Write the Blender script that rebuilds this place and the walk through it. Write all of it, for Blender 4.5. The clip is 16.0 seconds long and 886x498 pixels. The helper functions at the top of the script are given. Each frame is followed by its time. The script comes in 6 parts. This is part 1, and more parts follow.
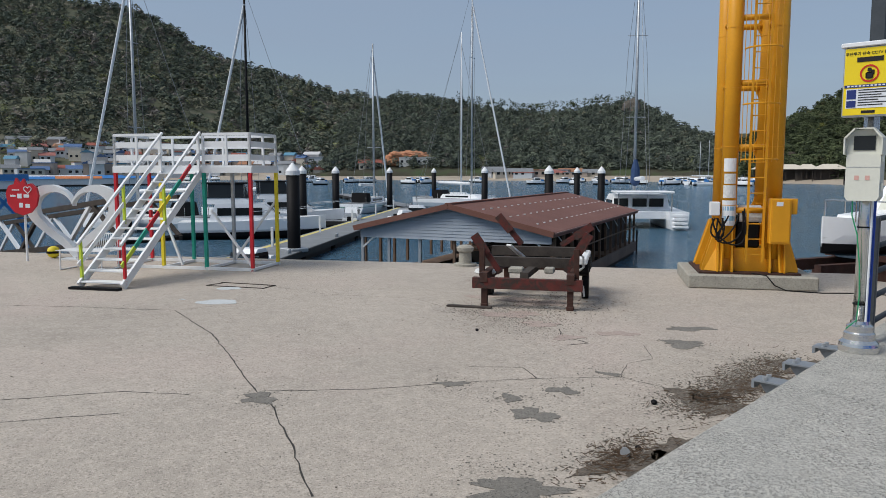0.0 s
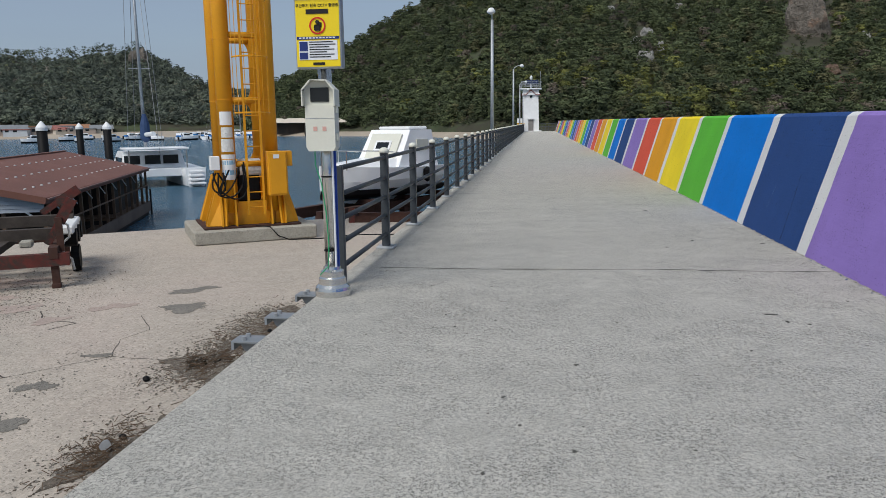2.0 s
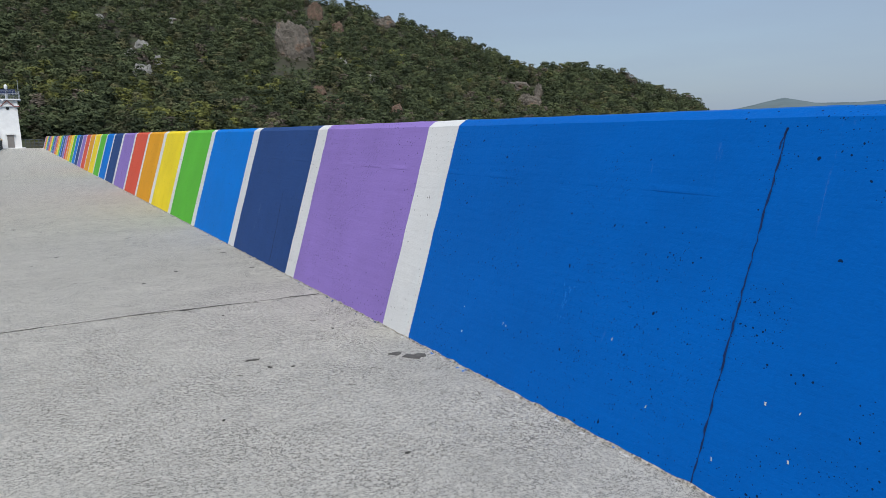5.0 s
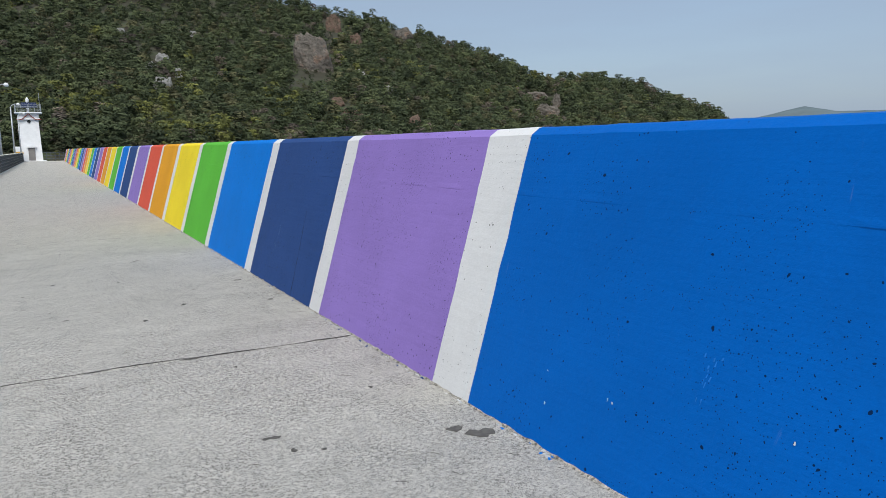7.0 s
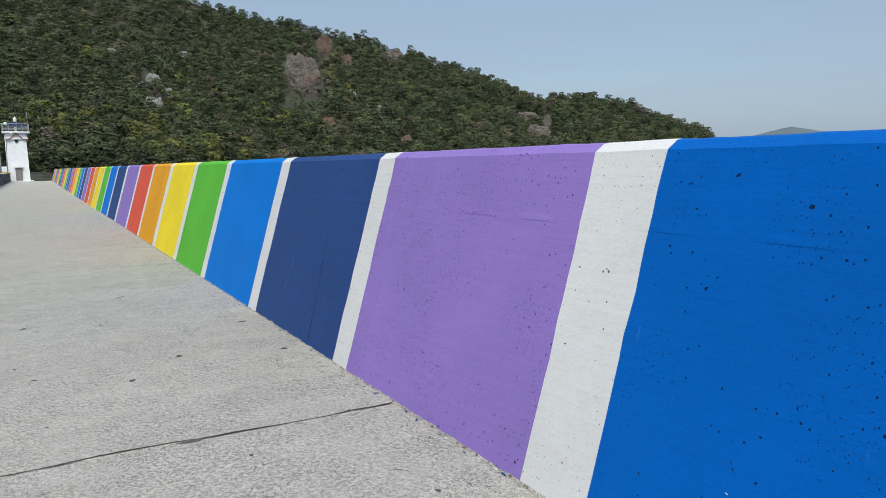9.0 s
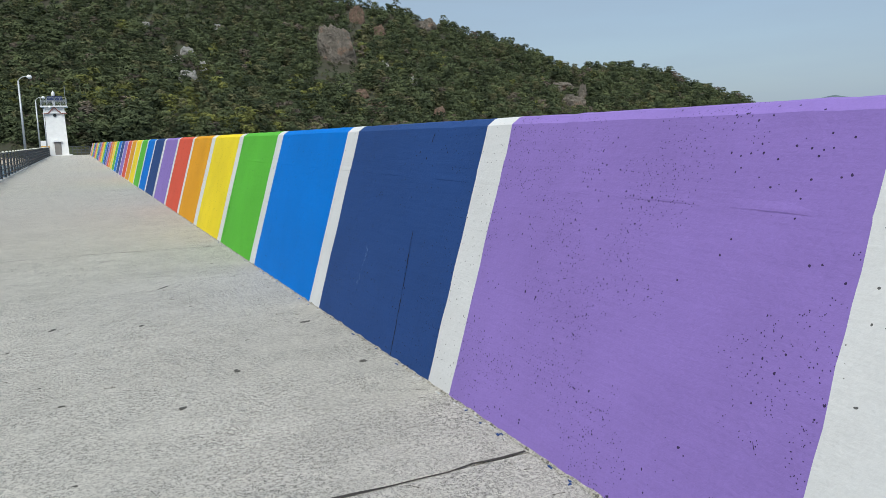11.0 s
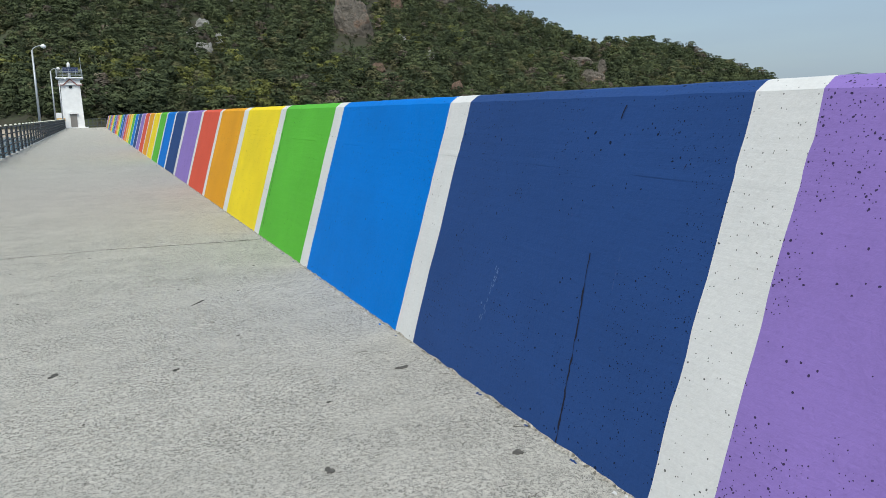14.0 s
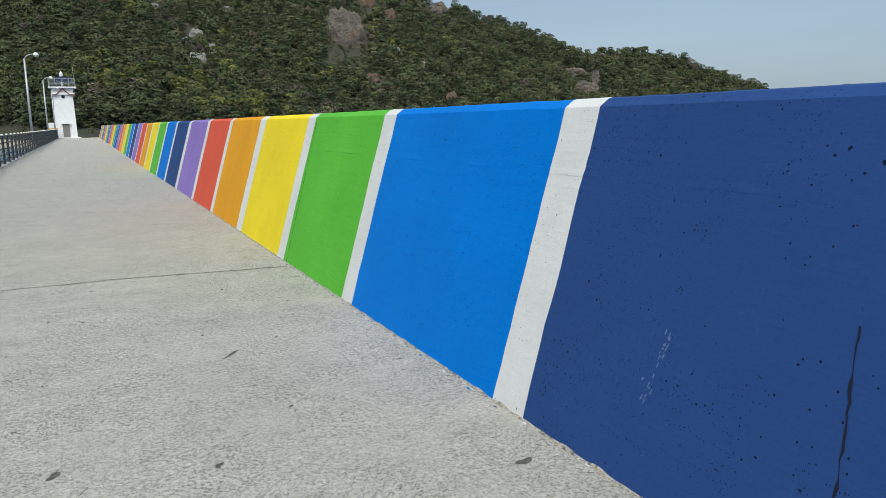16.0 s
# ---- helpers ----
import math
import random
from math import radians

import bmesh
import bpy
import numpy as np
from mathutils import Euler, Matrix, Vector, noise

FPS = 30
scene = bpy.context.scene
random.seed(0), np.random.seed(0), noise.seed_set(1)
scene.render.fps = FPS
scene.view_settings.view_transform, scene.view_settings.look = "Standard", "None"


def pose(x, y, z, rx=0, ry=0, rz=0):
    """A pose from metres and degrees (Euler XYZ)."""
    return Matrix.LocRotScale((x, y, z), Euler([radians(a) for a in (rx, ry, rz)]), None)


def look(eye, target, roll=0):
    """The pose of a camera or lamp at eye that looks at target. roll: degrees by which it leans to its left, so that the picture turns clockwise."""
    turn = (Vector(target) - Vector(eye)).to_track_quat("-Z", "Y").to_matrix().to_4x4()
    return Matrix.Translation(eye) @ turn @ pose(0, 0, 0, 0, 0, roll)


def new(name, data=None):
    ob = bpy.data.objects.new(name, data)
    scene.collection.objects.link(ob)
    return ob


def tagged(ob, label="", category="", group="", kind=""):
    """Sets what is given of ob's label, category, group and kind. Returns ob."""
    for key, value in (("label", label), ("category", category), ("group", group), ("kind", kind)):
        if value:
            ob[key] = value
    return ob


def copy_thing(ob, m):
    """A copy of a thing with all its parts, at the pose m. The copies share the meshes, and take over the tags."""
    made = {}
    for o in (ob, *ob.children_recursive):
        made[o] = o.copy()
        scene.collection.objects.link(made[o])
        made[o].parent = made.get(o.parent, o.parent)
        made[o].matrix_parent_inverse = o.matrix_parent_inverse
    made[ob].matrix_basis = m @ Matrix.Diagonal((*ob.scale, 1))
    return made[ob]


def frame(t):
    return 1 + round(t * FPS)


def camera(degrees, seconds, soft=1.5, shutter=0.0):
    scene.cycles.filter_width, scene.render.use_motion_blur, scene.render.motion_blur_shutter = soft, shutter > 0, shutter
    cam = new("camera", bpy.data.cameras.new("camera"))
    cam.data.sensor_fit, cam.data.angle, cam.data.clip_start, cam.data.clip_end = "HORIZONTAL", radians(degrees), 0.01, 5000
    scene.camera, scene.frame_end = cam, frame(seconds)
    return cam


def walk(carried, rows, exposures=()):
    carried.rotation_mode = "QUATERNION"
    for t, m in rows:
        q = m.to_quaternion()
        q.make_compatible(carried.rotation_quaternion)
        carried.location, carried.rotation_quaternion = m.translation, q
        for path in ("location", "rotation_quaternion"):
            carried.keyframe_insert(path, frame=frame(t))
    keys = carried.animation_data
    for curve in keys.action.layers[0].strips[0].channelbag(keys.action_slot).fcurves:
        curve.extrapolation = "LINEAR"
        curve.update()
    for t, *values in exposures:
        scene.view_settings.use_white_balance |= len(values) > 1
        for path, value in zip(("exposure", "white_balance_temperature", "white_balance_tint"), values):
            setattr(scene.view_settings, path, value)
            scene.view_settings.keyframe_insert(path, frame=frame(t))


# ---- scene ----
cam = camera(61.7, 16.0, 0.6)
METRES, EYE, TILT, LEAN, TURN = 8.6, 1.45, -6.0, 0.0, 42.75
ROWS = [
    (0.0, 0.0, 0.0, 0.0, 0.0, 0.0, -0.0),
    (0.5, 0.0111, 0.0138, 0.0002, -0.78, -0.09, 0.14),
    (1.0, 0.0305, 0.0218, 0.002, -5.26, -0.61, 1.24),
    (1.5, 0.0454, 0.0276, 0.0015, -14.81, -2.32, 2.77),
    (2.0, 0.063, 0.0379, 0.002, -35.49, -4.78, 4.21),
    (2.5, 0.0807, 0.0391, 0.0016, -55.1, -6.95, 5.28),
    (3.0, 0.1021, 0.034, 0.0018, -64.04, -7.35, 5.57),
    (3.5, 0.1203, 0.0321, 0.0014, -69.03, -6.92, 5.71),
    (4.0, 0.1443, 0.046, 0.0022, -72.4, -6.95, 5.92),
    (6.5, 0.2781, 0.1302, 0.0071, -70.57, -6.96, 6.91),
    (7.0, 0.306, 0.1496, 0.0118, -70.56, -6.12, 6.63),
    (7.5, 0.3324, 0.1771, 0.0161, -71.21, -5.11, 6.66),
    (8.0, 0.3577, 0.1987, 0.0168, -71.32, -4.35, 6.71),
    (10.5, 0.4959, 0.3154, 0.0289, -70.64, -6.19, 6.92),
    (11.0, 0.5186, 0.3416, 0.0304, -68.82, -6.53, 6.92),
    (11.5, 0.5453, 0.3635, 0.034, -67.69, -6.42, 6.76),
    (12.0, 0.568, 0.3931, 0.0365, -67.71, -6.57, 6.63),
    (12.5, 0.5932, 0.4205, 0.0386, -67.66, -7.36, 6.64),
    (13.0, 0.6238, 0.4421, 0.0408, -67.49, -7.9, 6.58),
    (13.5, 0.6459, 0.4663, 0.0423, -67.66, -8.15, 6.46),
    (14.0, 0.6667, 0.4937, 0.0464, -67.69, -8.27, 6.45),
    (14.5, 0.6936, 0.5173, 0.0484, -67.8, -8.09, 6.2),
    (15.0, 0.7158, 0.5421, 0.0512, -68.45, -7.9, 5.81),
    (15.5, 0.7346, 0.5745, 0.0557, -68.82, -7.76, 5.99),
    (16.0, 0.7553, 0.604, 0.0571, -68.24, -7.55, 6.41),
]
walk(cam, [(t, pose(0, 0, EYE, TILT, LEAN, TURN) @ pose(METRES * x, METRES * y, METRES * z, 90 + pitch, roll, yaw)) for t, x, y, z, yaw, pitch, roll in ROWS],
     exposures=[(0.0, -0.03, 6320, 9), (2.0, -0.07, 6330, 9), (3.5, 0.03, 6250, 9), (8.0, 0.26, 6290, 8), (11.0, 0.28, 6330, 5), (16.0, 0.25, 6360, 4)])

# ---- world, sun, exposure ----
SUN_EL, SUN_AZ = 52.0, 207.0          # degrees; azimuth clockwise from +Y
world = bpy.data.worlds.new("sky")
scene.world = world
world.use_nodes = True
wn, wl = world.node_tree.nodes, world.node_tree.links
sky = wn.new("ShaderNodeTexSky")
sky.sky_type, sky.sun_disc = "NISHITA", False
sky.sun_elevation, sky.sun_rotation = radians(SUN_EL), radians(SUN_AZ)
sky.air_density, sky.dust_density, sky.ozone_density, sky.altitude = 1.0, 2.0, 1.5, 0
veil = wn.new("ShaderNodeMix")             # thin high cloud over the whole sky
veil.data_type = "RGBA"
streaks = wn.new("ShaderNodeTexNoise")
streaks.inputs["Scale"].default_value, streaks.inputs["Detail"].default_value, streaks.inputs["Roughness"].default_value = 2.2, 6, 0.55
flatten = wn.new("ShaderNodeMapping")
flatten.inputs["Scale"].default_value = (1.0, 1.0, 7.0)
wl.new(wn.new("ShaderNodeTexCoord").outputs["Generated"], flatten.inputs["Vector"])
wl.new(flatten.outputs[0], streaks.inputs["Vector"])
thick = wn.new("ShaderNodeMapRange")
thick.inputs["From Min"].default_value, thick.inputs["From Max"].default_value = 0.3, 0.7
thick.inputs["To Min"].default_value, thick.inputs["To Max"].default_value = 0.6, 0.86
wl.new(streaks.outputs["Fac"], thick.inputs["Value"])
wl.new(thick.outputs["Result"], veil.inputs[0])
veil.inputs[7].default_value = (2.55, 3.12, 4.0, 1)
wl.new(sky.outputs[0], veil.inputs[6])
wl.new(veil.outputs[2], wn["Background"].inputs[0])
wn["Background"].inputs[1].default_value = 0.12
sun = new("sun", bpy.data.lights.new("sun", "SUN"))
sun.data.energy, sun.data.angle, sun.data.color = 3.0, radians(34), (1.0, 0.95, 0.88)
_sd = Vector((math.sin(radians(SUN_AZ)) * math.cos(radians(SUN_EL)), math.cos(radians(SUN_AZ)) * math.cos(radians(SUN_EL)), math.sin(radians(SUN_EL))))
sun.matrix_world = look(_sd * 60, (0, 0, 0))
scene.view_settings.exposure = 0.0

# ---- materials ----
def nodes_of(name):
    m = bpy.data.materials.new(name)
    m.use_nodes = True
    nt = m.node_tree
    return m, nt.nodes, nt.links, nt.nodes["Principled BSDF"]


def rgba(c):
    return (c[0], c[1], c[2], 1.0)


def noise_tex(n, l, coord, scale, detail=6, rough=0.6, dist=0.0):
    t = n.new("ShaderNodeTexNoise")
    t.inputs["Scale"].default_value, t.inputs["Detail"].default_value = scale, detail
    t.inputs["Roughness"].default_value, t.inputs["Distortion"].default_value = rough, dist
    l.new(coord, t.inputs["Vector"])
    return t.outputs["Fac"]


def ramp(n, l, fac, a, b, ca=(0, 0, 0), cb=(1, 1, 1)):
    r = n.new("ShaderNodeValToRGB")
    r.color_ramp.elements[0].position, r.color_ramp.elements[1].position = a, b
    r.color_ramp.elements[0].color, r.color_ramp.elements[1].color = rgba(ca), rgba(cb)
    l.new(fac, r.inputs[0])
    return r.outputs[0]


def mixc(n, l, fac, a, b, mode="MIX"):
    m = n.new("ShaderNodeMix")
    m.data_type, m.blend_type = "RGBA", mode
    for sock, v in ((m.inputs[0], fac), (m.inputs[6], a), (m.inputs[7], b)):
        if isinstance(v, bpy.types.NodeSocket):
            l.new(v, sock)
        elif isinstance(v, (int, float)):
            sock.default_value = v
        else:
            sock.default_value = rgba(v)
    return m.outputs[2]


def math_node(n, l, op, a, b=0.0):
    m = n.new("ShaderNodeMath")
    m.operation = op
    for sock, v in ((m.inputs[0], a), (m.inputs[1], b)):
        if isinstance(v, bpy.types.NodeSocket):
            l.new(v, sock)
        else:
            sock.default_value = v
    return m.outputs[0]


def stretch(n, l, coord, s):
    m = n.new("ShaderNodeMapping")
    m.inputs["Scale"].default_value = s
    l.new(coord, m.inputs["Vector"])
    return m.outputs[0]


def bump(n, l, height, strength, distance, bsdf, before=None):
    b = n.new("ShaderNodeBump")
    b.inputs["Strength"].default_value, b.inputs["Distance"].default_value = strength, distance
    l.new(height, b.inputs["Height"])
    if before is not None:
        l.new(before, b.inputs["Normal"])
    l.new(b.outputs[0], bsdf.inputs["Normal"])
    return b.outputs[0]


def surf(name, c, var=0.25, scale=3.0, rough=0.6, metal=0.0, fine=40.0, relief=0.15, dirt=None, dirt_scale=1.5, dirt_at=0.58, per_object=0.0, spec=0.35, depth=0.01):
    """A painted, plastic, metal or wooden surface: colour c, broad and fine variation, patches of dirt, fine relief."""
    m, n, l, p = nodes_of(name)
    co = n.new("ShaderNodeTexCoord").outputs["Object"]
    broad = noise_tex(n, l, co, scale, 5, 0.6)
    grain = noise_tex(n, l, co, fine, 4, 0.7)
    lo, hi = [x * (1 - var) for x in c], [min(x * (1 + var), 1) for x in c]
    col = ramp(n, l, broad, 0.3, 0.7, lo, hi)
    col = mixc(n, l, 0.35, col, ramp(n, l, grain, 0.3, 0.7, lo, hi))
    if dirt:
        d = ramp(n, l, noise_tex(n, l, co, dirt_scale, 8, 0.7, 0.4), dirt_at, dirt_at + 0.14)
        col = mixc(n, l, d, col, dirt)
    if per_object:
        o = n.new("ShaderNodeObjectInfo").outputs["Random"]
        k = ramp(n, l, o, 0, 1, (1 - per_object,) * 3, (1, 1, 1))
        col = mixc(n, l, 1.0, col, k, "MULTIPLY")
    l.new(col, p.inputs["Base Color"])
    p.inputs["Metallic"].default_value = metal
    p.inputs["Specular IOR Level"].default_value = spec
    r = ramp(n, l, grain, 0.2, 0.8, (rough * 0.8,) * 3, (min(rough * 1.2, 1),) * 3)
    l.new(r, p.inputs["Roughness"])
    bump(n, l, grain, relief, depth, p)
    return m


def wall_paint(name, c, pit=0.5):
    """Thick paint on cast concrete: blow holes, scuffs, board marks."""
    m, n, l, p = nodes_of(name)
    co = n.new("ShaderNodeTexCoord").outputs["Object"]
    broad = noise_tex(n, l, co, 1.3, 6, 0.65)
    fine = noise_tex(n, l, co, 55, 5, 0.7)
    col = ramp(n, l, broad, 0.25, 0.75, [x * 0.86 for x in c], [min(1, x * 1.12) for x in c])
    col = mixc(n, l, 0.25, col, ramp(n, l, fine, 0.3, 0.7, [x * 0.8 for x in c], [min(1, x * 1.15) for x in c]))
    # chalky rubs and pale runs
    runs = noise_tex(n, l, stretch(n, l, co, (3, 7, 1.1)), 1.0, 8, 0.72, 0.6)
    col = mixc(n, l, mixc(n, l, ramp(n, l, runs, 0.66, 0.78), (0, 0, 0), (0.28, 0.28, 0.28)), col, [min(1, 0.35 + x * 0.6) for x in c])
    # grime
    gr = noise_tex(n, l, stretch(n, l, co, (2, 3, 1)), 1.7, 9, 0.75)
    col = mixc(n, l, mixc(n, l, ramp(n, l, gr, 0.6, 0.85), (0, 0, 0), (0.35, 0.35, 0.35)), col, [x * 0.45 for x in c])
    # blow holes, two sizes, in drifts
    pits = None
    for sc, size, lo in ((11.0, 0.085, 0.42), (30.0, 0.14, 0.42), (75.0, 0.19, 0.44)):
        v = n.new("ShaderNodeTexVoronoi")
        v.inputs["Scale"].default_value, v.inputs["Randomness"].default_value = sc, 1.0
        warp = n.new("ShaderNodeTexNoise")
        warp.inputs["Scale"].default_value = sc * 0.9
        l.new(co, warp.inputs["Vector"])
        mv = n.new("ShaderNodeVectorMath")
        mv.operation = "MULTIPLY_ADD"
        mv.inputs[1].default_value = (0.045 * 14 / sc, 0.045 * 14 / sc, 0.03 * 14 / sc)
        l.new(warp.outputs["Color"], mv.inputs[0])
        l.new(co, mv.inputs[2])
        l.new(mv.outputs[0], v.inputs["Vector"])
        hole = math_node(n, l, "LESS_THAN", v.outputs["Distance"], size)
        drift = math_node(n, l, "GREATER_THAN", noise_tex(n, l, co, 3.1 if sc < 20 else 2.4 if sc < 50 else 1.7, 3, 0.6), lo + 0.08)
        pick = n.new("ShaderNodeSeparateColor")
        l.new(v.outputs["Color"], pick.inputs[0])
        some = math_node(n, l, "LESS_THAN", pick.outputs[0], pit * (0.5 if sc < 20 else 0.75))
        h = math_node(n, l, "MULTIPLY", math_node(n, l, "MULTIPLY", hole, drift), some)
        pits = h if pits is None else math_node(n, l, "MAXIMUM", pits, h)
    col = mixc(n, l, math_node(n, l, "MULTIPLY", pits, 0.92), col, [x * 0.1 for x in c])
    l.new(col, p.inputs["Base Color"])
    p.inputs["Roughness"].default_value = 0.6
    p.inputs["Specular IOR Level"].default_value = 0.12
    boards = noise_tex(n, l, stretch(n, l, co, (3, 1.2, 14)), 1.0, 6, 0.6)
    b1 = bump(n, l, boards, 0.16, 0.02, p)
    dents = noise_tex(n, l, co, 11, 5, 0.7, 0.5)
    b1 = bump(n, l, dents, 0.09, 0.03, p, b1)
    b2 = bump(n, l, fine, 0.22, 0.008, p, b1)
    bump(n, l, pits, -1.0, 0.012, p, b2)
    return m


def concrete(name, c, speck, stain, speck_scale=85.0, speck_amt=0.55, relief=0.5, streak=(0.5, 0.5, 0.5), tint=None, pores=0.0):
    """Weathered concrete with worn-out aggregate, stains and streaks."""
    m, n, l, p = nodes_of(name)
    co = n.new("ShaderNodeNewGeometry").outputs["Position"]
    broad = noise_tex(n, l, stretch(n, l, co, streak), 1.0, 9, 0.68, 0.3)
    mid = noise_tex(n, l, co, 5.0, 7, 0.7)
    fine = noise_tex(n, l, co, speck_scale, 4, 0.75)
    col = ramp(n, l, broad, 0.3, 0.72, [x * 0.78 for x in c], [x * 1.14 for x in c])
    col = mixc(n, l, 0.45, col, ramp(n, l, mid, 0.28, 0.74, [x * 0.7 for x in c], [x * 1.25 for x in c]))
    s2 = ramp(n, l, noise_tex(n, l, co, 0.9, 10, 0.75, 0.5), 0.56, 0.74)
    col = mixc(n, l, mixc(n, l, s2, (0, 0, 0), (0.45, 0.45, 0.45)), col, stain)
    if tint:
        s3 = ramp(n, l, noise_tex(n, l, co, 0.35, 6, 0.6, 0.2), 0.5, 0.68)
        col = mixc(n, l, mixc(n, l, s3, (0, 0, 0), (0.5, 0.5, 0.5)), col, tint)
    v = n.new("ShaderNodeTexVoronoi")
    v.inputs["Scale"].default_value = speck_scale * 0.8
    l.new(co, v.inputs["Vector"])
    pk = n.new("ShaderNodeSeparateColor")
    l.new(v.outputs["Color"], pk.inputs[0])
    grains = math_node(n, l, "MULTIPLY", math_node(n, l, "GREATER_THAN", pk.outputs[0], 0.62), math_node(n, l, "LESS_THAN", v.outputs["Distance"], 0.42))
    col = mixc(n, l, math_node(n, l, "MULTIPLY", grains, speck_amt), col, speck)
    pale = math_node(n, l, "MULTIPLY", math_node(n, l, "LESS_THAN", pk.outputs[1], 0.22), speck_amt * 0.5)
    col = mixc(n, l, pale, col, [min(1, x * 1.5) for x in c])
    col = mixc(n, l, mixc(n, l, ramp(n, l, fine, 0.5, 0.66), (0, 0, 0), (speck_amt * 0.8,) * 3), col, speck)
    if pores:
        # short open pores between the worn-out grains, thicker in drifts
        worm = noise_tex(n, l, co, 78, 3, 0.6, 0.8)
        thin = math_node(n, l, "LESS_THAN", math_node(n, l, "ABSOLUTE", math_node(n, l, "SUBTRACT", worm, 0.5)), 0.036)
        gaps = math_node(n, l, "GREATER_THAN", noise_tex(n, l, co, 45, 2, 0.5), 0.46)
        dense = ramp(n, l, noise_tex(n, l, co, 2.2, 5, 0.65), 0.3, 0.62, (0.35, 0.35, 0.35), (1, 1, 1))
        holes = math_node(n, l, "MULTIPLY", math_node(n, l, "MULTIPLY", thin, gaps), dense)
        col = mixc(n, l, math_node(n, l, "MULTIPLY", holes, pores), col, [x * 0.1 for x in c])
        fine = math_node(n, l, "SUBTRACT", fine, holes)
    l.new(col, p.inputs["Base Color"])
    p.inputs["Roughness"].default_value = 0.9
    b1 = bump(n, l, mid, 0.25, 0.03, p)
    bump(n, l, math_node(n, l, "ADD", fine, math_node(n, l, "MULTIPLY", pk.outputs[2], 0.4)), relief, 0.012, p, b1)
    return m


def leaf_mat(name, lo, hi):
    m, n, l, p = nodes_of(name)
    r = n.new("ShaderNodeNewGeometry").outputs["Random Per Island"]
    co = n.new("ShaderNodeTexCoord").outputs["Object"]
    col = ramp(n, l, r, 0.0, 1.0, lo, hi)
    col = mixc(n, l, 0.45, col, ramp(n, l, noise_tex(n, l, co, 0.035, 5, 0.7), 0.35, 0.65, [x * 0.8 for x in lo], hi))
    crown = noise_tex(n, l, co, 0.17, 3, 0.55)
    col = mixc(n, l, 1.0, col, ramp(n, l, crown, 0.36, 0.64, (0.5, 0.52, 0.54), (1.45, 1.42, 1.3)), "MULTIPLY")
    tuft = noise_tex(n, l, co, 1.3, 4, 0.75)
    col = mixc(n, l, 1.0, col, ramp(n, l, tuft, 0.32, 0.68, (0.6, 0.6, 0.6), (1.0, 1.0, 1.0)), "MULTIPLY")
    l.new(mixc(n, l, 1.0, col, (1.48, 1.44, 1.5), "MULTIPLY"), p.inputs["Base Color"])
    p.inputs["Roughness"].default_value = 0.85
    p.inputs["Specular IOR Level"].default_value = 0.15
    return m


def water_mat():
    m, n, l, p = nodes_of("water")
    co = n.new("ShaderNodeNewGeometry").outputs["Position"]
    p.inputs["Base Color"].default_value = (0.055, 0.125, 0.19, 1)
    p.inputs["Roughness"].default_value = 0.12
    p.inputs["IOR"].default_value = 1.33
    w1 = noise_tex(n, l, stretch(n, l, co, (0.9, 1.6, 1)), 1.9, 4, 0.65, 0.4)
    w2 = noise_tex(n, l, co, 0.25, 3, 0.5)
    b1 = bump(n, l, w2, 0.5, 0.8, p)
    bump(n, l, w1, 0.95, 0.4, p, b1)
    return m


WATER = water_mat()
WALK_CONC = concrete("walkway_concrete", (0.585, 0.562, 0.502), (0.22, 0.205, 0.185), (0.42, 0.40, 0.35), 110, 0.4, 0.8, (0.35, 0.9, 1), None, 0.8)
APRON_CONC = concrete("apron_concrete", (0.44, 0.386, 0.326), (0.2, 0.175, 0.145), (0.2, 0.175, 0.145), 55, 0.6, 0.6, (0.3, 0.3, 1), (0.48, 0.39, 0.34))
OLD_CONC = concrete("old_concrete", (0.36, 0.34, 0.29), (0.15, 0.14, 0.12), (0.16, 0.15, 0.11), 50, 0.4, 0.5, (1.2, 1.2, 1.2))
ASPHALT = concrete("asphalt_patch", (0.2, 0.185, 0.16), (0.07, 0.065, 0.06), (0.3, 0.275, 0.24), 70, 0.7, 0.7, (3, 3, 3))
CRACK = surf("crack_dirt", (0.05, 0.045, 0.04), 0.4, 8, 0.95)
PAINTS = {
    "purple": wall_paint("purple_paint", (0.258, 0.172, 0.485), 0.95),
    "navy": wall_paint("navy_paint", (0.021, 0.06, 0.2), 0.62),
    "blue": wall_paint("blue_paint", (0.0008, 0.165, 0.60), 0.45),
    "deep_blue": wall_paint("deep_blue_paint", (0.0005, 0.105, 0.44), 0.6),
    "green": wall_paint("green_paint", (0.11, 0.45, 0.04), 0.2),
    "yellow": wall_paint("yellow_paint", (0.82, 0.64, 0.02), 0.2),
    "orange": wall_paint("orange_paint", (0.72, 0.33, 0.012), 0.2),
    "red": wall_paint("red_paint", (0.66, 0.095, 0.05), 0.2),
    "white": wall_paint("white_wall_paint", (0.66, 0.66, 0.65), 0.24),
}
WHITE = surf("white_paint", (0.74, 0.75, 0.75), 0.1, 2, 0.45, dirt=(0.45, 0.42, 0.37), dirt_scale=3, dirt_at=0.66)
WHITE_GEL = surf("white_gelcoat", (0.86, 0.87, 0.88), 0.06, 1, 0.25, relief=0.03, dirt=(0.5, 0.5, 0.48), dirt_scale=1, dirt_at=0.68)
DARK_GLASS = surf("dark_glass", (0.015, 0.018, 0.02), 0.3, 1, 0.08, relief=0.0)
BLACK = surf("black_rubber", (0.006, 0.006, 0.007), 0.3, 3, 0.6, spec=0.15)
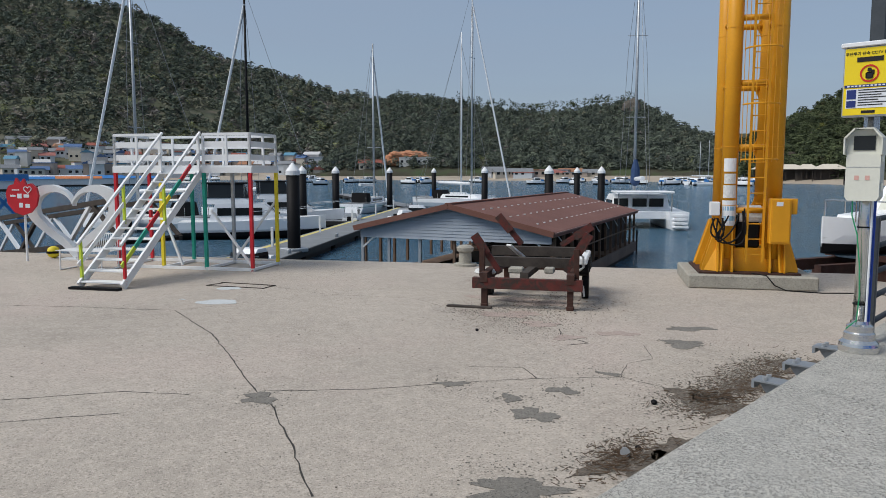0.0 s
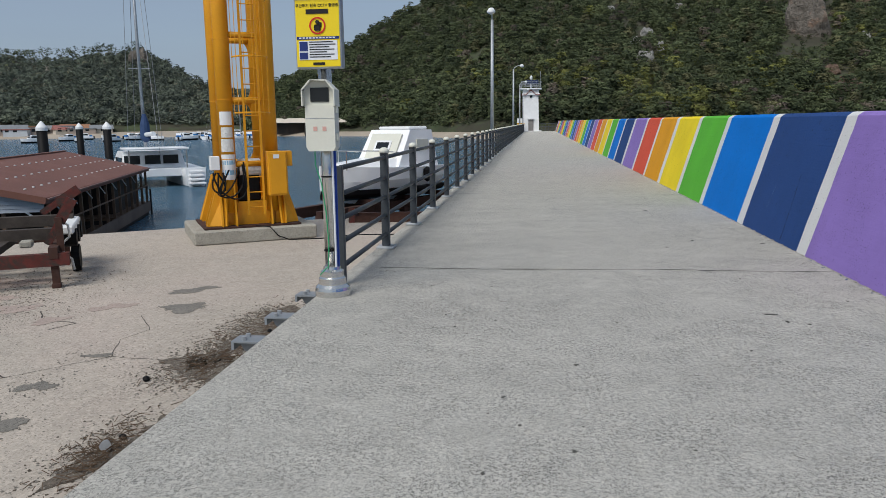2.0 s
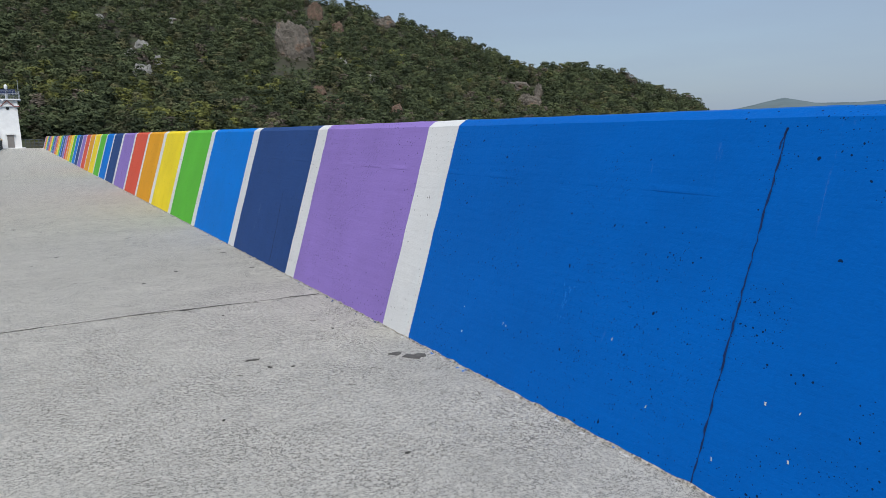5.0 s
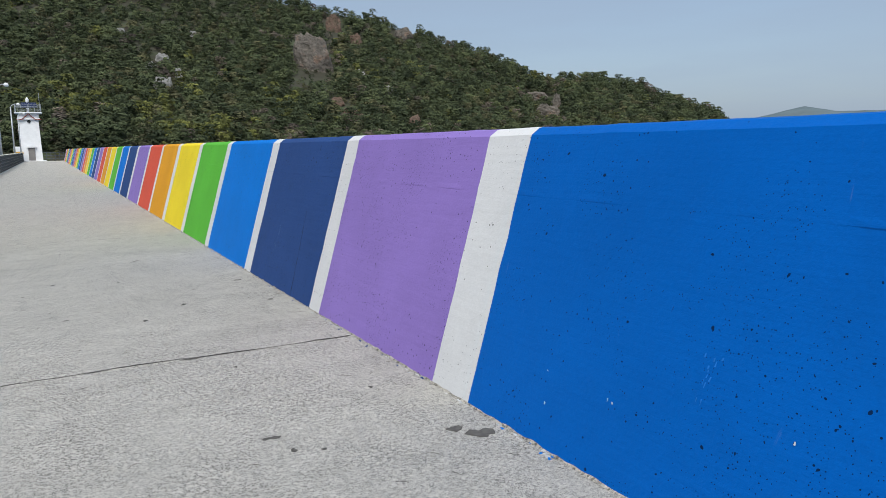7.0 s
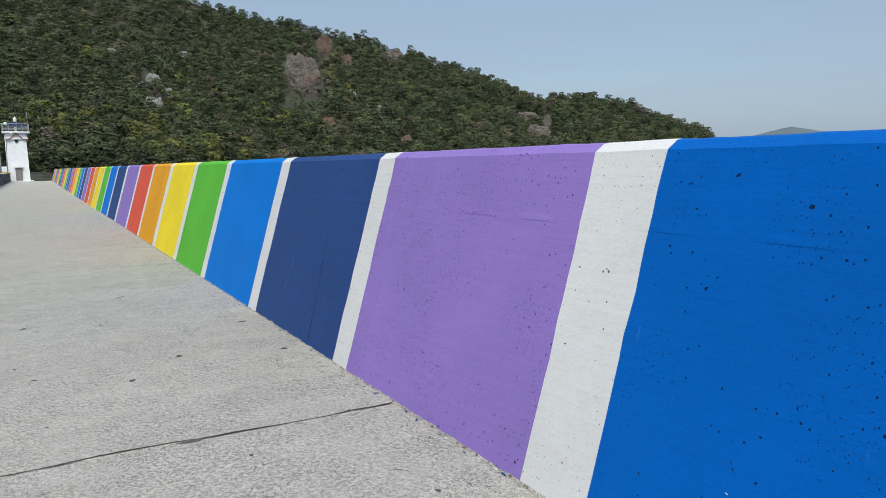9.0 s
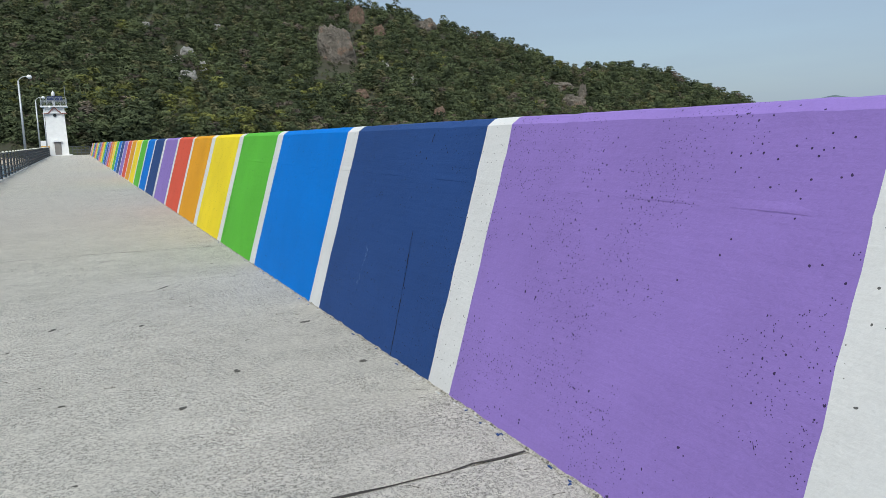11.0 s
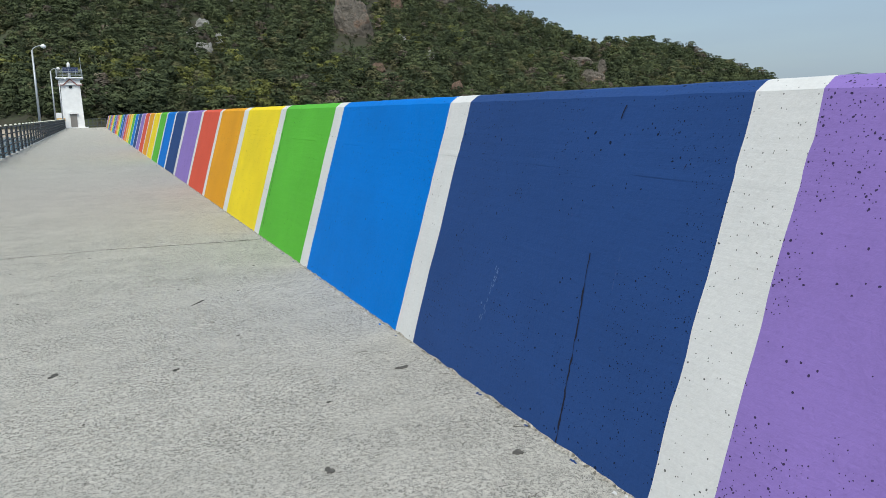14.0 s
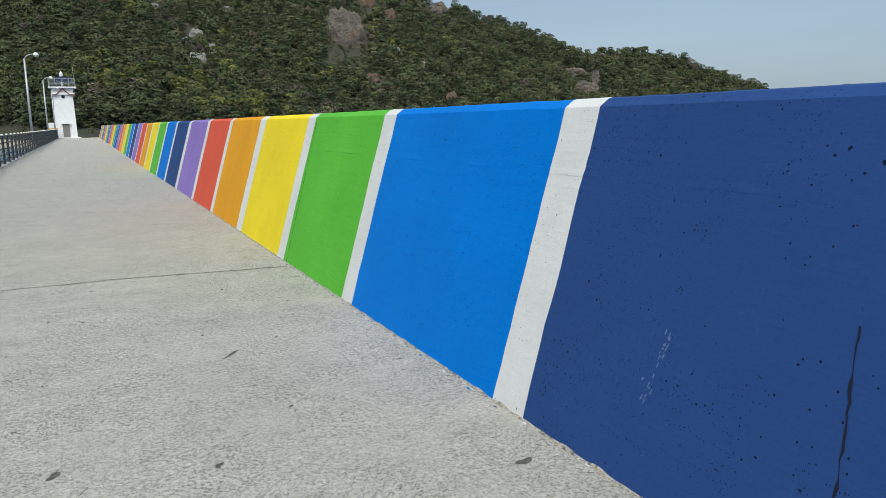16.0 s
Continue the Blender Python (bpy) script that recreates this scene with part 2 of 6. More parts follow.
GREY_STEEL = surf("dark_grey_steel_paint", (0.052, 0.06, 0.068), 0.25, 6, 0.45, 0.2, dirt=(0.16, 0.14, 0.12), dirt_scale=5, dirt_at=0.68)
STEEL = surf("stainless_steel", (0.62, 0.62, 0.60), 0.1, 4, 0.22, 0.9, relief=0.04)
GALV = surf("galvanised_steel", (0.42, 0.44, 0.46), 0.2, 5, 0.5, 0.6)
YELLOW_STEEL = surf("crane_yellow", (0.66, 0.30, 0.012), 0.14, 1.5, 0.42, dirt=(0.22, 0.10, 0.03), dirt_scale=2.5, dirt_at=0.66)
RUST = surf("rusty_steel", (0.055, 0.025, 0.018), 0.5, 5, 0.9, fine=60, relief=0.6, dirt=(0.06, 0.035, 0.03), dirt_scale=6, dirt_at=0.5)
RUST_RED = surf("flaking_red_paint", (0.105, 0.024, 0.019), 0.4, 5, 0.8, relief=0.7, dirt=(0.045, 0.03, 0.025), dirt_scale=6, dirt_at=0.44)
WOOD_DARK = surf("weathered_timber", (0.055, 0.045, 0.038), 0.5, 4, 0.9, fine=70, relief=0.6)
WOOD_RAMP = surf("brown_timber", (0.14, 0.09, 0.06), 0.4, 4, 0.8, relief=0.4)
ROOF_BROWN = surf("brown_roof", (0.165, 0.072, 0.052), 0.2, 0.5, 0.7, fine=25, dirt=(0.2, 0.1, 0.075), dirt_scale=0.5, dirt_at=0.55)
SIDING = surf("pale_blue_siding", (0.36, 0.40, 0.45), 0.08, 1, 0.6, relief=0.1)
RED = surf("red_paint_steel", (0.50, 0.02, 0.03), 0.15, 3, 0.45)
GREEN = surf("green_paint_steel", (0.02, 0.30, 0.22), 0.15, 3, 0.45)
YELLOW = surf("yellow_paint_steel", (0.75, 0.60, 0.03), 0.15, 3, 0.45)
LIME = surf("lime_paint_steel", (0.50, 0.62, 0.05), 0.15, 3, 0.45)
BLUE_PAINT = surf("blue_paint_thing", (0.03, 0.16, 0.42), 0.2, 2, 0.5)
BLUE_PIPE = surf("blue_cable", (0.02, 0.06, 0.32), 0.2, 9, 0.4)
CREAM = surf("cream_plastic", (0.62, 0.62, 0.54), 0.07, 3, 0.5, relief=0.05, dirt=(0.4, 0.38, 0.3), dirt_scale=4, dirt_at=0.68)
SIGN_YELLOW = surf("sign_yellow", (0.80, 0.60, 0.015), 0.05, 3, 0.4, relief=0.0)
SIGN_BLUE = surf("sign_navy", (0.02, 0.035, 0.16), 0.1, 3, 0.4, relief=0.0)
SIGN_BLACK = surf("sign_black", (0.015, 0.012, 0.012), 0.1, 3, 0.4, relief=0.0)
SIGN_RED = surf("sign_red", (0.55, 0.02, 0.015), 0.1, 3, 0.4, relief=0.0)
SIGN_WHITE = surf("sign_white", (0.72, 0.74, 0.76), 0.05, 3, 0.4, relief=0.0)
DECK_GREY = surf("pontoon_deck", (0.19, 0.20, 0.21), 0.2, 1, 0.8, dirt=(0.18, 0.17, 0.16), dirt_scale=1.2)
BLACK_WET = surf("pontoon_float", (0.025, 0.022, 0.02), 0.4, 2, 0.7)
ROCK = surf("cliff_rock", (0.165, 0.145, 0.122), 0.45, 0.25, 0.95, fine=0.9, relief=1.0, depth=1.5, dirt=(0.30, 0.18, 0.12), dirt_scale=0.12, dirt_at=0.55)
PALE_ROCK = surf("pale_rock", (0.31, 0.305, 0.29), 0.4, 0.4, 0.95, fine=1.2, relief=1.0, depth=1.0, dirt=(0.15, 0.16, 0.12), dirt_scale=0.5, dirt_at=0.55)
SAND = surf("beach_sand", (0.34, 0.29, 0.23), 0.25, 0.1, 0.95, fine=3)
SOIL = surf("hill_soil", (0.048, 0.046, 0.03), 0.4, 0.05, 0.95, fine=0.6, dirt=(0.05, 0.07, 0.03), dirt_scale=0.05, dirt_at=0.48)
FIELD = surf("terraced_field", (0.07, 0.078, 0.045), 0.5, 0.04, 0.95, fine=0.3, dirt=(0.11, 0.095, 0.07), dirt_scale=0.03, dirt_at=0.5)
LEAVES = [leaf_mat("pine_dark", (0.040, 0.054, 0.028), (0.066, 0.084, 0.042)),
          leaf_mat("pine_mid", (0.050, 0.065, 0.032), (0.082, 0.100, 0.047)),
          leaf_mat("olive_wood", (0.066, 0.070, 0.036), (0.10, 0.102, 0.054)),
          leaf_mat("spring_green", (0.088, 0.100, 0.028), (0.132, 0.142, 0.046)),
          leaf_mat("bare_grey_wood", (0.078, 0.068, 0.054), (0.12, 0.104, 0.084))]
# paler, greyer copies of LEAVES: haze of distance mixed into the colour
HAZED_LEAVES = [leaf_mat("hazed_pine", (0.072, 0.090, 0.074), (0.100, 0.120, 0.094)),
              leaf_mat("hazed_pine_b", (0.084, 0.104, 0.080), (0.114, 0.136, 0.100)),
              leaf_mat("hazed_olive", (0.115, 0.122, 0.090), (0.15, 0.155, 0.114)),
              leaf_mat("hazed_spring", (0.135, 0.155, 0.078), (0.175, 0.195, 0.10)),
              leaf_mat("hazed_grey", (0.128, 0.122, 0.110), (0.17, 0.16, 0.142))]

# ---- building tools ----
def part(name, bm, material, parent=None, label="", smooth=False, m=None):
    me = bpy.data.meshes.new(name)
    if smooth:
        for f in bm.faces:
            f.smooth = True
    bm.to_mesh(me)
    bm.free()
    for mt in (material if isinstance(material, (list, tuple)) else [material]):
        me.materials.append(mt)
    ob = new(name, me)
    if parent is not None:
        ob.parent = parent
    if m is not None:
        ob.matrix_basis = m
    if label:
        ob["label"] = label
    return ob


def thing(name, m, label, category, group="", kind=""):
    ob = new(name)
    ob.empty_display_size = 0.2
    ob.matrix_basis = m
    return tagged(ob, label, category, group, kind)


def box(bm, x0, x1, y0, y1, z0, z1, bev=0.0, m=None):
    r = bmesh.ops.create_cube(bm, size=1, matrix=Matrix.Translation(((x0 + x1) / 2, (y0 + y1) / 2, (z0 + z1) / 2)) @ Matrix.Diagonal((abs(x1 - x0), abs(y1 - y0), abs(z1 - z0), 1)))
    vs = r["verts"]
    if bev:
        es = list({e for v in vs for e in v.link_edges})
        out = bmesh.ops.bevel(bm, geom=es, offset=bev, segments=1, affect="EDGES")
        vs = list({v for f in out["faces"] for v in f.verts})
        vs = list({w for v in vs for e in v.link_edges for w in e.verts})
    if m is not None:
        bmesh.ops.transform(bm, matrix=m, verts=vs)
    return bm


def B(x0, x1, y0, y1, z0, z1, bev=0.0):
    return box(bmesh.new(), x0, x1, y0, y1, z0, z1, bev)


def tube(bm, a, b, r, seg=8, r2=None):
    a, b = Vector(a), Vector(b)
    d = b - a
    q = d.to_track_quat("Z", "Y").to_matrix().to_4x4()
    bmesh.ops.create_cone(bm, cap_ends=True, segments=seg, radius1=r, radius2=r if r2 is None else r2, depth=d.length, matrix=Matrix.Translation((a + b) / 2) @ q)
    return bm


def T(a, b, r, seg=8, r2=None):
    return tube(bmesh.new(), a, b, r, seg, r2)


def pipe(pts, r, seg=7):
    """One bent tube along the points."""
    pts = [Vector(p) for p in pts]
    rings = []
    for i, p in enumerate(pts):
        d = (pts[min(i + 1, len(pts) - 1)] - pts[max(i - 1, 0)]).normalized()
        s = d.cross(Vector((0.31, 0.22, 0.93))).normalized()
        t = d.cross(s)
        rings.append([p + (s * math.cos(2 * math.pi * k / seg) + t * math.sin(2 * math.pi * k / seg)) * r for k in range(seg)])
    return loft(rings)


def blob(rng, rx, ry, n=18, jag=0.3):
    """An uneven closed outline."""
    ph = [rng.uniform(0, 6.28) for _ in range(4)]
    out = []
    for i in range(n):
        a = 2 * math.pi * i / n
        k = 1 + jag * (0.5 * math.sin(2 * a + ph[0]) + 0.4 * math.sin(3 * a + ph[1]) + 0.35 * math.sin(5 * a + ph[2]) + rng.uniform(-0.3, 0.3))
        out.append((rx * k * math.cos(a), ry * k * math.sin(a)))
    return out


def ribbon(pts, w, z, rng, jag=0.4):
    """A thin uneven strip that lies along the points."""
    bm = bmesh.new()
    fine = []
    for a, b in zip(pts, pts[1:]):
        n = max(2, int((Vector(b) - Vector(a)).length / 0.12))
        fine += [Vector(a).lerp(Vector(b), i / n) for i in range(n)]
    fine.append(Vector(pts[-1]))
    prev = None
    for i, p in enumerate(fine):
        d = (fine[min(i + 1, len(fine) - 1)] - fine[max(i - 1, 0)]).normalized()
        s = Vector((-d.y, d.x))
        c = p + s * (rng.uniform(-1, 1) * w * jag + (0.02 * noise.noise((p.x * 2.6, p.y * 2.6, 1)) + 0.016 * noise.noise((p.x * 8, p.y * 8, 4)) if 0 < i < len(fine) - 1 else 0))
        hw = w / 2 * rng.uniform(0.5, 1.3)
        cur = (bm.verts.new((c.x - s.x * hw, c.y - s.y * hw, z)), bm.verts.new((c.x + s.x * hw, c.y + s.y * hw, z)))
        if prev:
            bm.faces.new((prev[0], prev[1], cur[1], cur[0]))
        prev = cur
    return bm


def beam(bm, a, b, w, h):
    """A square bar from a to b, w wide and h high."""
    a, b = Vector(a), Vector(b)
    d = b - a
    q = d.to_track_quat("X", "Z").to_matrix().to_4x4()
    bmesh.ops.create_cube(bm, size=1, matrix=Matrix.Translation((a + b) / 2) @ q @ Matrix.Diagonal((d.length, w, h, 1)))
    return bm


def Bm(a, b, w, h):
    return beam(bmesh.new(), a, b, w, h)


def prism(bm, outline, axis_from, axis_to, place):
    """Extrude a closed outline of (u, v) from axis_from to axis_to; place(u, v, w) gives the point."""
    n = len(outline)
    a = [bm.verts.new(place(u, v, axis_from)) for u, v in outline]
    b = [bm.verts.new(place(u, v, axis_to)) for u, v in outline]
    bm.faces.new(a)
    bm.faces.new(b[::-1])
    for i in range(n):
        bm.faces.new((a[i], b[i], b[(i + 1) % n], a[(i + 1) % n]))
    bmesh.ops.recalc_face_normals(bm, faces=bm.faces)
    return bm


def lathe(profile, seg=16):
    """A turned shape from (radius, z) steps."""
    bm = bmesh.new()
    rings = []
    for r, z in profile:
        rings.append([bm.verts.new((r * math.cos(2 * math.pi * i / seg), r * math.sin(2 * math.pi * i / seg), z)) for i in range(seg)])
    for a, b in zip(rings, rings[1:]):
        for i in range(seg):
            bm.faces.new((a[i], a[(i + 1) % seg], b[(i + 1) % seg], b[i]))
    bm.faces.new(rings[0][::-1])
    bm.faces.new(rings[-1])
    return bm


def loft(sections):
    """A skin through rings of equal length, with closed ends."""
    bm = bmesh.new()
    rows = [[bm.verts.new(p) for p in s] for s in sections]
    n = len(rows[0])
    for a, b in zip(rows, rows[1:]):
        for i in range(n):
            bm.faces.new((a[i], a[(i + 1) % n], b[(i + 1) % n], b[i]))
    bm.faces.new(rows[0][::-1])
    bm.faces.new(rows[-1])
    bmesh.ops.recalc_face_normals(bm, faces=bm.faces)
    return bm


def mesh_of(name, verts, faces, mats, index=None, smooth=False):
    me = bpy.data.meshes.new(name)
    me.from_pydata(verts, [], faces)
    for mt in mats:
        me.materials.append(mt)
    if index is not None:
        me.polygons.foreach_set("material_index", np.asarray(index, dtype=np.int32))
    if smooth:
        me.polygons.foreach_set("use_smooth", np.ones(len(me.polygons), dtype=bool))
    me.update()
    return new(name, me)


def lerp_table(tab, x):
    return float(np.interp(x, [t[0] for t in tab], [t[1] for t in tab]))


def polar(az, d):
    return (-d * math.sin(radians(az - 0.25)), d * math.cos(radians(az - 0.25)))

# ---- setting: water, walkway, apron, breakwater wall, hills ----
SEA, APRON = -3.0, -0.85
QA = 31.0                                   # the quay's front edge runs this many degrees off +X
QU, QV = Vector((math.cos(radians(QA)), math.sin(radians(QA)), 0)), Vector((-math.sin(radians(QA)), math.cos(radians(QA)), 0))
QP = Vector((-14.85, 12.16, 0))               # a point on the quay's edge
EDGE_X, WALL_X, END_Y = -1.66, 2.98, 113.0

bm = bmesh.new()
bmesh.ops.create_circle(bm, cap_ends=True, segments=64, radius=4500, matrix=Matrix.Translation((0, 0, SEA)))
tagged(part("water", bm, WATER), "calm blue-grey harbour water with small ripples", "water", kind="structure")

# walkway: cast bays with open joints
JOINTS = [-15.0, -7.5, 0.1, 7.85, 15.52, 24.3, 31.6, 39.5, 47.3, 55.1, 63.0, 71.0, 79.0, 87.0, 95.0, 103.0, END_Y]
walkway = thing("pavement", pose(0, 0, 0), "rough grey exposed-aggregate concrete walkway on the breakwater", "walkway", kind="structure")
for j0, j1 in zip(JOINTS, JOINTS[1:]):
    part("slab", B(EDGE_X, WALL_X + 0.3, j0 + 0.006, j1 - 0.006, -0.28, 0.0, 0.004), WALK_CONC, walkway)
part("core", B(EDGE_X + 0.03, 5.2, -14, END_Y, SEA - 2, -0.284), OLD_CONC, walkway)
part("joint_filler", B(EDGE_X + 0.01, WALL_X + 0.2, -13.9, END_Y - 0.1, -0.28, -0.012), CRACK, walkway)

# apron: one sheet up to the quay's edge
a0, a1 = QP - QU * 45, QP + QU * 15.4
bm = bmesh.new()
top = [(EDGE_X + 0.02, -30), (EDGE_X + 0.02, a1.y - 0.2), (a1.x, a1.y), (a0.x, a0.y), (a0.x - 15, -30)]
prism(bm, top, SEA - 2, APRON, lambda u, v, w: Vector((u, v, w)))
tagged(part("ground", bm, APRON_CONC), "worn tan concrete quay apron with cracks and stains", "ground", kind="structure")

# breakwater wall: cross-section with a battered face and a rounded top edge
def wall_section():
    s = [(WALL_X + 0.29 * z, z) for z in [0.09 * i for i in range(13)] + [1.128, 1.134, 1.142, 1.165, 1.2, 1.25, 1.3, 1.38, 1.452]]
    x, z = s[-1]
    s += [(x + 0.05, z + 0.036), (x + 0.075, z + 0.042), (x + 1.1, z + 0.042), (x + 1.2, z - 0.02), (x + 1.4, -0.3)]
    return s

SECTION = wall_section()
ORDER = ["purple", "navy", "blue", "green", "yellow", "orange", "red"]
STARTS = [6.55, 8.93, 11.36, 13.83, 16.04, 18.41, 20.72, 23.10, 25.9, 28.4]
WHITES = [0.27, 0.28, 0.25, 0.27, 0.34, 0.26, 0.29, 0.4, 0.31]
while STARTS[-1] < END_Y - 5:
    STARTS.append(STARTS[-1] + 2.4)
    WHITES.append(0.3)
bounds, paints = [-12.0, 6.125, STARTS[0]], ["deep_blue", "white"]
for k, (s0, s1) in enumerate(zip(STARTS, STARTS[1:])):
    bounds += [s1 - WHITES[k], s1]
    paints += [ORDER[k % 7], "white"]
bounds[-1] = END_Y - 1.5
wall = thing("wall_breakwater", pose(0, 0, 0), "long battered concrete parapet painted in rainbow bands split by white", "wall", kind="structure")
def wall_point(x, z, yy):
    """The cast face: a broken lip where two lifts of boards met, a worn top edge and a slight wave."""
    u = noise.noise((yy * 0.7, z * 1.1, 2.0)) * 0.004
    if 1.13 < z < 1.16:
        u -= 0.0045 * max(0.0, 0.06 + noise.noise((yy * 2.1, 8.0, 0)) + 0.4 * noise.noise((yy * 9.0, 3.0, 0)))
    if 1.44 < z < 1.5 and x < WALL_X + 0.6:
        z += 0.004 * noise.noise((yy * 3.0, 1.0, 0)) + 0.004 * noise.noise((yy * 13.0, 6.0, 0))
    return (x + (u if 0.02 < z < 1.47 else 0.0), z)
def edge_shift(i, z):
    return 0.01 * noise.noise((i * 7.3, z * 5, 0)) + 0.007 * noise.noise((i * 3.1, z * 24, 5)) if 0 < i < len(bounds) - 1 else 0.0
for i, col in enumerate(paints):
    y0, y1 = bounds[i], bounds[i + 1]
    n = max(1, int((y1 - y0) / (0.09 if y0 < 17 else 1.3)))
    bm = bmesh.new()
    cols = []
    for k in range(n + 1):
        row = []
        for x, z in SECTION:
            yy = y0 + (y1 - y0) * k / n + edge_shift(i, z) * (k == 0) + edge_shift(i + 1, z) * (k == n)
            px, pz = wall_point(x, z, yy)
            row.append(bm.verts.new((px, yy, pz)))
        cols.append(row)
    for la, lb in zip(cols, cols[1:]):
        for q in range(len(la) - 1):
            bm.faces.new((la[q], la[q + 1], lb[q + 1], lb[q]))
    bm.faces.new(cols[0])
    bm.faces.new(cols[-1][::-1])
    bmesh.ops.recalc_face_normals(bm, faces=bm.faces)
    part("painted_band", bm, PAINTS[col], wall)

# ---- hills ----
def hill_fn(ridge, foot_d, ridge_d, foot_e, rough, power=0.85, seed=0.0):
    def f(az, s):
        e1, d0, d1, e0 = lerp_table(ridge, az), lerp_table(foot_d, az), lerp_table(ridge_d, az), foot_e
        d = d0 + (d1 - d0) * s
        if s <= 1:
            e = e0 + (e1 - e0) * s ** power
            z = 1.45 + e * d
        else:
            z = 1.45 + e1 * d1 - (s - 1) * (d1 - d0) * 0.6
        gx, gy = polar(az, d)
        g = noise.fractal((gx * 0.011 + seed, gy * 0.011, 0), 1.0, 2.0, 4) * rough * min(1, s * 3) * (0.35 if s > 0.9 else 1)
        return gx, gy, z + g
    return f

def hill_mesh(name, f, az0, az1, label, mat, na=90, ns=26, smax=1.3):
    vs = [f(az0 + (az1 - az0) * i / na, smax * j / ns) for i in range(na + 1) for j in range(ns + 1)]
    fs = [(i * (ns + 1) + j, (i + 1) * (ns + 1) + j, (i + 1) * (ns + 1) + j + 1, i * (ns + 1) + j + 1) for i in range(na) for j in range(ns)]
    # close the foot down to the sea bed
    base = len(vs)
    vs += [(vs[i * (ns + 1)][0], vs[i * (ns + 1)][1], SEA - 1) for i in range(na + 1)]
    fs += [(base + i, base + i + 1, (i + 1) * (ns + 1), i * (ns + 1)) for i in range(na)]
    return tagged(mesh_of(name, vs, fs, [mat], smooth=True), label, "hill", kind="structure")

R_LEFT = [(44, .06), (46, .078), (49, .097), (51.3, .099), (55, .121), (59, .138), (61, .153), (63, .179), (65, .195), (69.8, .2), (73, .2), (78, .19), (84, .17)]
R_MID = [(19, .012), (22, .036), (24, .046), (25.6, .058), (27.2, .076), (28.5, .087), (30.5, .085), (32.1, .081), (35.5, .075), (40.2, .083), (44, .096), (46.6, .098), (49.2, .079), (50.9, .06), (52.6, .018), (53.6, .004)]
R_NEAR = [(-48.6, .006), (-48.1, .013), (-47.3, .028), (-45.7, .037), (-42.5, .060), (-39.3, .074), (-37.3, .072), (-35.3, .070), (-33.1, .092), (-28.9, .122), (-22.6, .158), (-13.7, .187), (-6, .22), (0, .22), (4, .198), (8.2, .162), (11, .131), (14, .103), (16.7, .075), (20, .046), (21.5, .03), (23, .012)]
hill_left = hill_fn(R_LEFT, [(44, 420), (84, 470)], [(44, 900), (84, 1150)], 0.0, 9, 0.8, 3)
hill_mid = hill_fn(R_MID, [(19, 335), (54, 400)], [(19, 520), (54, 640)], -0.004, 5, 0.7, 11)
hill_near = hill_fn(R_NEAR, [(-48.6, 330), (-30, 270), (-10, 215), (3, 205), (12, 275), (23, 330)], [(-48.6, 400), (-36, 430), (-20, 440), (0, 480), (23, 520)], -0.008, 5, 0.8, 23)
hill_mesh("hill", hill_left, 44, 84, "high wooded hill with terraced fields behind the village", FIELD)
hill_mesh("hill", hill_mid, 19, 53.6, "low wooded headland across the bay", SOIL)
hill_mesh("hill", hill_near, -48.6, 23, "steep pine-covered hill above the beach", SOIL, 130, 34)
hill_far = hill_fn([(10, .03), (16, .045), (21, .05), (25, .045), (30, .03)], [(10, 1400), (30, 1400)], [(10, 1800), (30, 1800)], -.002, 10, 0.7, 31)
hill_mesh("hill", hill_far, 10, 30, "distant blue-green hill beyond the bay", SOIL, 40, 10)
hill_gap = hill_fn([(44, .03), (47, .095), (49, .102), (52, .1), (56, .05)], [(44, 1500), (56, 1500)], [(44, 2000), (56, 2000)], -.001, 10, 0.7, 41)
hill_mesh("hill", hill_gap, 44, 56, "distant hazy hill in the valley gap", SOIL, 40, 10)
# the far islands' haze is put into this blue-grey base colour
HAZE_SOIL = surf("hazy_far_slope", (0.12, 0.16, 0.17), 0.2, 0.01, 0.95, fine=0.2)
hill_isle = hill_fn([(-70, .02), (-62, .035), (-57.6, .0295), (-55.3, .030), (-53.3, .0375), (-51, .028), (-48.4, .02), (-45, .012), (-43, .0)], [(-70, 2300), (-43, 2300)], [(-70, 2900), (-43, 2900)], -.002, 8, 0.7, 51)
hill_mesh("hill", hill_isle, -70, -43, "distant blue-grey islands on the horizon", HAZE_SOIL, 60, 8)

def crown_proto(rng, n, flat):
    """A crown of seven flat foliage pads in tiers, n leaf sprays in all, one unit across."""
    vs = []
    pads = []
    for k in range(7):
        a, q = rng.uniform(0, 6.283), k / 6
        r = rng.uniform(0.1, 0.36) * (1 - 0.75 * q)
        pads.append((np.array((r * math.cos(a), r * math.sin(a), (-0.22 + 0.6 * q) * flat)), rng.uniform(0.19, 0.3) * (1 - 0.3 * q)))
    for i in range(n):
        c, rad = pads[i % 7]
        d = rng.normal(size=3)
        d[2] = abs(d[2]) - 0.3
        d /= np.linalg.norm(d)
        p = c + d * rng.uniform(0.8, 1.1) * rad * (1, 1, 0.42)
        nrm = d * (1, 1, 1.7) + rng.normal(0, 0.3, 3) + (0, 0, 0.25)
        u = rng.normal(size=3) * (1, 1, 0.12)
        u -= nrm * (u @ nrm) / (nrm @ nrm)
        u /= np.linalg.norm(u)
        w = np.cross(nrm, u)
        w /= np.linalg.norm(w)
        s = rng.uniform(0.034, 0.062) if n > 150 else rng.uniform(0.05, 0.095)
        vs += [p - u * s * 1.5 - w * s * 0.34, p + u * s * 1.5 - w * s * 0.34, p + w * s * 0.62]
    return np.array(vs)

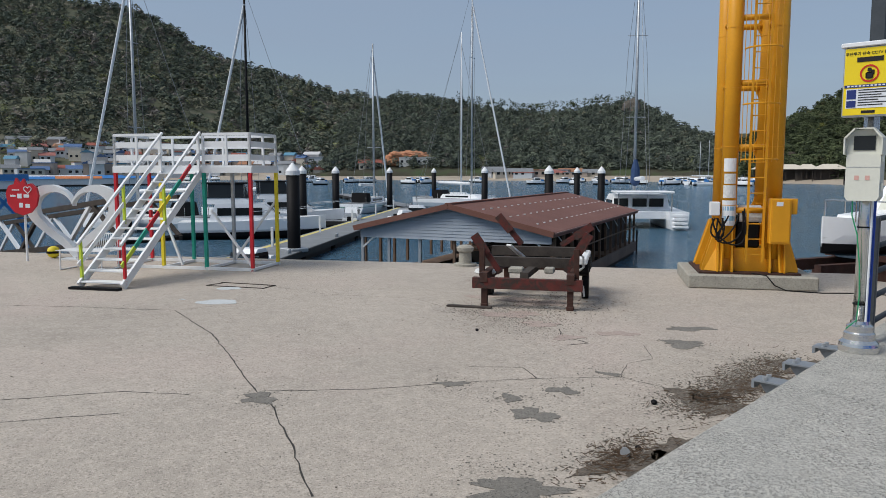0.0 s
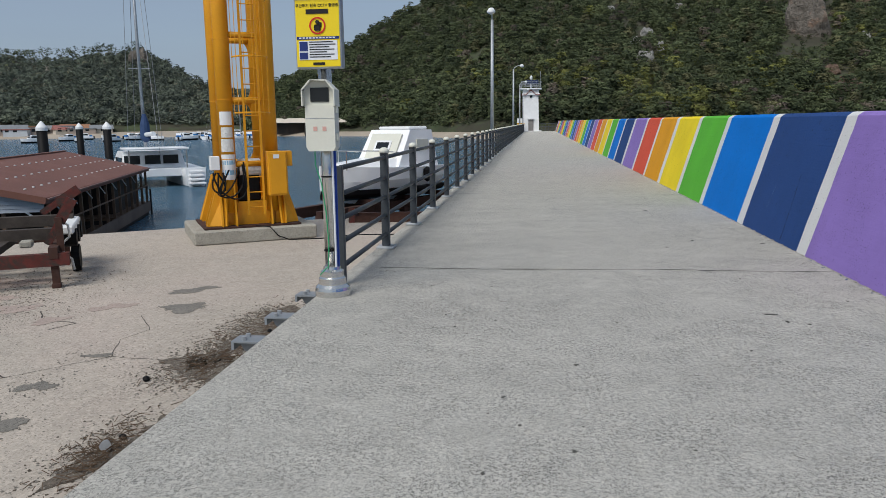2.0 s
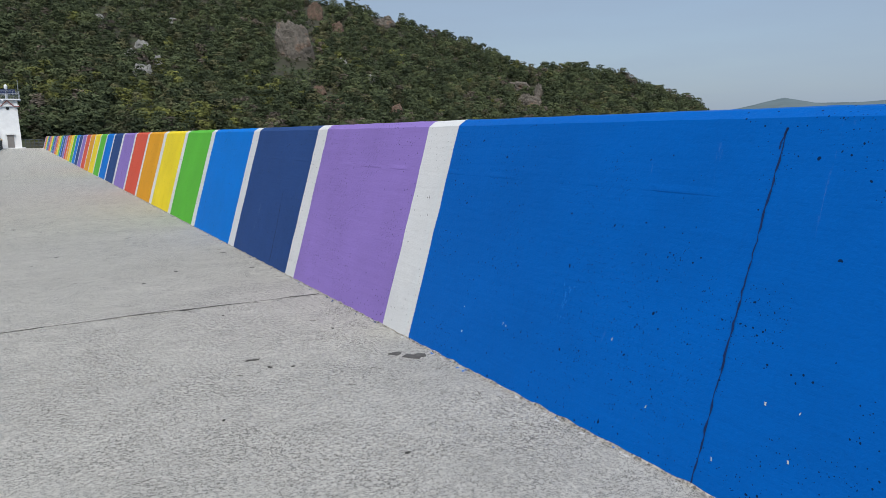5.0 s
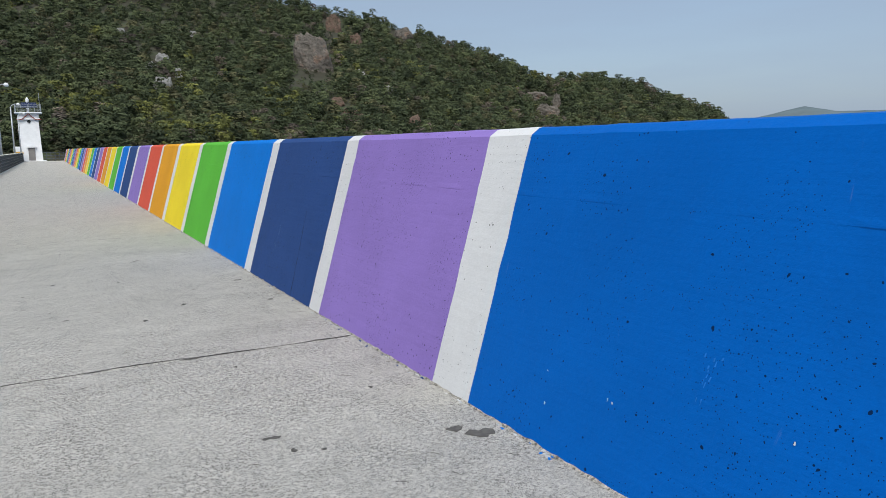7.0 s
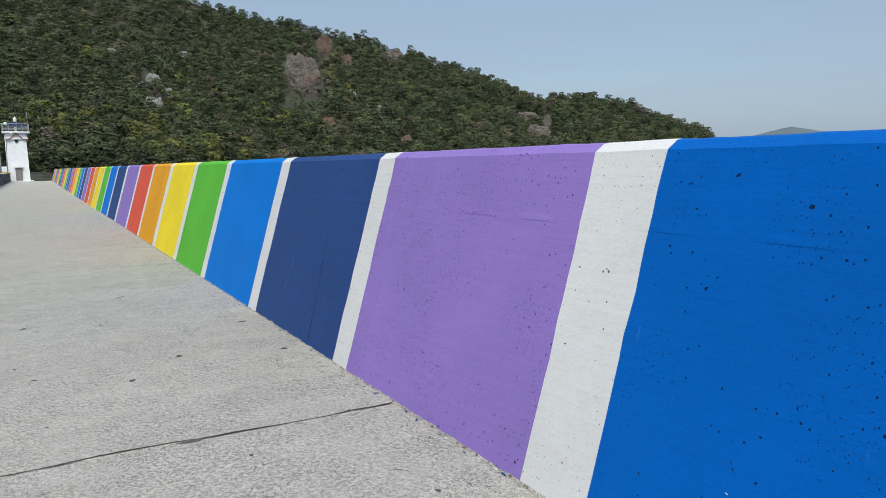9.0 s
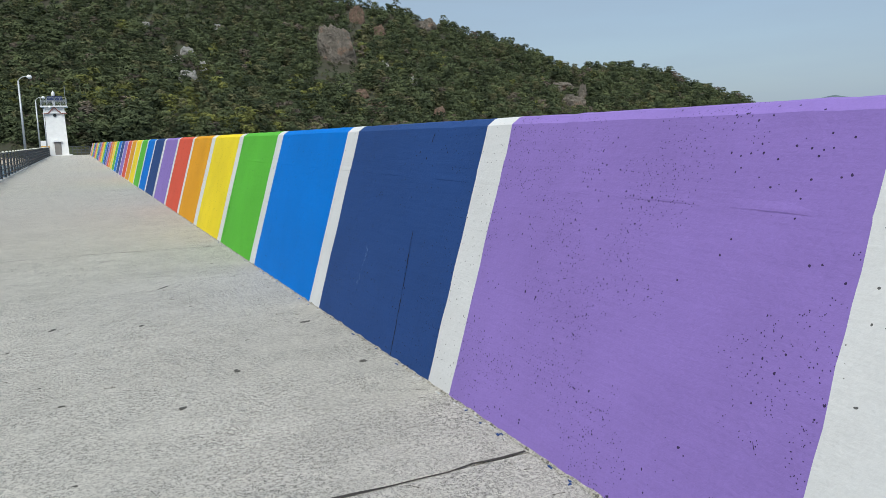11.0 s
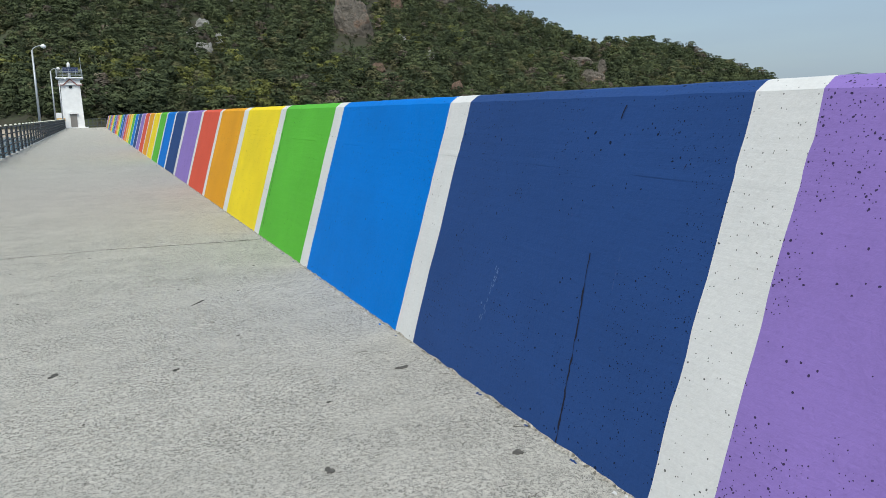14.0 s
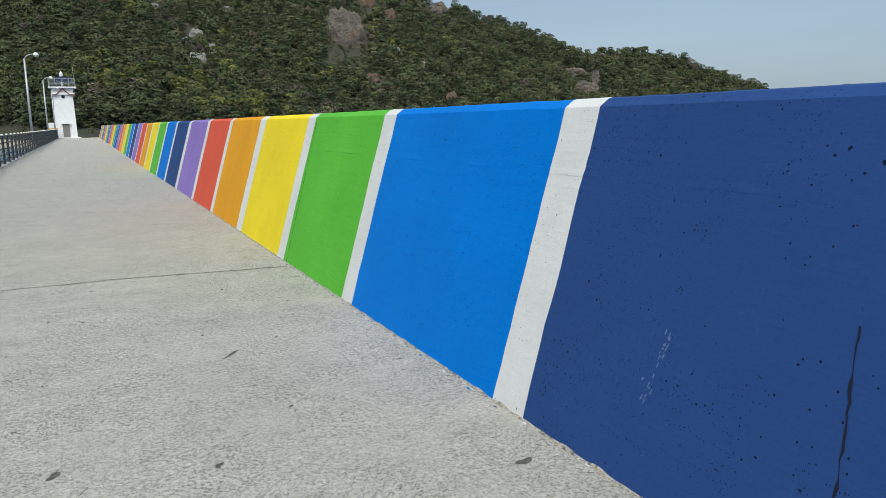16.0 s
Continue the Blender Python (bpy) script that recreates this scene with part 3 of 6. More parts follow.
def forest(name, f, az0, az1, s0, s1, count, size, n_leaf, weights, label, seed, keep=None, mats=None, lift=0.0):
    rng = np.random.default_rng(seed)
    protos = [crown_proto(rng, n_leaf, q) for q in (0.6, 0.8, 1.0, 0.55, 1.15, 0.7)]
    allv, idx = [], []
    for k in range(count):
        az = rng.uniform(az0, az1)
        s = s0 + (s1 - s0) * rng.uniform() ** 1.12
        if keep and not keep(az, s, rng):
            continue
        x, y, z = f(az, s)
        sz = size * rng.uniform(0.6, 1.35)
        a = rng.uniform(0, 6.283)
        p = protos[rng.integers(len(protos))]
        R = np.array(((math.cos(a), -math.sin(a), 0), (math.sin(a), math.cos(a), 0), (0, 0, 1)))
        allv.append((p @ R.T) * sz + (x, y, z + sz * 0.2 + lift))
        patch = 0.5 + 0.5 * noise.noise((x * 0.02, y * 0.02, z * 0.03))
        wts = weights(az, s, patch)
        idx += [int(rng.choice(5, p=np.array(wts) / sum(wts)))] * n_leaf
    v = np.concatenate(allv)
    fs = np.arange(len(v)).reshape(-1, 3)
    return tagged(mesh_of(name, v.tolist(), fs.tolist(), mats or LEAVES, idx), label, "trees", kind="stuff")

def w_near(az, s, patch):
    low = max(0, 0.4 - s) * 2
    spring = 55 * low * max(0, patch - 0.44) * (1.0 if -17 < az < 7 else 0.12)
    bare = 0.3 + (9 * max(0, 0.42 - s) * max(0, 0.62 - patch) if az < -13 else 0)
    if az > 6:
        return (9, 2, 0.3, 0.05, 0.15)
    return (6, 4, 0.8 + patch, 0.12 + spring, bare)
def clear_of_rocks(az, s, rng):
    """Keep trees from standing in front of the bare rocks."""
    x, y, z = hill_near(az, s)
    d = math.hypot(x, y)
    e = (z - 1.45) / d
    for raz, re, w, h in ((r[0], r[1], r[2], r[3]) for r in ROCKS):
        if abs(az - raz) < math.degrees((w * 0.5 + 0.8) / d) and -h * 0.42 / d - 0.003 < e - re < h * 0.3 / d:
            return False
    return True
def w_left(az, s, patch):
    return (3, 3, 2.5 * patch + 0.5, 0.5 * max(0, 1 - s) + 0.2, 1.6 * patch)
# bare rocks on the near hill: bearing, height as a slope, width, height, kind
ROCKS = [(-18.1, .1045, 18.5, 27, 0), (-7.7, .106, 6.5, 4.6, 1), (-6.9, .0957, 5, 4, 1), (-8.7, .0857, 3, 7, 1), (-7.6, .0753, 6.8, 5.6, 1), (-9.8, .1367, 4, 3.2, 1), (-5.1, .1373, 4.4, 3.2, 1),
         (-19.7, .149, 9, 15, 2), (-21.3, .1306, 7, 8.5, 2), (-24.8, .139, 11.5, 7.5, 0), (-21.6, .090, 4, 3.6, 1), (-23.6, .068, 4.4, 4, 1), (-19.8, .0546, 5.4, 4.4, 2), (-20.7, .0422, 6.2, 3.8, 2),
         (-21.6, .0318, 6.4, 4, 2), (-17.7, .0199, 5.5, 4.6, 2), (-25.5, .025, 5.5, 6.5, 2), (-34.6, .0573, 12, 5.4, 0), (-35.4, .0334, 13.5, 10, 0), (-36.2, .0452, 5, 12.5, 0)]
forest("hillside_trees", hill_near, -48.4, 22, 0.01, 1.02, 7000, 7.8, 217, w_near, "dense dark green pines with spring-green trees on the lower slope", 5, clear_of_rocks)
forest("undergrowth", hill_near, -48.4, 22, 0.0, 1.0, 5200, 3.4, 56, lambda a, q, p: (3, 4, 3, 1 if q < 0.3 else 0.2, 2), "low scrub and young pines between the trees", 9)
forest("hillside_trees", hill_mid, 19, 53.5, 0.03, 1.03, 6400, 6.8, 63, w_near, "pine wood covering the headland, with haze in its colour", 6, None, HAZED_LEAVES)
def open_fields(az, s, rng):
    x, y, z = hill_left(az, s)
    f = noise.noise((x * 0.012, y * 0.012, 3))
    return s > 0.42 + 0.2 * f or rng.random() < 0.3 + 0.4 * max(0, f)
forest("hillside_trees", hill_left, 45, 80, 0.05, 1.03, 6500, 13.0, 70, w_left, "mixed woodland on the high hill, greyed by haze in its colour", 7, open_fields, HAZED_LEAVES)
forest("ridge_pines", hill_mid, 28.5, 42, 0.97, 1.0, 90, 6.5, 30, lambda a, q, p: (1, 0, 0, 0, 0), "row of pines standing along the headland's ridge", 8, None, LEAVES, 4.5)

# ---- things on the walkway ----
railing = thing("railing", pose(-1.545, 0, 0), "dark grey steel railing with five pipes along the walkway's edge", "railing", kind="structure")
def post_mesh():
    bm = B(-0.045, 0.045, -0.035, 0.035, 0.0, 1.12, 0.006)
    return bm
POST_Y = [9.0 + 2.0 * i for i in range(52)]
proto_post = proto_cap = proto_plate = None
for i, py in enumerate(POST_Y):
    m = pose(0, py, 0)
    if i == 0:
        proto_post = part("post", post_mesh(), GREY_STEEL, railing, m=m)
        proto_cap = part("cap", lathe([(0.054, 1.10), (0.058, 1.12), (0.054, 1.14), (0.036, 1.158), (0.012, 1.165)], 14), CREAM, proto_post, "pale domed cap", smooth=True)
        proto_plate = part("base_plate", B(-0.1, 0.1, -0.1, 0.1, 0.0, 0.03, 0.006), GALV, proto_post, "galvanised base plate")
    else:
        o = new("post", proto_post.data); o.parent = railing; o.matrix_basis = m
        c = new("cap", proto_cap.data); c.parent = o
        c = new("base_plate", proto_plate.data); c.parent = o
part("end_post", B(-0.06, 0.03, 7.0, 7.05, 0, 1.07, 0.006), GREY_STEEL, railing)
RAIL_Z = (0.17, 0.39, 0.60, 0.82, 1.05)
rail_me = None
for i, py in enumerate([7.04] + POST_Y[:-1]):
    for rz in RAIL_Z:
        ln = POST_Y[i] - py
        if i == 0:
            part("rail", T((0, py, rz), (0, py + ln - 0.035, rz), 0.024, 10), GREY_STEEL, railing, smooth=True)
            continue
        if rail_me is None:
            rail_me = part("rail", T((0, 0.035, 0), (0, 1.965, 0), 0.024, 10), GREY_STEEL, railing, smooth=True, m=pose(0, py, rz))
        else:
            o = new("rail", rail_me.data); o.parent = railing; o.matrix_basis = pose(0, py, rz)

def lamp_post(y, turn):
    t = thing("street_lamp", pose(-1.66, y, 0, 0, 0, turn), "tall pale steel street lamp with a curved arm beside the railing", "street lamp", "lamps along the walkway")
    part("pole", T((0, 0, 0), (0, 0, 5.6), 0.085, 12, 0.055), GALV, t, smooth=True)
    part("base", lathe([(0.15, 0), (0.15, 0.04), (0.1, 0.06), (0.09, 0.35), (0.07, 0.4)], 12), GALV, t)
    bm = bmesh.new()
    pts = [(0.55 * (1 - math.cos(a)), 0, 5.5 + 0.38 * math.sin(a)) for a in [i * math.pi / 2 / 6 for i in range(7)]]
    part("arm", pipe(pts, 0.03, 8), GALV, t, smooth=True)
    part("lamp_head", lathe([(0.05, 0.16), (0.1, 0.14), (0.17, 0.03), (0.17, 0.0), (0.13, -0.06), (0.05, -0.1)], 14), WHITE, t, "pale bowl-shaped lamp head", smooth=True, m=pose(0.66, 0, 5.82, 0, 15, 0))
    return t
for ly, turn in ((32.4, -90), (62.0, 0), (86.5, 0), (107.0, 0)):
    lamp_post(ly, turn)

# sign pole
pole = thing("sign_pole", pose(-1.53, 6.62, 0), "stainless steel pole with stepped foot carrying boxes and cables", "pole")
part("tube", T((0, 0, 0.2), (0, 0, 1.9), 0.056, 20), STEEL, pole, smooth=True)
part("upper_mast", B(-0.055, 0.055, 0.01, 0.09, 1.85, 4.0, 0.008), GREY_STEEL, pole, "dark slotted upper mast")
part("foot", lathe([(0.15, 0), (0.15, 0.05), (0.145, 0.075), (0.118, 0.1), (0.115, 0.15), (0.1, 0.165), (0.098, 0.21), (0.075, 0.225), (0.07, 0.25), (0.057, 0.255)], 28), STEEL, pole, "stepped polished foot", smooth=False)
for cz in (0.38, 1.0):
    part("clamp", T((0, 0, cz), (0, 0, cz + 0.012), 0.062, 20), BLACK, pole)
for cx, cy, mt, nm in ((0.055, -0.03, BLUE_PIPE, "blue cable"), (0.062, -0.005, BLUE_PIPE, "blue cable"), (0.05, -0.045, SIGN_WHITE, "white cable")):
    part("cable", T((cx, cy, 0.25), (cx, cy, 1.25), 0.009, 8), mt, pole, nm)
gp = [(-0.09, -0.06, 1.25), (-0.085, -0.075, 1.1), (-0.04, -0.075, 0.95), (-0.01, -0.075, 0.7), (0.0, -0.07, 0.45), (-0.01, -0.07, 0.26), (-0.06, -0.16, 0.2)]
part("cable", pipe(gp, 0.005), surf("green_cable", (0.02, 0.3, 0.12), 0.2, 5, 0.5), pole, "thin green cable")

sign = thing("sign_box", pose(-1.53, 6.52, 1.87), "yellow warning notice on a shallow grey metal box", "sign")
part("box", B(-0.185, 0.185, -0.05, 0.05, 0, 0.53, 0.006), GALV, sign)
part("hood", B(-0.205, 0.205, -0.07, 0.07, 0.53, 0.565, 0.006), WHITE, sign, "pale rain hood")
part("face", B(-0.175, 0.175, -0.054, -0.046, 0.012, 0.52), SIGN_YELLOW, sign, "yellow notice sheet")
part("black_band", B(-0.09, 0.09, -0.058, -0.05, 0.415, 0.45), SIGN_BLACK, sign)
bm = bmesh.new()
for i in range(28):
    a, b = 2 * math.pi * i / 28, 2 * math.pi * (i + 1) / 28
    q = [bm.verts.new((r * math.cos(t), -0.0585, 0.325 + r * math.sin(t))) for r, t in ((0.054, a), (0.054, b), (0.066, b), (0.066, a))]
    bm.faces.new(q)
part("ring", bm, SIGN_RED, sign, "red ring")
bm = lathe([(0.016, -0.002), (0.016, 0.002)], 14)
bmesh.ops.transform(bm, matrix=Matrix.Translation((0, -0.057, 0.352)) @ Matrix.Rotation(math.pi / 2, 4, "X"), verts=bm.verts)
box(bm, -0.026, 0.026, -0.0585, -0.055, 0.285, 0.334, 0.008)
box(bm, 0.012, 0.034, -0.0585, -0.055, 0.315, 0.35, 0.004)
part("pictogram", bm, SIGN_BLACK, sign, "plain dark pictogram")
part("blue_strip", B(-0.17, 0.17, -0.058, -0.05, 0.222, 0.243), SIGN_BLUE, sign)
part("text_panel", B(-0.155, 0.155, -0.057, -0.05, 0.065, 0.212), SIGN_WHITE, sign)
part("blue_label", B(-0.15, -0.085, -0.06, -0.05, 0.135, 0.205), SIGN_BLUE, sign)
part("blue_label", B(-0.15, -0.085, -0.06, -0.05, 0.072, 0.122), SIGN_BLUE, sign)
bm = bmesh.new()
for i, w in enumerate((0.19, 0.21, 0.16, 0.2, 0.14, 0.2, 0.17)):
    box(bm, -0.07, -0.07 + w, -0.0595, -0.055, 0.198 - i * 0.019, 0.205 - i * 0.019)
part("small_print", bm, SIGN_BLACK, sign, "lines of small dark print")
bm = bmesh.new()
for i in range(11):
    box(bm, -0.15 + i * 0.027, -0.132 + i * 0.027, -0.0595, -0.055, 0.228, 0.238)
part("small_print", bm, SIGN_WHITE, sign)
part("footer", B(-0.045, 0.05, -0.058, -0.05, 0.025, 0.045), SIGN_BLACK, sign)
def lettering(text, size, mat, parent, m, label=""):
    cu = bpy.data.curves.new("lettering", "FONT")
    cu.body, cu.size, cu.align_x, cu.extrude = text, size, "CENTER", 0.001
    tmp = bpy.data.objects.new("lettering", cu)
    scene.collection.objects.link(tmp)
    me = bpy.data.meshes.new_from_object(tmp.evaluated_get(bpy.context.evaluated_depsgraph_get()))
    bpy.data.objects.remove(tmp)
    me.materials.clear()
    me.materials.append(mat)
    o = new("lettering", me)
    o.parent, o.matrix_basis = parent, m
    if label:
        o["label"] = label
    return o
lettering("무단투기 단속 CCTV 촬영중", 0.0295, SIGN_BLACK, sign, pose(0, -0.056, 0.468, 90))

cctv = thing("camera_housing", pose(-1.53, 6.5, 1.22), "cream plastic camera housing with hooded dark window on the pole", "camera housing")
bm = bmesh.new()
prism(bm, [(-0.12, 0.03), (-0.1, 0.0), (0.1, 0.0), (0.12, 0.03), (0.12, 0.34), (0.11, 0.36), (-0.11, 0.36), (-0.12, 0.34)], -0.07, 0.06, lambda u, v, w: Vector((u, w, v)))
part("body", bm, CREAM, cctv)
bm = bmesh.new()
prism(bm, [(-0.13, 0.35), (0.13, 0.35), (0.13, 0.48), (0.06, 0.55), (-0.06, 0.55), (-0.13, 0.48)], -0.05, 0.06, lambda u, v, w: Vector((u, w, v)))
part("head", bm, CREAM, cctv)
bm = bmesh.new()
hood = [(-0.135, 0.36), (-0.135, 0.485), (-0.065, 0.56), (0.065, 0.56), (0.135, 0.485), (0.135, 0.36)]
for (u0, v0), (u1, v1) in zip(hood, hood[1:]):
    prism(bm, [(u0, v0), (u1, v1), (u1 * 0.92, v1 - 0.012), (u0 * 0.92, v0 - 0.004)], -0.11, -0.03, lambda u, v, w: Vector((u, w, v)))
part("hood", bm, CREAM, cctv)
part("window", B(-0.075, 0.075, -0.058, -0.052, 0.39, 0.5), DARK_GLASS, cctv, "dark camera window")
part("seam", B(-0.121, 0.121, -0.0715, -0.06, 0.258, 0.262), GALV, cctv)
for hx in (-0.04, 0.035):
    part("sticker", B(hx - 0.016, hx + 0.016, -0.0725, -0.07, 0.16, 0.195), surf("pale_red_print", (0.6, 0.35, 0.3), 0.1, 3, 0.5), cctv)
for hz in (0.08, 0.3):
    part("hinge", T((0.127, -0.03, hz), (0.127, -0.03, hz + 0.06), 0.012, 8), CREAM, cctv)
part("latch", B(-0.14, -0.12, -0.04, 0.0, 0.12, 0.2, 0.004), BLACK, cctv, "black latch")
part("bracket", B(-0.03, 0.03, 0.055, 0.12, 0.1, 0.16), GALV, cctv)

# lighthouse at the end of the walkway
lh = thing("lighthouse", pose(-0.6, 113.4, 0) @ Matrix.Diagonal((1, 1, 0.88, 1)), "small white square lighthouse with brown gable trim and solar panels", "lighthouse")
part("plinth", B(-1.6, 1.6, -1.4, 1.6, -0.3, 0.12, 0.03), WHITE, lh)
bm = bmesh.new()
bmesh.ops.create_cone(bm, cap_ends=True, segments=4, radius1=1.22 * 1.414, radius2=1.08 * 1.414, depth=5.9, matrix=Matrix.Translation((0, 0, 3.05)) @ Matrix.Rotation(math.pi / 4, 4, "Z"))
part("tower", bm, WHITE, lh)
part("parapet", B(-1.3, 1.3, -1.3, 1.3, 6.0, 6.25, 0.03), WHITE, lh)
part("upper_storey", B(-1.15, 1.15, -1.15, 1.15, 6.25, 6.9, 0.03), WHITE, lh)
part("gallery_slab", B(-1.55, 1.55, -1.55, 1.55, 6.9, 7.1, 0.04), WHITE, lh)
TRIM = surf("brown_trim", (0.19, 0.06, 0.05), 0.15, 3, 0.6)
bm = bmesh.new()
for a, b in (((-1.4, 6.02), (-0.75, 6.02)), ((-0.75, 6.02), (0, 6.85)), ((0, 6.85), (0.75, 6.02)), ((0.75, 6.02), (1.4, 6.02))):
    beam(bm, (a[0], -1.33, a[1]), (b[0], -1.33, b[1]), 0.06, 0.12)
part("trim", bm, TRIM, lh, "dark red-brown gable moulding")
bm = lathe([(0.2, -0.02), (0.2, 0.02)], 20)
bmesh.ops.transform(bm, matrix=Matrix.Translation((0, -1.16, 5.75)) @ Matrix.Rotation(math.pi / 2, 4, "X"), verts=bm.verts)
part("round_window", bm, DARK_GLASS, lh, "small round dark window")
part("door", B(-0.35, 0.4, -1.3, -1.2, 0.12, 2.0, 0.01), surf("grey_door", (0.2, 0.19, 0.18), 0.15, 2, 0.5), lh, "grey metal door")
bm = bmesh.new()
prism(bm, [(-0.5, 2.0), (0.55, 2.0), (0.55, 2.12), (0.02, 2.5), (-0.5, 2.12)], -1.5, -1.15, lambda u, v, w: Vector((u, w, v)))
part("door_canopy", bm, WHITE, lh)
bm = bmesh.new()
for gx in (-1.45, 1.45):
    for gy in (-1.45, 0, 1.45):
        tube(bm, (gx, gy, 7.1), (gx, gy, 8.2), 0.03, 6)
for gz in (7.5, 7.85, 8.2):
    for a, b in (((-1.45, -1.45), (1.45, -1.45)), ((1.45, -1.45), (1.45, 1.45)), ((1.45, 1.45), (-1.45, 1.45)), ((-1.45, 1.45), (-1.45, -1.45))):
        tube(bm, (*a, gz), (*b, gz), 0.025, 6)
for gx in (-0.75, 0, 0.75):
    tube(bm, (gx, -1.45, 7.1), (gx, -1.45, 8.2), 0.025, 6)
part("gallery_railing", bm, GALV, lh)
for px in (-0.28, 0.62):
    part("solar_panel", B(-0.42, 0.42, -0.03, 0.03, -0.45, 0.45), surf("solar_blue", (0.02, 0.03, 0.07), 0.2, 3, 0.2), lh, "dark solar panel", m=pose(px, -1.0, 8.1, -35))
part("lantern", lathe([(0.14, 7.1), (0.14, 8.6), (0.2, 8.62), (0.2, 9.0), (0.1, 9.15), (0.03, 9.3)], 14), WHITE, lh)
part("antenna", T((1.35, 1.0, 7.1), (1.35, 1.0, 10.0), 0.03, 6), GALV, lh)
cab = thing("equipment_cabinet", pose(-2.0, 110.6, 0), "small white cabinet with an orange band beside the lighthouse", "cabinet")
part("body", B(-0.55, 0.5, -0.3, 0.4, 0.15, 1.9, 0.02), WHITE, cab)
part("feet", B(-0.5, 0.45, -0.25, 0.35, 0, 0.15), GALV, cab)
part("band", B(-0.56, 0.51, -0.31, 0.1, 0.95, 1.25), surf("orange_band", (0.6, 0.33, 0.03), 0.1, 3, 0.5), cab)
fence = thing("end_fence", pose(0, 0, 0), "dark steel fence closing the walkway's end", "fence", kind="structure")
for i in range(6):
    part("post", B(0.5 + i * 0.5, 0.58 + i * 0.5, 112.6, 112.68, 0, 1.15), GREY_STEEL, fence)
for rz in (0.3, 0.7, 1.1):
    part("rail", T((0.5, 112.64, rz), (3.1, 112.64, rz), 0.03, 8), GREY_STEEL, fence)

# ---- apron: crane tower, cradle, stairs, heart, bench ----
CR = pose(-5.80, 15.45, APRON, 0, 0, QA)
slab = thing("crane_footing", CR, "thick weathered concrete footing block on the quay", "footing")
part("block", B(-1.2, 1.2, -1.03, 1.03, 0, 0.27, 0.025), OLD_CONC, slab)
crane = thing("crane_tower", CR @ pose(0, 0, 0.27), "yellow painted steel crane tower with ladder and flared base plates", "crane")
part("base_plate", B(-0.98, 0.92, -0.85, 0.85, 0, 0.04), RUST, crane, "rusty base plate")
TX, TY, TR, TOP = 0.42, 0.52, 0.155, 8.5
for sx in (-1, 1):
    for sy in (-1, 1):
        col = part("column", T((sx * TX, sy * TY, 0.3), (sx * TX, sy * TY, TOP), TR, 22), YELLOW_STEEL, crane, smooth=True)
        for fz in [1.35 + 1.15 * i for i in range(6)]:
            part("weld_ring", T((sx * TX, sy * TY, fz), (sx * TX, sy * TY, fz + 0.012), TR + 0.006, 22), YELLOW_STEEL, col)
for i in range(6):
    z = 1.25 + 1.25 * i
    for a, b in (((-TX, -TY), (TX, -TY)), ((-TX, TY), (TX, TY)), ((-TX, -TY), (-TX, TY)), ((TX, -TY), (TX, TY))):
        part("brace", T((*a, z), (*b, z), 0.06, 10), YELLOW_STEEL, crane, smooth=True)
    # curved stiffeners at the corners of each bay
    for sx in (-1, 1):
        for up in (-1, 1):
            bm = bmesh.new()
            o = [(sx * (TX - TR + 0.01), z)] + [(sx * (TX - TR + 0.01 - 0.2 * (1 - math.sin(a))), z + up * 0.32 * (1 - math.cos(a))) for a in [k * math.pi / 2 / 6 for k in range(7)]]
            prism(bm, o, TY - 0.02, TY + 0.02, lambda u, v, w: Vector((u, w, v)))
            part("stiffener", bm, YELLOW_STEEL, crane)
# flared foot
bm = bmesh.new()
prism(bm, [(-0.62, -0.6), (0.62, -0.6), (0.62, 0.6), (-0.62, 0.6)], 0.04, 0.5, lambda u, v, w: Vector((u, v, w)))
part("foot_block", bm, YELLOW_STEEL, crane)
def gusset(ax, side, off):
    bm = bmesh.new()
    place = (lambda u, v, w: Vector((side * u, w, v))) if ax == "x" else (lambda u, v, w: Vector((w, side * u, v)))
    lo = 0.9 if ax == "x" else 0.82
    prism(bm, [(0.45, 0.04), (lo, 0.04), (lo, 0.12), (0.63, 1.0), (0.45, 1.0)], off - 0.015, off + 0.015, place)
    part("gusset", bm, YELLOW_STEEL, crane)
for side in (-1, 1):
    for off in (-0.62, -0.35, 0.35, 0.62):
        gusset("x", side, off)
        gusset("y", side, off)
for sx in (-1, 1):
    for sy in (-1, 1):
        bm = bmesh.new()
        v = [bm.verts.new(p) for p in ((sx * 0.62, sy * 0.5, 1.02), (sx * 0.5, sy * 0.64, 1.02), (sx * 0.55, sy * 0.82, 0.05), (sx * 0.92, sy * 0.6, 0.05))]
        bm.faces.new(v)
        r = bmesh.ops.extrude_face_region(bm, geom=bm.faces[:])
        bmesh.ops.translate(bm, vec=(-sx * 0.03, -sy * 0.03, 0), verts=[g for g in r["geom"] if isinstance(g, bmesh.types.BMVert)])
        bmesh.ops.recalc_face_normals(bm, faces=bm.faces)
        part("corner_plate", bm, YELLOW_STEEL, crane)
ladder = part("ladder", bmesh.new(), YELLOW_STEEL, crane)
for lx in (-0.1, 0.2):
    part("stringer", B(lx - 0.02, lx + 0.02, -TY - 0.3, -TY - 0.24, 0.25, TOP - 0.3), YELLOW_STEEL, ladder)
for i in range(25):
    part("rung", T((-0.1, -TY - 0.27, 0.4 + 0.3 * i), (0.2, -TY - 0.27, 0.4 + 0.3 * i), 0.011, 8), YELLOW_STEEL, ladder)
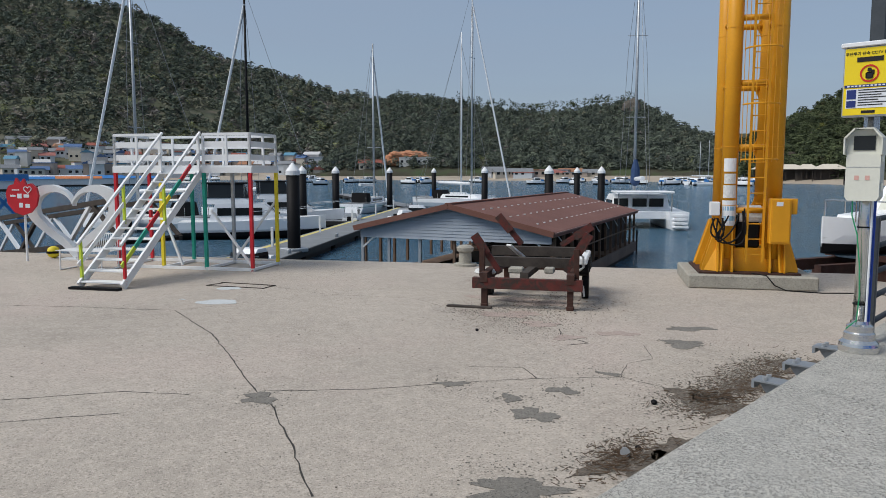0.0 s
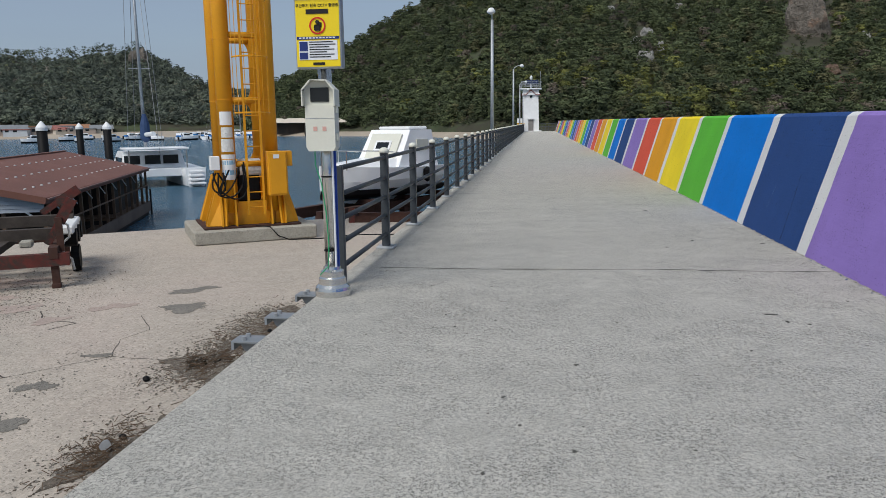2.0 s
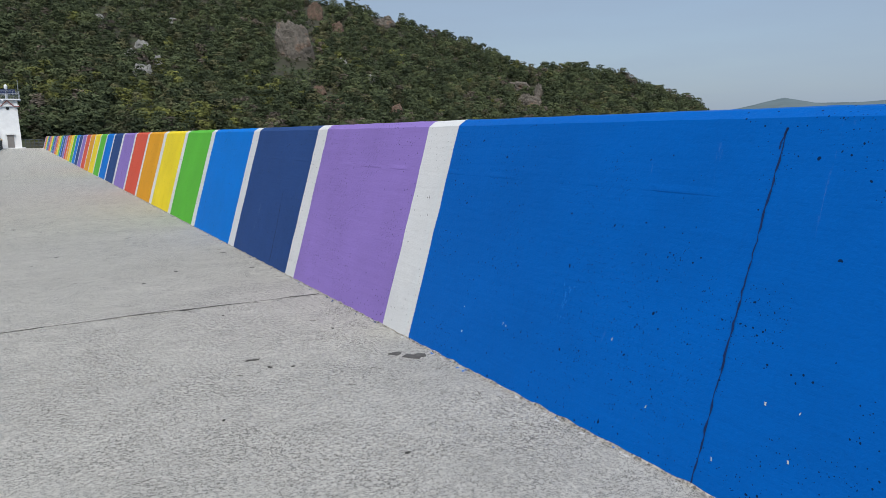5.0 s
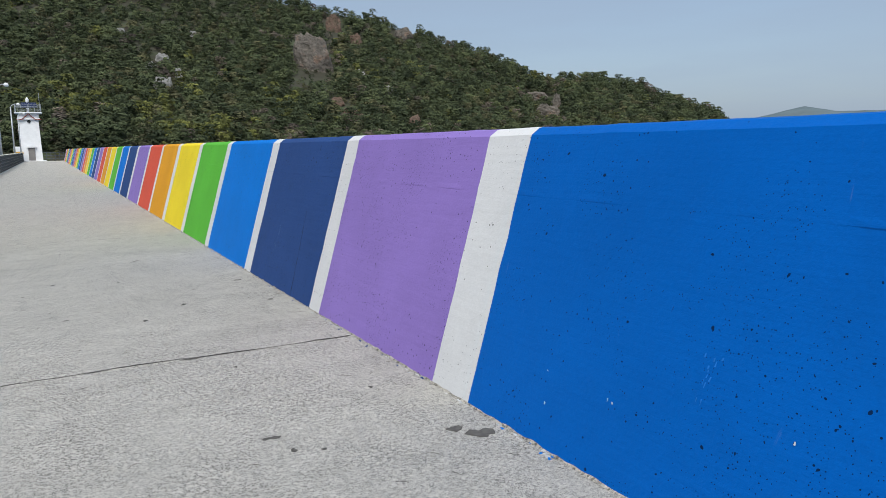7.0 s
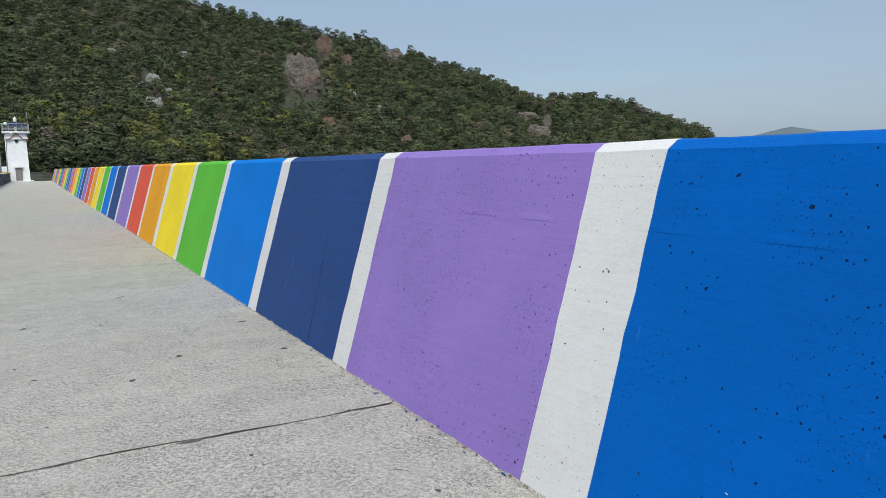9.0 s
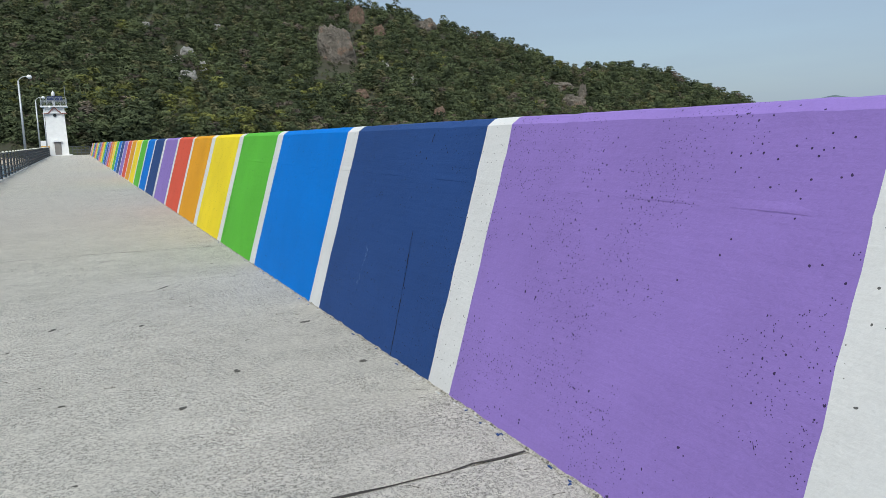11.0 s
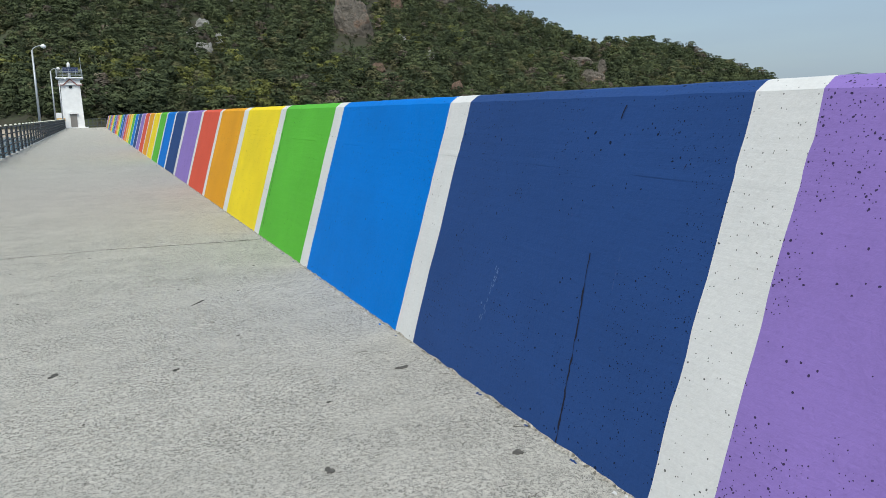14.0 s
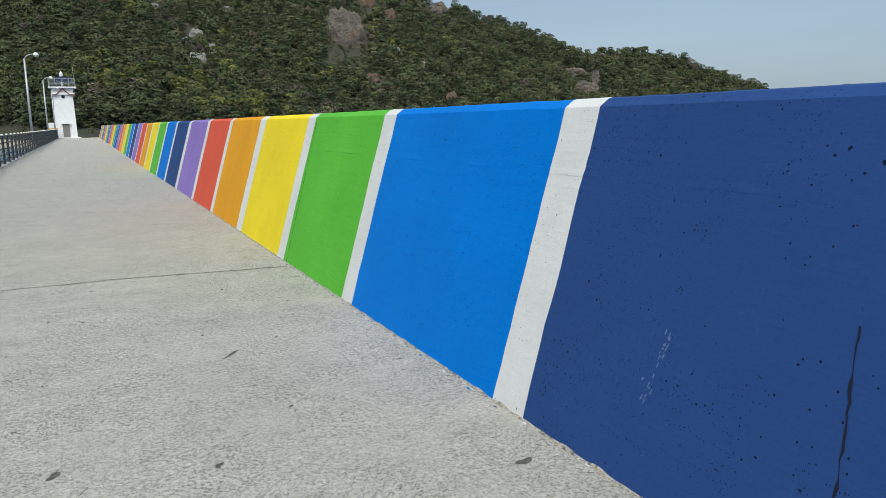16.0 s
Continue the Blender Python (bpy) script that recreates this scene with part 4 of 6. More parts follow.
for i in range(6):
    bm = bmesh.new()
    hz = 2.25 + 1.05 * i
    pts = [(0.05 + 0.33 * math.cos(a), -TY - 0.35 - 0.38 * math.sin(a), hz) for a in [k * math.pi / 10 for k in range(11)]]
    part("cage_hoop", pipe(pts, 0.016, 6), YELLOW_STEEL, ladder)
for a in [k * math.pi / 6 for k in range(7)]:
    part("cage_bar", Bm((0.05 + 0.33 * math.cos(a), -TY - 0.35 - 0.38 * math.sin(a), 2.2), (0.05 + 0.33 * math.cos(a), -TY - 0.35 - 0.38 * math.sin(a), TOP - 0.3), 0.03, 0.008), YELLOW_STEEL, ladder)
ctl = part("control_box", B(0.28, 0.66, -0.98, -0.70, 0.62, 1.5, 0.015), YELLOW_STEEL, crane, "yellow control cabinet")
part("cabinet_door", B(0.31, 0.63, -0.995, -0.98, 0.66, 1.46, 0.004), YELLOW_STEEL, ctl)
part("notice", B(0.38, 0.5, -0.9985, -0.994, 1.36, 1.44), SIGN_WHITE, ctl)
part("side_box", B(0.66, 0.78, -0.9, -0.72, 1.2, 1.5, 0.01), YELLOW_STEEL, crane)
def wrap(z0, z1, a0, a1, mat, sx=-1, label=""):
    bm = bmesh.new()
    n = 6
    for i in range(n):
        a, b = radians(a0 + (a1 - a0) * i / n), radians(a0 + (a1 - a0) * (i + 1) / n)
        q = [bm.verts.new((sx * TX + (TR + 0.004) * math.cos(t), -TY + (TR + 0.004) * math.sin(t), z)) for t, z in ((a, z0), (b, z0), (b, z1), (a, z1))]
        bm.faces.new(q)
    part("sticker", bm, mat, crane, label)
PALE_BLUE = surf("sticker_blue", (0.25, 0.45, 0.62), 0.3, 12, 0.5)
PAPER = surf("worn_paper", (0.62, 0.63, 0.62), 0.2, 20, 0.7, dirt=(0.25, 0.25, 0.25), dirt_scale=14, dirt_at=0.58)
wrap(0.95, 1.45, 215, 325, SIGN_WHITE, label="white poster")
wrap(1.05, 1.14, 225, 320, PALE_BLUE)
wrap(1.25, 1.33, 225, 320, PALE_BLUE)
wrap(1.5, 1.75, 220, 315, PAPER, label="worn printed notes")
wrap(1.78, 1.98, 225, 310, PAPER)
wrap(2.02, 2.28, 218, 310, SIGN_WHITE)
part("meter_box", B(-0.78, -0.6, -0.7, -0.5, 1.15, 1.42, 0.01), WHITE, crane, "white meter box")
part("valve_block", B(-0.25, 0.2, -0.5, -0.2, 0.5, 1.15, 0.03), BLACK, crane, "dark hydraulic valve block")
part("drum", T((-0.2, -0.35, 1.15), (0.22, -0.35, 1.15), 0.2, 18), PAPER, crane, "pale hose drum")
for k in range(5):
    bm = bmesh.new()
    pts = []
    for i in range(13):
        u = i / 12
        pts.append((-0.66 + 0.14 * k * u + 0.12 * math.sin(u * 6 + k), -0.72 - 0.16 * math.sin(math.pi * u) - 0.02 * k, 1.1 - 0.55 * math.sin(math.pi * u) * (0.7 + 0.1 * k) + 0.05 * k * u))
    part("hose", pipe(pts, 0.017), BLACK, crane, "black hydraulic hose")
cable = thing("ground_cable", pose(0, 0, 0), "thin black cable trailing over the footing and apron", "cable")
cp = [CR @ Vector(p) for p in ((0.0, -0.9, 0.31), (0.25, -1.02, 0.285), (0.4, -1.06, 0.1), (0.6, -1.1, 0.015), (1.2, -1.25, 0.012), (2.0, -1.1, 0.012), (2.8, -1.5, 0.012), (3.3, -2.2, 0.012))]
part("cord", pipe(cp, 0.011), BLACK, cable)

# boat cradle
cr = thing("boat_cradle", pose(-7.31, 9.98, APRON, 0, 0, 29.0), "rusty red steel boat cradle with timber bolsters and splayed arms", "boat cradle")
for lx in (-0.72, 0.72):
    part("leg", Bm((lx, 0.0, 0.0), (lx, 0, 0.36), 0.1, 0.1), RUST, cr)
    part("foot", B(lx - 0.06, lx + 0.06, -0.06, 0.06, 0, 0.07, 0.01), RUST, cr)
    part("leg", Bm((lx * 0.95, 2.2, 0.0), (lx * 0.95, 2.2, 0.4), 0.1, 0.1), RUST, cr)
    part("side_beam", Bm((lx, -0.1, 0.52), (lx, 2.5, 0.52), 0.12, 0.16), RUST, cr)
part("front_beam", Bm((-0.92, -0.02, 0.42), (0.92, -0.02, 0.42), 0.14, 0.18), RUST_RED, cr)
part("rear_beam", Bm((-0.9, 2.3, 0.46), (0.9, 2.3, 0.46), 0.14, 0.18), RUST, cr)
for i, (yy, zz) in enumerate(((0.9, 0.68), (1.65, 0.80))):
    bolster = part("bolster", Bm((-0.88, yy, zz), (0.88, yy, zz), 0.16, 0.17), WOOD_DARK, cr, "weathered timber bolster")
part("lower_beam", Bm((-0.85, 0.55, 0.3), (0.85, 0.55, 0.3), 0.12, 0.12), RUST, cr)
part("axle", T((-0.9, 1.3, 0.28), (0.95, 1.3, 0.28), 0.04, 10), RUST, cr)
for lx in (-0.86, 0.9):
    part("wheel", T((lx - 0.06, 1.3, 0.22), (lx + 0.06, 1.3, 0.22), 0.22, 18), BLACK, cr, "small black wheel")
part("rope", pipe([(0.85 + 0.06 * math.sin(k), 0.35 + 0.04 * k, 0.9 - 0.09 * k + 0.05 * math.sin(2.1 * k)) for k in range(9)], 0.018), PAPER, cr, "pale hanging rope")
part("chock", B(-0.35, -0.1, 0.2, 0.42, 0.56, 0.66, 0.02), OLD_CONC, cr)
part("chock", B(0.25, 0.42, 0.3, 0.5, 0.56, 0.66, 0.02), OLD_CONC, cr)
part("keel_plank", Bm((-0.05, 0.0, 0.56), (0.05, 2.3, 0.56), 0.14, 0.1), WOOD_DARK, cr)
for a, b in (((-0.5, 0.3, 0.55), (-0.92, 0.25, 1.18)), ((0.62, 0.3, 0.6), (0.98, 0.3, 1.22)), ((-0.35, 1.9, 0.9), (-0.78, 1.9, 1.42)), ((0.4, 1.9, 0.9), (0.95, 1.85, 1.26))):
    arm = part("arm", Bm(a, b, 0.1, 0.1), RUST_RED, cr, "flaking red arm")
    d = (Vector(b) - Vector(a)).normalized()
    part("pad", Bm(Vector(b) - d * 0.35 + Vector((0, -0.06, 0)), Vector(b) + d * 0.04 + Vector((0, -0.06, 0)), 0.06, 0.15), RUST_RED, arm)
for lx in (-0.8, 0.8):
    part("upright", Bm((lx, 0.2, 0.5), (lx, 0.2, 1.0), 0.09, 0.09), RUST, cr)
for k in range(3):
    rl = part("roller", T((0.78, 0.75 + 0.5 * k, 0.62), (0.98, 0.75 + 0.5 * k, 0.62), 0.14, 16), BLACK, cr, "black rubber roller")
part("roller_housing", B(0.76, 0.96, 0.5, 1.9, 0.7, 0.82, 0.02), WHITE, cr, "dirty white guard")
part("rope_coil", lathe([(0.16, 0.0), (0.2, 0.03), (0.18, 0.08), (0.1, 0.09)], 14), PAPER, cr, m=pose(-0.8, 0.5, 0.5))
part("strap", Bm((-0.45, 0.9, 0.98), (-0.2, 1.25, 0.7), 0.12, 0.03), PAPER, cr, "pale webbing strap")
plank = thing("timber_plank", pose(-8.1, 9.4, APRON, 0, 0, 25), "dark weathered plank lying on the apron", "plank")
part("board", B(-0.38, 0.4, -0.05, 0.05, 0, 0.035, 0.006), WOOD_DARK, plank)
bol = thing("bollard", pose(-11.79, 13.55, APRON), "stubby grey concrete mooring bollard at the quay's edge", "bollard")
part("base", lathe([(0.28, 0), (0.28, 0.06), (0.2, 0.07), (0.2, 0.08)], 18), OLD_CONC, bol)
part("post", lathe([(0.16, 0.06), (0.15, 0.34), (0.2, 0.37), (0.21, 0.45), (0.15, 0.5), (0.05, 0.52)], 18), OLD_CONC, bol, smooth=False)

# viewing platform and stairs
PL = pose(-14.69, 9.45, APRON, 0, 0, 29.5)
plat = thing("viewing_platform", PL, "white steel viewing platform on coloured posts with a steep stair", "platform")
DK, RT, PD = 2.33, 3.14, 1.3
def bar(name, a, b, w, h, mt=WHITE, par=None, label=""):
    return part(name, Bm(a, b, w, h), mt, par or plat, label)
PX = (-3.5, -2.3, -1.17, 0.0)
for px, mt, nm in zip(PX, (RED, YELLOW, GREEN, RED), ("red post", "yellow post", "green post", "red post")):
    bar("post", (px, 0, 0), (px, 0, DK), 0.07, 0.07, mt, label=nm)
for px, mt, nm in ((-3.5, RED, "red post"), (-2.3, GREEN, "green post"), (-1.17, GALV, "grey post"), (0.0, YELLOW, "yellow post")):
    bar("post", (px, PD, 0), (px, PD, DK), 0.07, 0.07, mt, label=nm)
for yy in (0, PD):
    bar("deck_beam", (-3.55, yy, DK), (0.05, yy, DK), 0.08, 0.14)
    bar("ground_beam", (-3.55, yy, 0.04), (0.05, yy, 0.04), 0.07, 0.07)
for px in PX:
    bar("deck_beam", (px, 0, DK), (px, PD, DK), 0.08, 0.14)
    bar("ground_beam", (px, 0, 0.045), (px, PD, 0.045), 0.06, 0.06)
for k in range(6):
    part("deck_board", B(-3.55, 0.05, -0.02 + 0.215 * k, 0.18 + 0.215 * k, DK + 0.07, DK + 0.1), WHITE, plat)
for a, b in (((-1.17, PD, 0.1), (0, PD, 1.6)), ((0, 0, 0.1), (-1.0, 0.0, 1.4)), ((-2.3, 0, 1.4), (-1.8, 0, 0.1))):
    bar("brace", a, b, 0.05, 0.05)
def guard(a, b):
    a, b = Vector(a), Vector(b)
    n = max(1, round((b - a).length / 0.75))
    for i in range(n + 1):
        p = a.lerp(b, i / n)
        bar("guard_post", (p.x, p.y, DK + 0.1), (p.x, p.y, RT), 0.05, 0.05)
    up = Vector((0, 0, 1))
    bar("top_rail", a + up * RT, b + up * RT, 0.06, 0.06)
    bar("guard_board", a + up * (DK + 0.58), b + up * (DK + 0.58), 0.025, 0.13)
    bar("guard_board", a + up * (DK + 0.28), b + up * (DK + 0.28), 0.025, 0.13)
guard((-3.5, 0, 0), (-2.3, 0, 0))
guard((-1.17, 0, 0), (0, 0, 0))
guard((0, 0, 0), (0, PD, 0))
guard((0, PD, 0), (-3.5, PD, 0))
guard((-3.5, PD, 0), (-3.5, 0, 0))
# stair flight from the platform's front down to the apron
SX0, SX1, RUN, NT = -2.22, -1.24, 2.95, 12
for sx, mt in ((SX0, WHITE), (SX1, WHITE)):
    bar("stringer", (sx, 0.0, DK - 0.05), (sx, -RUN, 0.04), 0.05, 0.16, mt)
for i in range(NT):
    u = (i + 0.5) / NT
    part("tread", B(SX0, SX1, -RUN * u - 0.12, -RUN * u + 0.12, DK * (1 - u), DK * (1 - u) + 0.035, 0.005), WHITE, plat)
part("stair_foot", B(SX0 - 0.06, SX1 + 0.06, -RUN - 0.24, -RUN - 0.1, 0.0, 0.05), BLACK, plat, "black foot bar")
cols = (WHITE, RED, GREEN, YELLOW, RED, GREEN, LIME)
for sx in (SX0, SX1):
    hr = 0.85
    bar("handrail", (sx, 0.0, DK + hr), (sx, -RUN, 0.1 + hr * 0.9), 0.05, 0.05)
    for i in range(7):
        a, b = i / 7, (i + 1) / 7
        lo, hi = Vector((sx, -RUN, 0.45)), Vector((sx, 0, DK + 0.42))
        bar("mid_rail", hi.lerp(lo, a), hi.lerp(lo, b), 0.03, 0.09, WHITE if sx == SX0 else cols[i])
    for u, mt in ((0.03, WHITE), (0.5, LIME), (0.97, LIME if sx == SX0 else RED)):
        bar("baluster", (sx, -RUN * u, DK * (1 - u)), (sx, -RUN * u, DK * (1 - u) + hr), 0.05, 0.05, mt)

# heart sculpture with a strawberry-shaped sign
HT = pose(-20.1, 7.65, APRON, 0, 0, 40)
heart = thing("heart_sculpture", HT, "white open heart frame standing on the quay", "sculpture")
def heart_pt(t, s):
    return (s * 16 * math.sin(t) ** 3 / 16, s * (13 * math.cos(t) - 5 * math.cos(2 * t) - 2 * math.cos(3 * t) - math.cos(4 * t)) / 16)
bm = bmesh.new()
N = 64
ring = []
for i in range(N):
    t = 2 * math.pi * i / N
    ox, oz = heart_pt(t, 1.1)
    ix, iz = heart_pt(t, 0.84)
    ring.append([bm.verts.new((x * 1.14, yv, z + 1.13)) for x, z, yv in ((ox, oz, -0.11), (ix, iz + 0.01, -0.11), (ix, iz + 0.01, 0.11), (ox, oz, 0.11))])
for i in range(N):
    a, b = ring[i], ring[(i + 1) % N]
    for q in range(4):
        bm.faces.new((a[q], a[(q + 1) % 4], b[(q + 1) % 4], b[q]))
bmesh.ops.recalc_face_normals(bm, faces=bm.faces)
part("frame", bm, WHITE, heart)
part("foot_plate", B(-0.35, 0.35, -0.2, 0.2, 0, 0.04), WHITE, heart)
straw = thing("strawberry_sign", HT @ pose(-1.08, -0.45, 0.33), "red strawberry-shaped sign with white lettering on a thin post", "sign")
part("post", T((0, 0.05, -0.33), (0, 0.05, 1.0), 0.03, 8), WHITE, straw)
bm = bmesh.new()
out = [(0.0, 0.85), (0.2, 0.92), (0.36, 1.1), (0.42, 1.35), (0.38, 1.55), (0.25, 1.66), (0.12, 1.62), (0.06, 1.78), (-0.04, 1.66), (-0.14, 1.8), (-0.2, 1.64), (-0.34, 1.6), (-0.42, 1.4), (-0.38, 1.15), (-0.22, 0.93)]
prism(bm, out, -0.04, 0.04, lambda u, v, w: Vector((u, w, v)))
part("board", bm, RED, straw)
bm = bmesh.new()
for bx, bz, w, h in ((-0.3, 1.32, 0.14, 0.05), (-0.12, 1.28, 0.12, 0.12), (0.05, 1.3, 0.14, 0.08), (-0.08, 1.05, 0.1, 0.12), (0.08, 1.04, 0.12, 0.1), (-0.25, 1.48, 0.2, 0.025)):
    box(bm, bx, bx + w, -0.047, -0.038, bz, bz + h, 0.004)
part("lettering_bars", bm, SIGN_WHITE, straw, "white marks")
bm = bmesh.new()
for i in range(24):
    p, q = heart_pt(2 * math.pi * i / 24, 0.1), heart_pt(2 * math.pi * (i + 1) / 24, 0.1)
    beam(bm, (0.16 + p[0], -0.045, 1.5 + p[1]), (0.16 + q[0], -0.045, 1.5 + q[1]), 0.008, 0.018)
part("heart_outline", bm, SIGN_WHITE, straw)
bench = thing("wire_bench", pose(-17.9, 7.05, APRON, 0, 0, 30), "white wire bench with a low slatted back", "bench")
bm = bmesh.new()
for lx in (-0.5, 0.6):
    tube(bm, (lx, -0.3, 0.02), (lx, -0.3, 0.45), 0.018, 8); tube(bm, (lx, 0.3, 0.02), (lx, 0.3, 0.45), 0.018, 8); tube(bm, (lx, -0.3, 0.02), (lx, 0.3, 0.02), 0.018, 8)
part("legs", bm, WHITE, bench)
for k in range(7):
    part("seat_slat", B(-0.6, 0.75, -0.32 + 0.09 * k, -0.26 + 0.09 * k, 0.45, 0.47), WHITE, bench)
for k in range(14):
    part("back_wire", T((0.02 + 0.055 * k, 0.3, 0.46), (0.02 + 0.055 * k, 0.4, 0.82), 0.008, 6), WHITE, bench)
part("back_rail", T((0, 0.4, 0.82), (0.78, 0.4, 0.82), 0.016, 8), WHITE, bench)

# ---- harbour: pontoons, piles, floating house, boats ----
def on_ray(az, d, z=SEA):
    x, y = polar(az, d)
    return x, y, z

fh = thing("floating_house", pose(-18.05, 19.95, SEA, 0, 0, 18.5), "low floating house with brown gable roof and pale siding", "floating house")
HW, HL, EV, RG = 3.9, 16.2, 2.3, 3.2
part("float_base", B(-HW + 0.1, HW - 0.1, 9.0, HL - 0.2, -0.4, 0.55), BLACK_WET, fh)
for sx in (-1, 1):
    part("side_float", B(sx * 3.4 - 0.45, sx * 3.4 + 0.45, 0.2, 9.0, -0.4, 0.3, 0.05), BLACK_WET, fh)
    part("side_deck", B(sx * 3.4 - 0.5, sx * 3.4 + 0.5, 0.1, 9.0, 0.3, 0.38), WOOD_RAMP, fh)
part("deck", B(-HW, HW, 9.0, HL - 0.1, 0.55, 0.65), WOOD_RAMP, fh)
for sx in (-1, 1):
    bm = bmesh.new()
    prism(bm, [(0, RG), (sx * HW, EV), (sx * HW, EV + 0.07), (0, RG + 0.07)], -0.25, HL, lambda u, v, w: Vector((u, w, v)))
    rf = part("roof", bm, ROOF_BROWN, fh)
    part("fascia", Bm((sx * HW, -0.25, EV - 0.02), (sx * HW, HL, EV - 0.02), 0.06, 0.16), ROOF_BROWN, rf)
    part("barge_board", Bm((0, -0.29, RG - 0.01), (sx * (HW + 0.03), -0.29, EV - 0.01), 0.05, 0.2), ROOF_BROWN, rf)
    part("gutter", Bm((sx * (HW + 0.06), -0.25, EV + 0.03), (sx * (HW + 0.06), HL, EV + 0.03), 0.08, 0.05), surf("gutter_brown", (0.2, 0.1, 0.08), 0.2, 2, 0.5), rf)
    for r, fr in enumerate((0.25, 0.52, 0.78)):
        for k in range(19):
            zz = RG + 0.07 + (EV - RG) * fr
            part("snow_stud", B(sx * HW * fr - 0.03, sx * HW * fr + 0.03, 0.7 + 0.8 * k, 0.82 + 0.8 * k, zz - 0.02, zz + 0.03), PAPER, rf)
part("ridge_cap", Bm((0, -0.3, RG + 0.08), (0, HL, RG + 0.08), 0.22, 0.05), ROOF_BROWN, fh)
for k in range(11):
    z0, z1 = EV - 0.36 + 0.115 * k, EV - 0.36 + 0.115 * k + 0.11
    hw = HW - 0.12 if z0 < EV else (HW - 0.12) * (RG - z0) / (RG - EV)
    hw2 = HW - 0.12 if z1 < EV else (HW - 0.12) * max(0.0, RG - z1) / (RG - EV)
    if hw < 0.15:
        break
    bm = bmesh.new()
    prism(bm, [(-hw, z0), (hw, z0), (hw2, z1), (-hw2, z1)], -0.02, 0.0, lambda u, v, w: Vector((u, w - 0.02 * (v == z0), v)))
    part("siding_board", bm, SIDING, fh)
for px in (-3.75, -2.6, -1.3, 0.1, 1.3, 2.6, 3.75):
    part("post", B(px - 0.05, px + 0.05, 0.05, 0.15, -0.6, EV - 0.3), GALV if px < 0 else WOOD_RAMP, fh)
for k in range(14):
    for sx in (-1, 1):
        part("post", B(sx * (HW - 0.12) - 0.05, sx * (HW - 0.12) + 0.05, 0.3 + 1.2 * k, 0.4 + 1.2 * k, 0.6, EV), WOOD_RAMP, fh)
# added dark-coloured box that stands for the deep shade under the roof
part("under_roof_shade", B(-HW + 0.5, HW - 0.5, 10.5, HL - 0.6, 0.65, EV - 0.05), surf("roof_shade_dark", (0.035, 0.026, 0.023), 0.3, 1, 0.7), fh, "dark box for the shade under the roof")
part("side_skirt", Bm((HW + 0.02, 0.1, 0.45), (HW + 0.02, HL - 0.1, 0.45), 0.05, 0.5), surf("faded_plank", (0.15, 0.11, 0.09), 0.3, 1, 0.8), fh)
for k in range(8):
    part("lattice_brace", Bm((HW - 0.05, 0.4 + 1.95 * k, EV - 0.05), (HW - 0.05, 1.3 + 1.95 * k, EV - 0.45), 0.03, 0.04), GALV, fh)
part("hand_rail", Bm((HW - 0.02, 0.3, 1.5), (HW - 0.02, HL - 0.3, 1.5), 0.04, 0.05), WOOD_RAMP, fh)
for sx in (-1, 1):
    part("corner_brace", Bm((sx * 3.7, 0.05, EV - 0.75), (sx * 3.25, 0.05, EV - 0.36), 0.05, 0.06), WHITE, fh)
part("corner_post", B(HW + 0.02, HW + 0.1, HL - 0.3, HL - 0.22, -1, 1.3), BLACK_WET, fh)

# piles
pile0 = None
for az, d in ((54.4, 36.5), (53.7, 58), (51.2, 66), (47.1, 82), (43.7, 100), (39.8, 74), (34.9, 54), (32.8, 80), (31.0, 66)):
    x, y, z = on_ray(az, d)
    if pile0 is None:
        pile0 = thing("mooring_pile", pose(x, y, SEA), "thick black mooring pile with a white conical cap", "pile", "mooring piles")
        part("shaft", T((0, 0, -2), (0, 0, 4.3), 0.31, 20), BLACK, pile0, smooth=True)
        part("cap", lathe([(0.34, 4.25), (0.34, 4.45), (0.3, 4.52), (0.04, 4.85)], 20), WHITE, pile0, "white cap")
        part("collar", B(-0.5, 0.5, -0.5, 0.5, 0.55, 0.75, 0.04), GALV, pile0)
    else:
        copy_thing(pile0, pose(x, y, SEA))

def pontoon(p, q, w, stripe=True):
    p, q = Vector((*p, 0)), Vector((*q, 0))
    d = q - p
    L = d.length
    t = thing("pontoon", pose(p.x, p.y, SEA, 0, 0, math.degrees(math.atan2(d.y, d.x)) - 90), "grey floating pontoon with a yellow edge line and dark floats", "pontoon")
    for k in range(int(L // 6)):
        part("deck_panel", B(-w / 2, w / 2, 6 * k + 0.03, 6 * k + 5.97, 0.5, 0.62, 0.01), DECK_GREY, t)
        part("float", B(-w / 2 + 0.15, w / 2 - 0.15, 6 * k + 0.5, 6 * k + 5.5, -0.4, 0.5, 0.05), BLACK_WET, t)
    for sx in (-1, 1):
        part("fender_board", B(sx * w / 2 - 0.04 + sx * 0.04, sx * w / 2 + 0.04 + sx * 0.04, 0, L // 6 * 6, 0.3, 0.6), BLACK_WET, t)
    if stripe:
        part("edge_line", B(-w / 2 + 0.15, -w / 2 + 0.45, 0.2, L // 6 * 6 - 0.2, 0.61, 0.624), surf("faded_yellow_line", (0.6, 0.5, 0.16), 0.2, 3, 0.7), t)
    for k in range(int(L // 9)):
        part("cleat", B(w / 2 - 0.3, w / 2 - 0.2, 4 + 9 * k, 4.4 + 9 * k, 0.62, 0.8, 0.02), GALV, t)
        part("service_post", B(-w / 2 + 0.5, -w / 2 + 0.62, 7 + 9 * k, 7.12 + 9 * k, 0.62, 1.6, 0.01), WHITE, t)
    return t
pontoon((-27.1, 16.5), (-57.5, 57.3), 2.6)
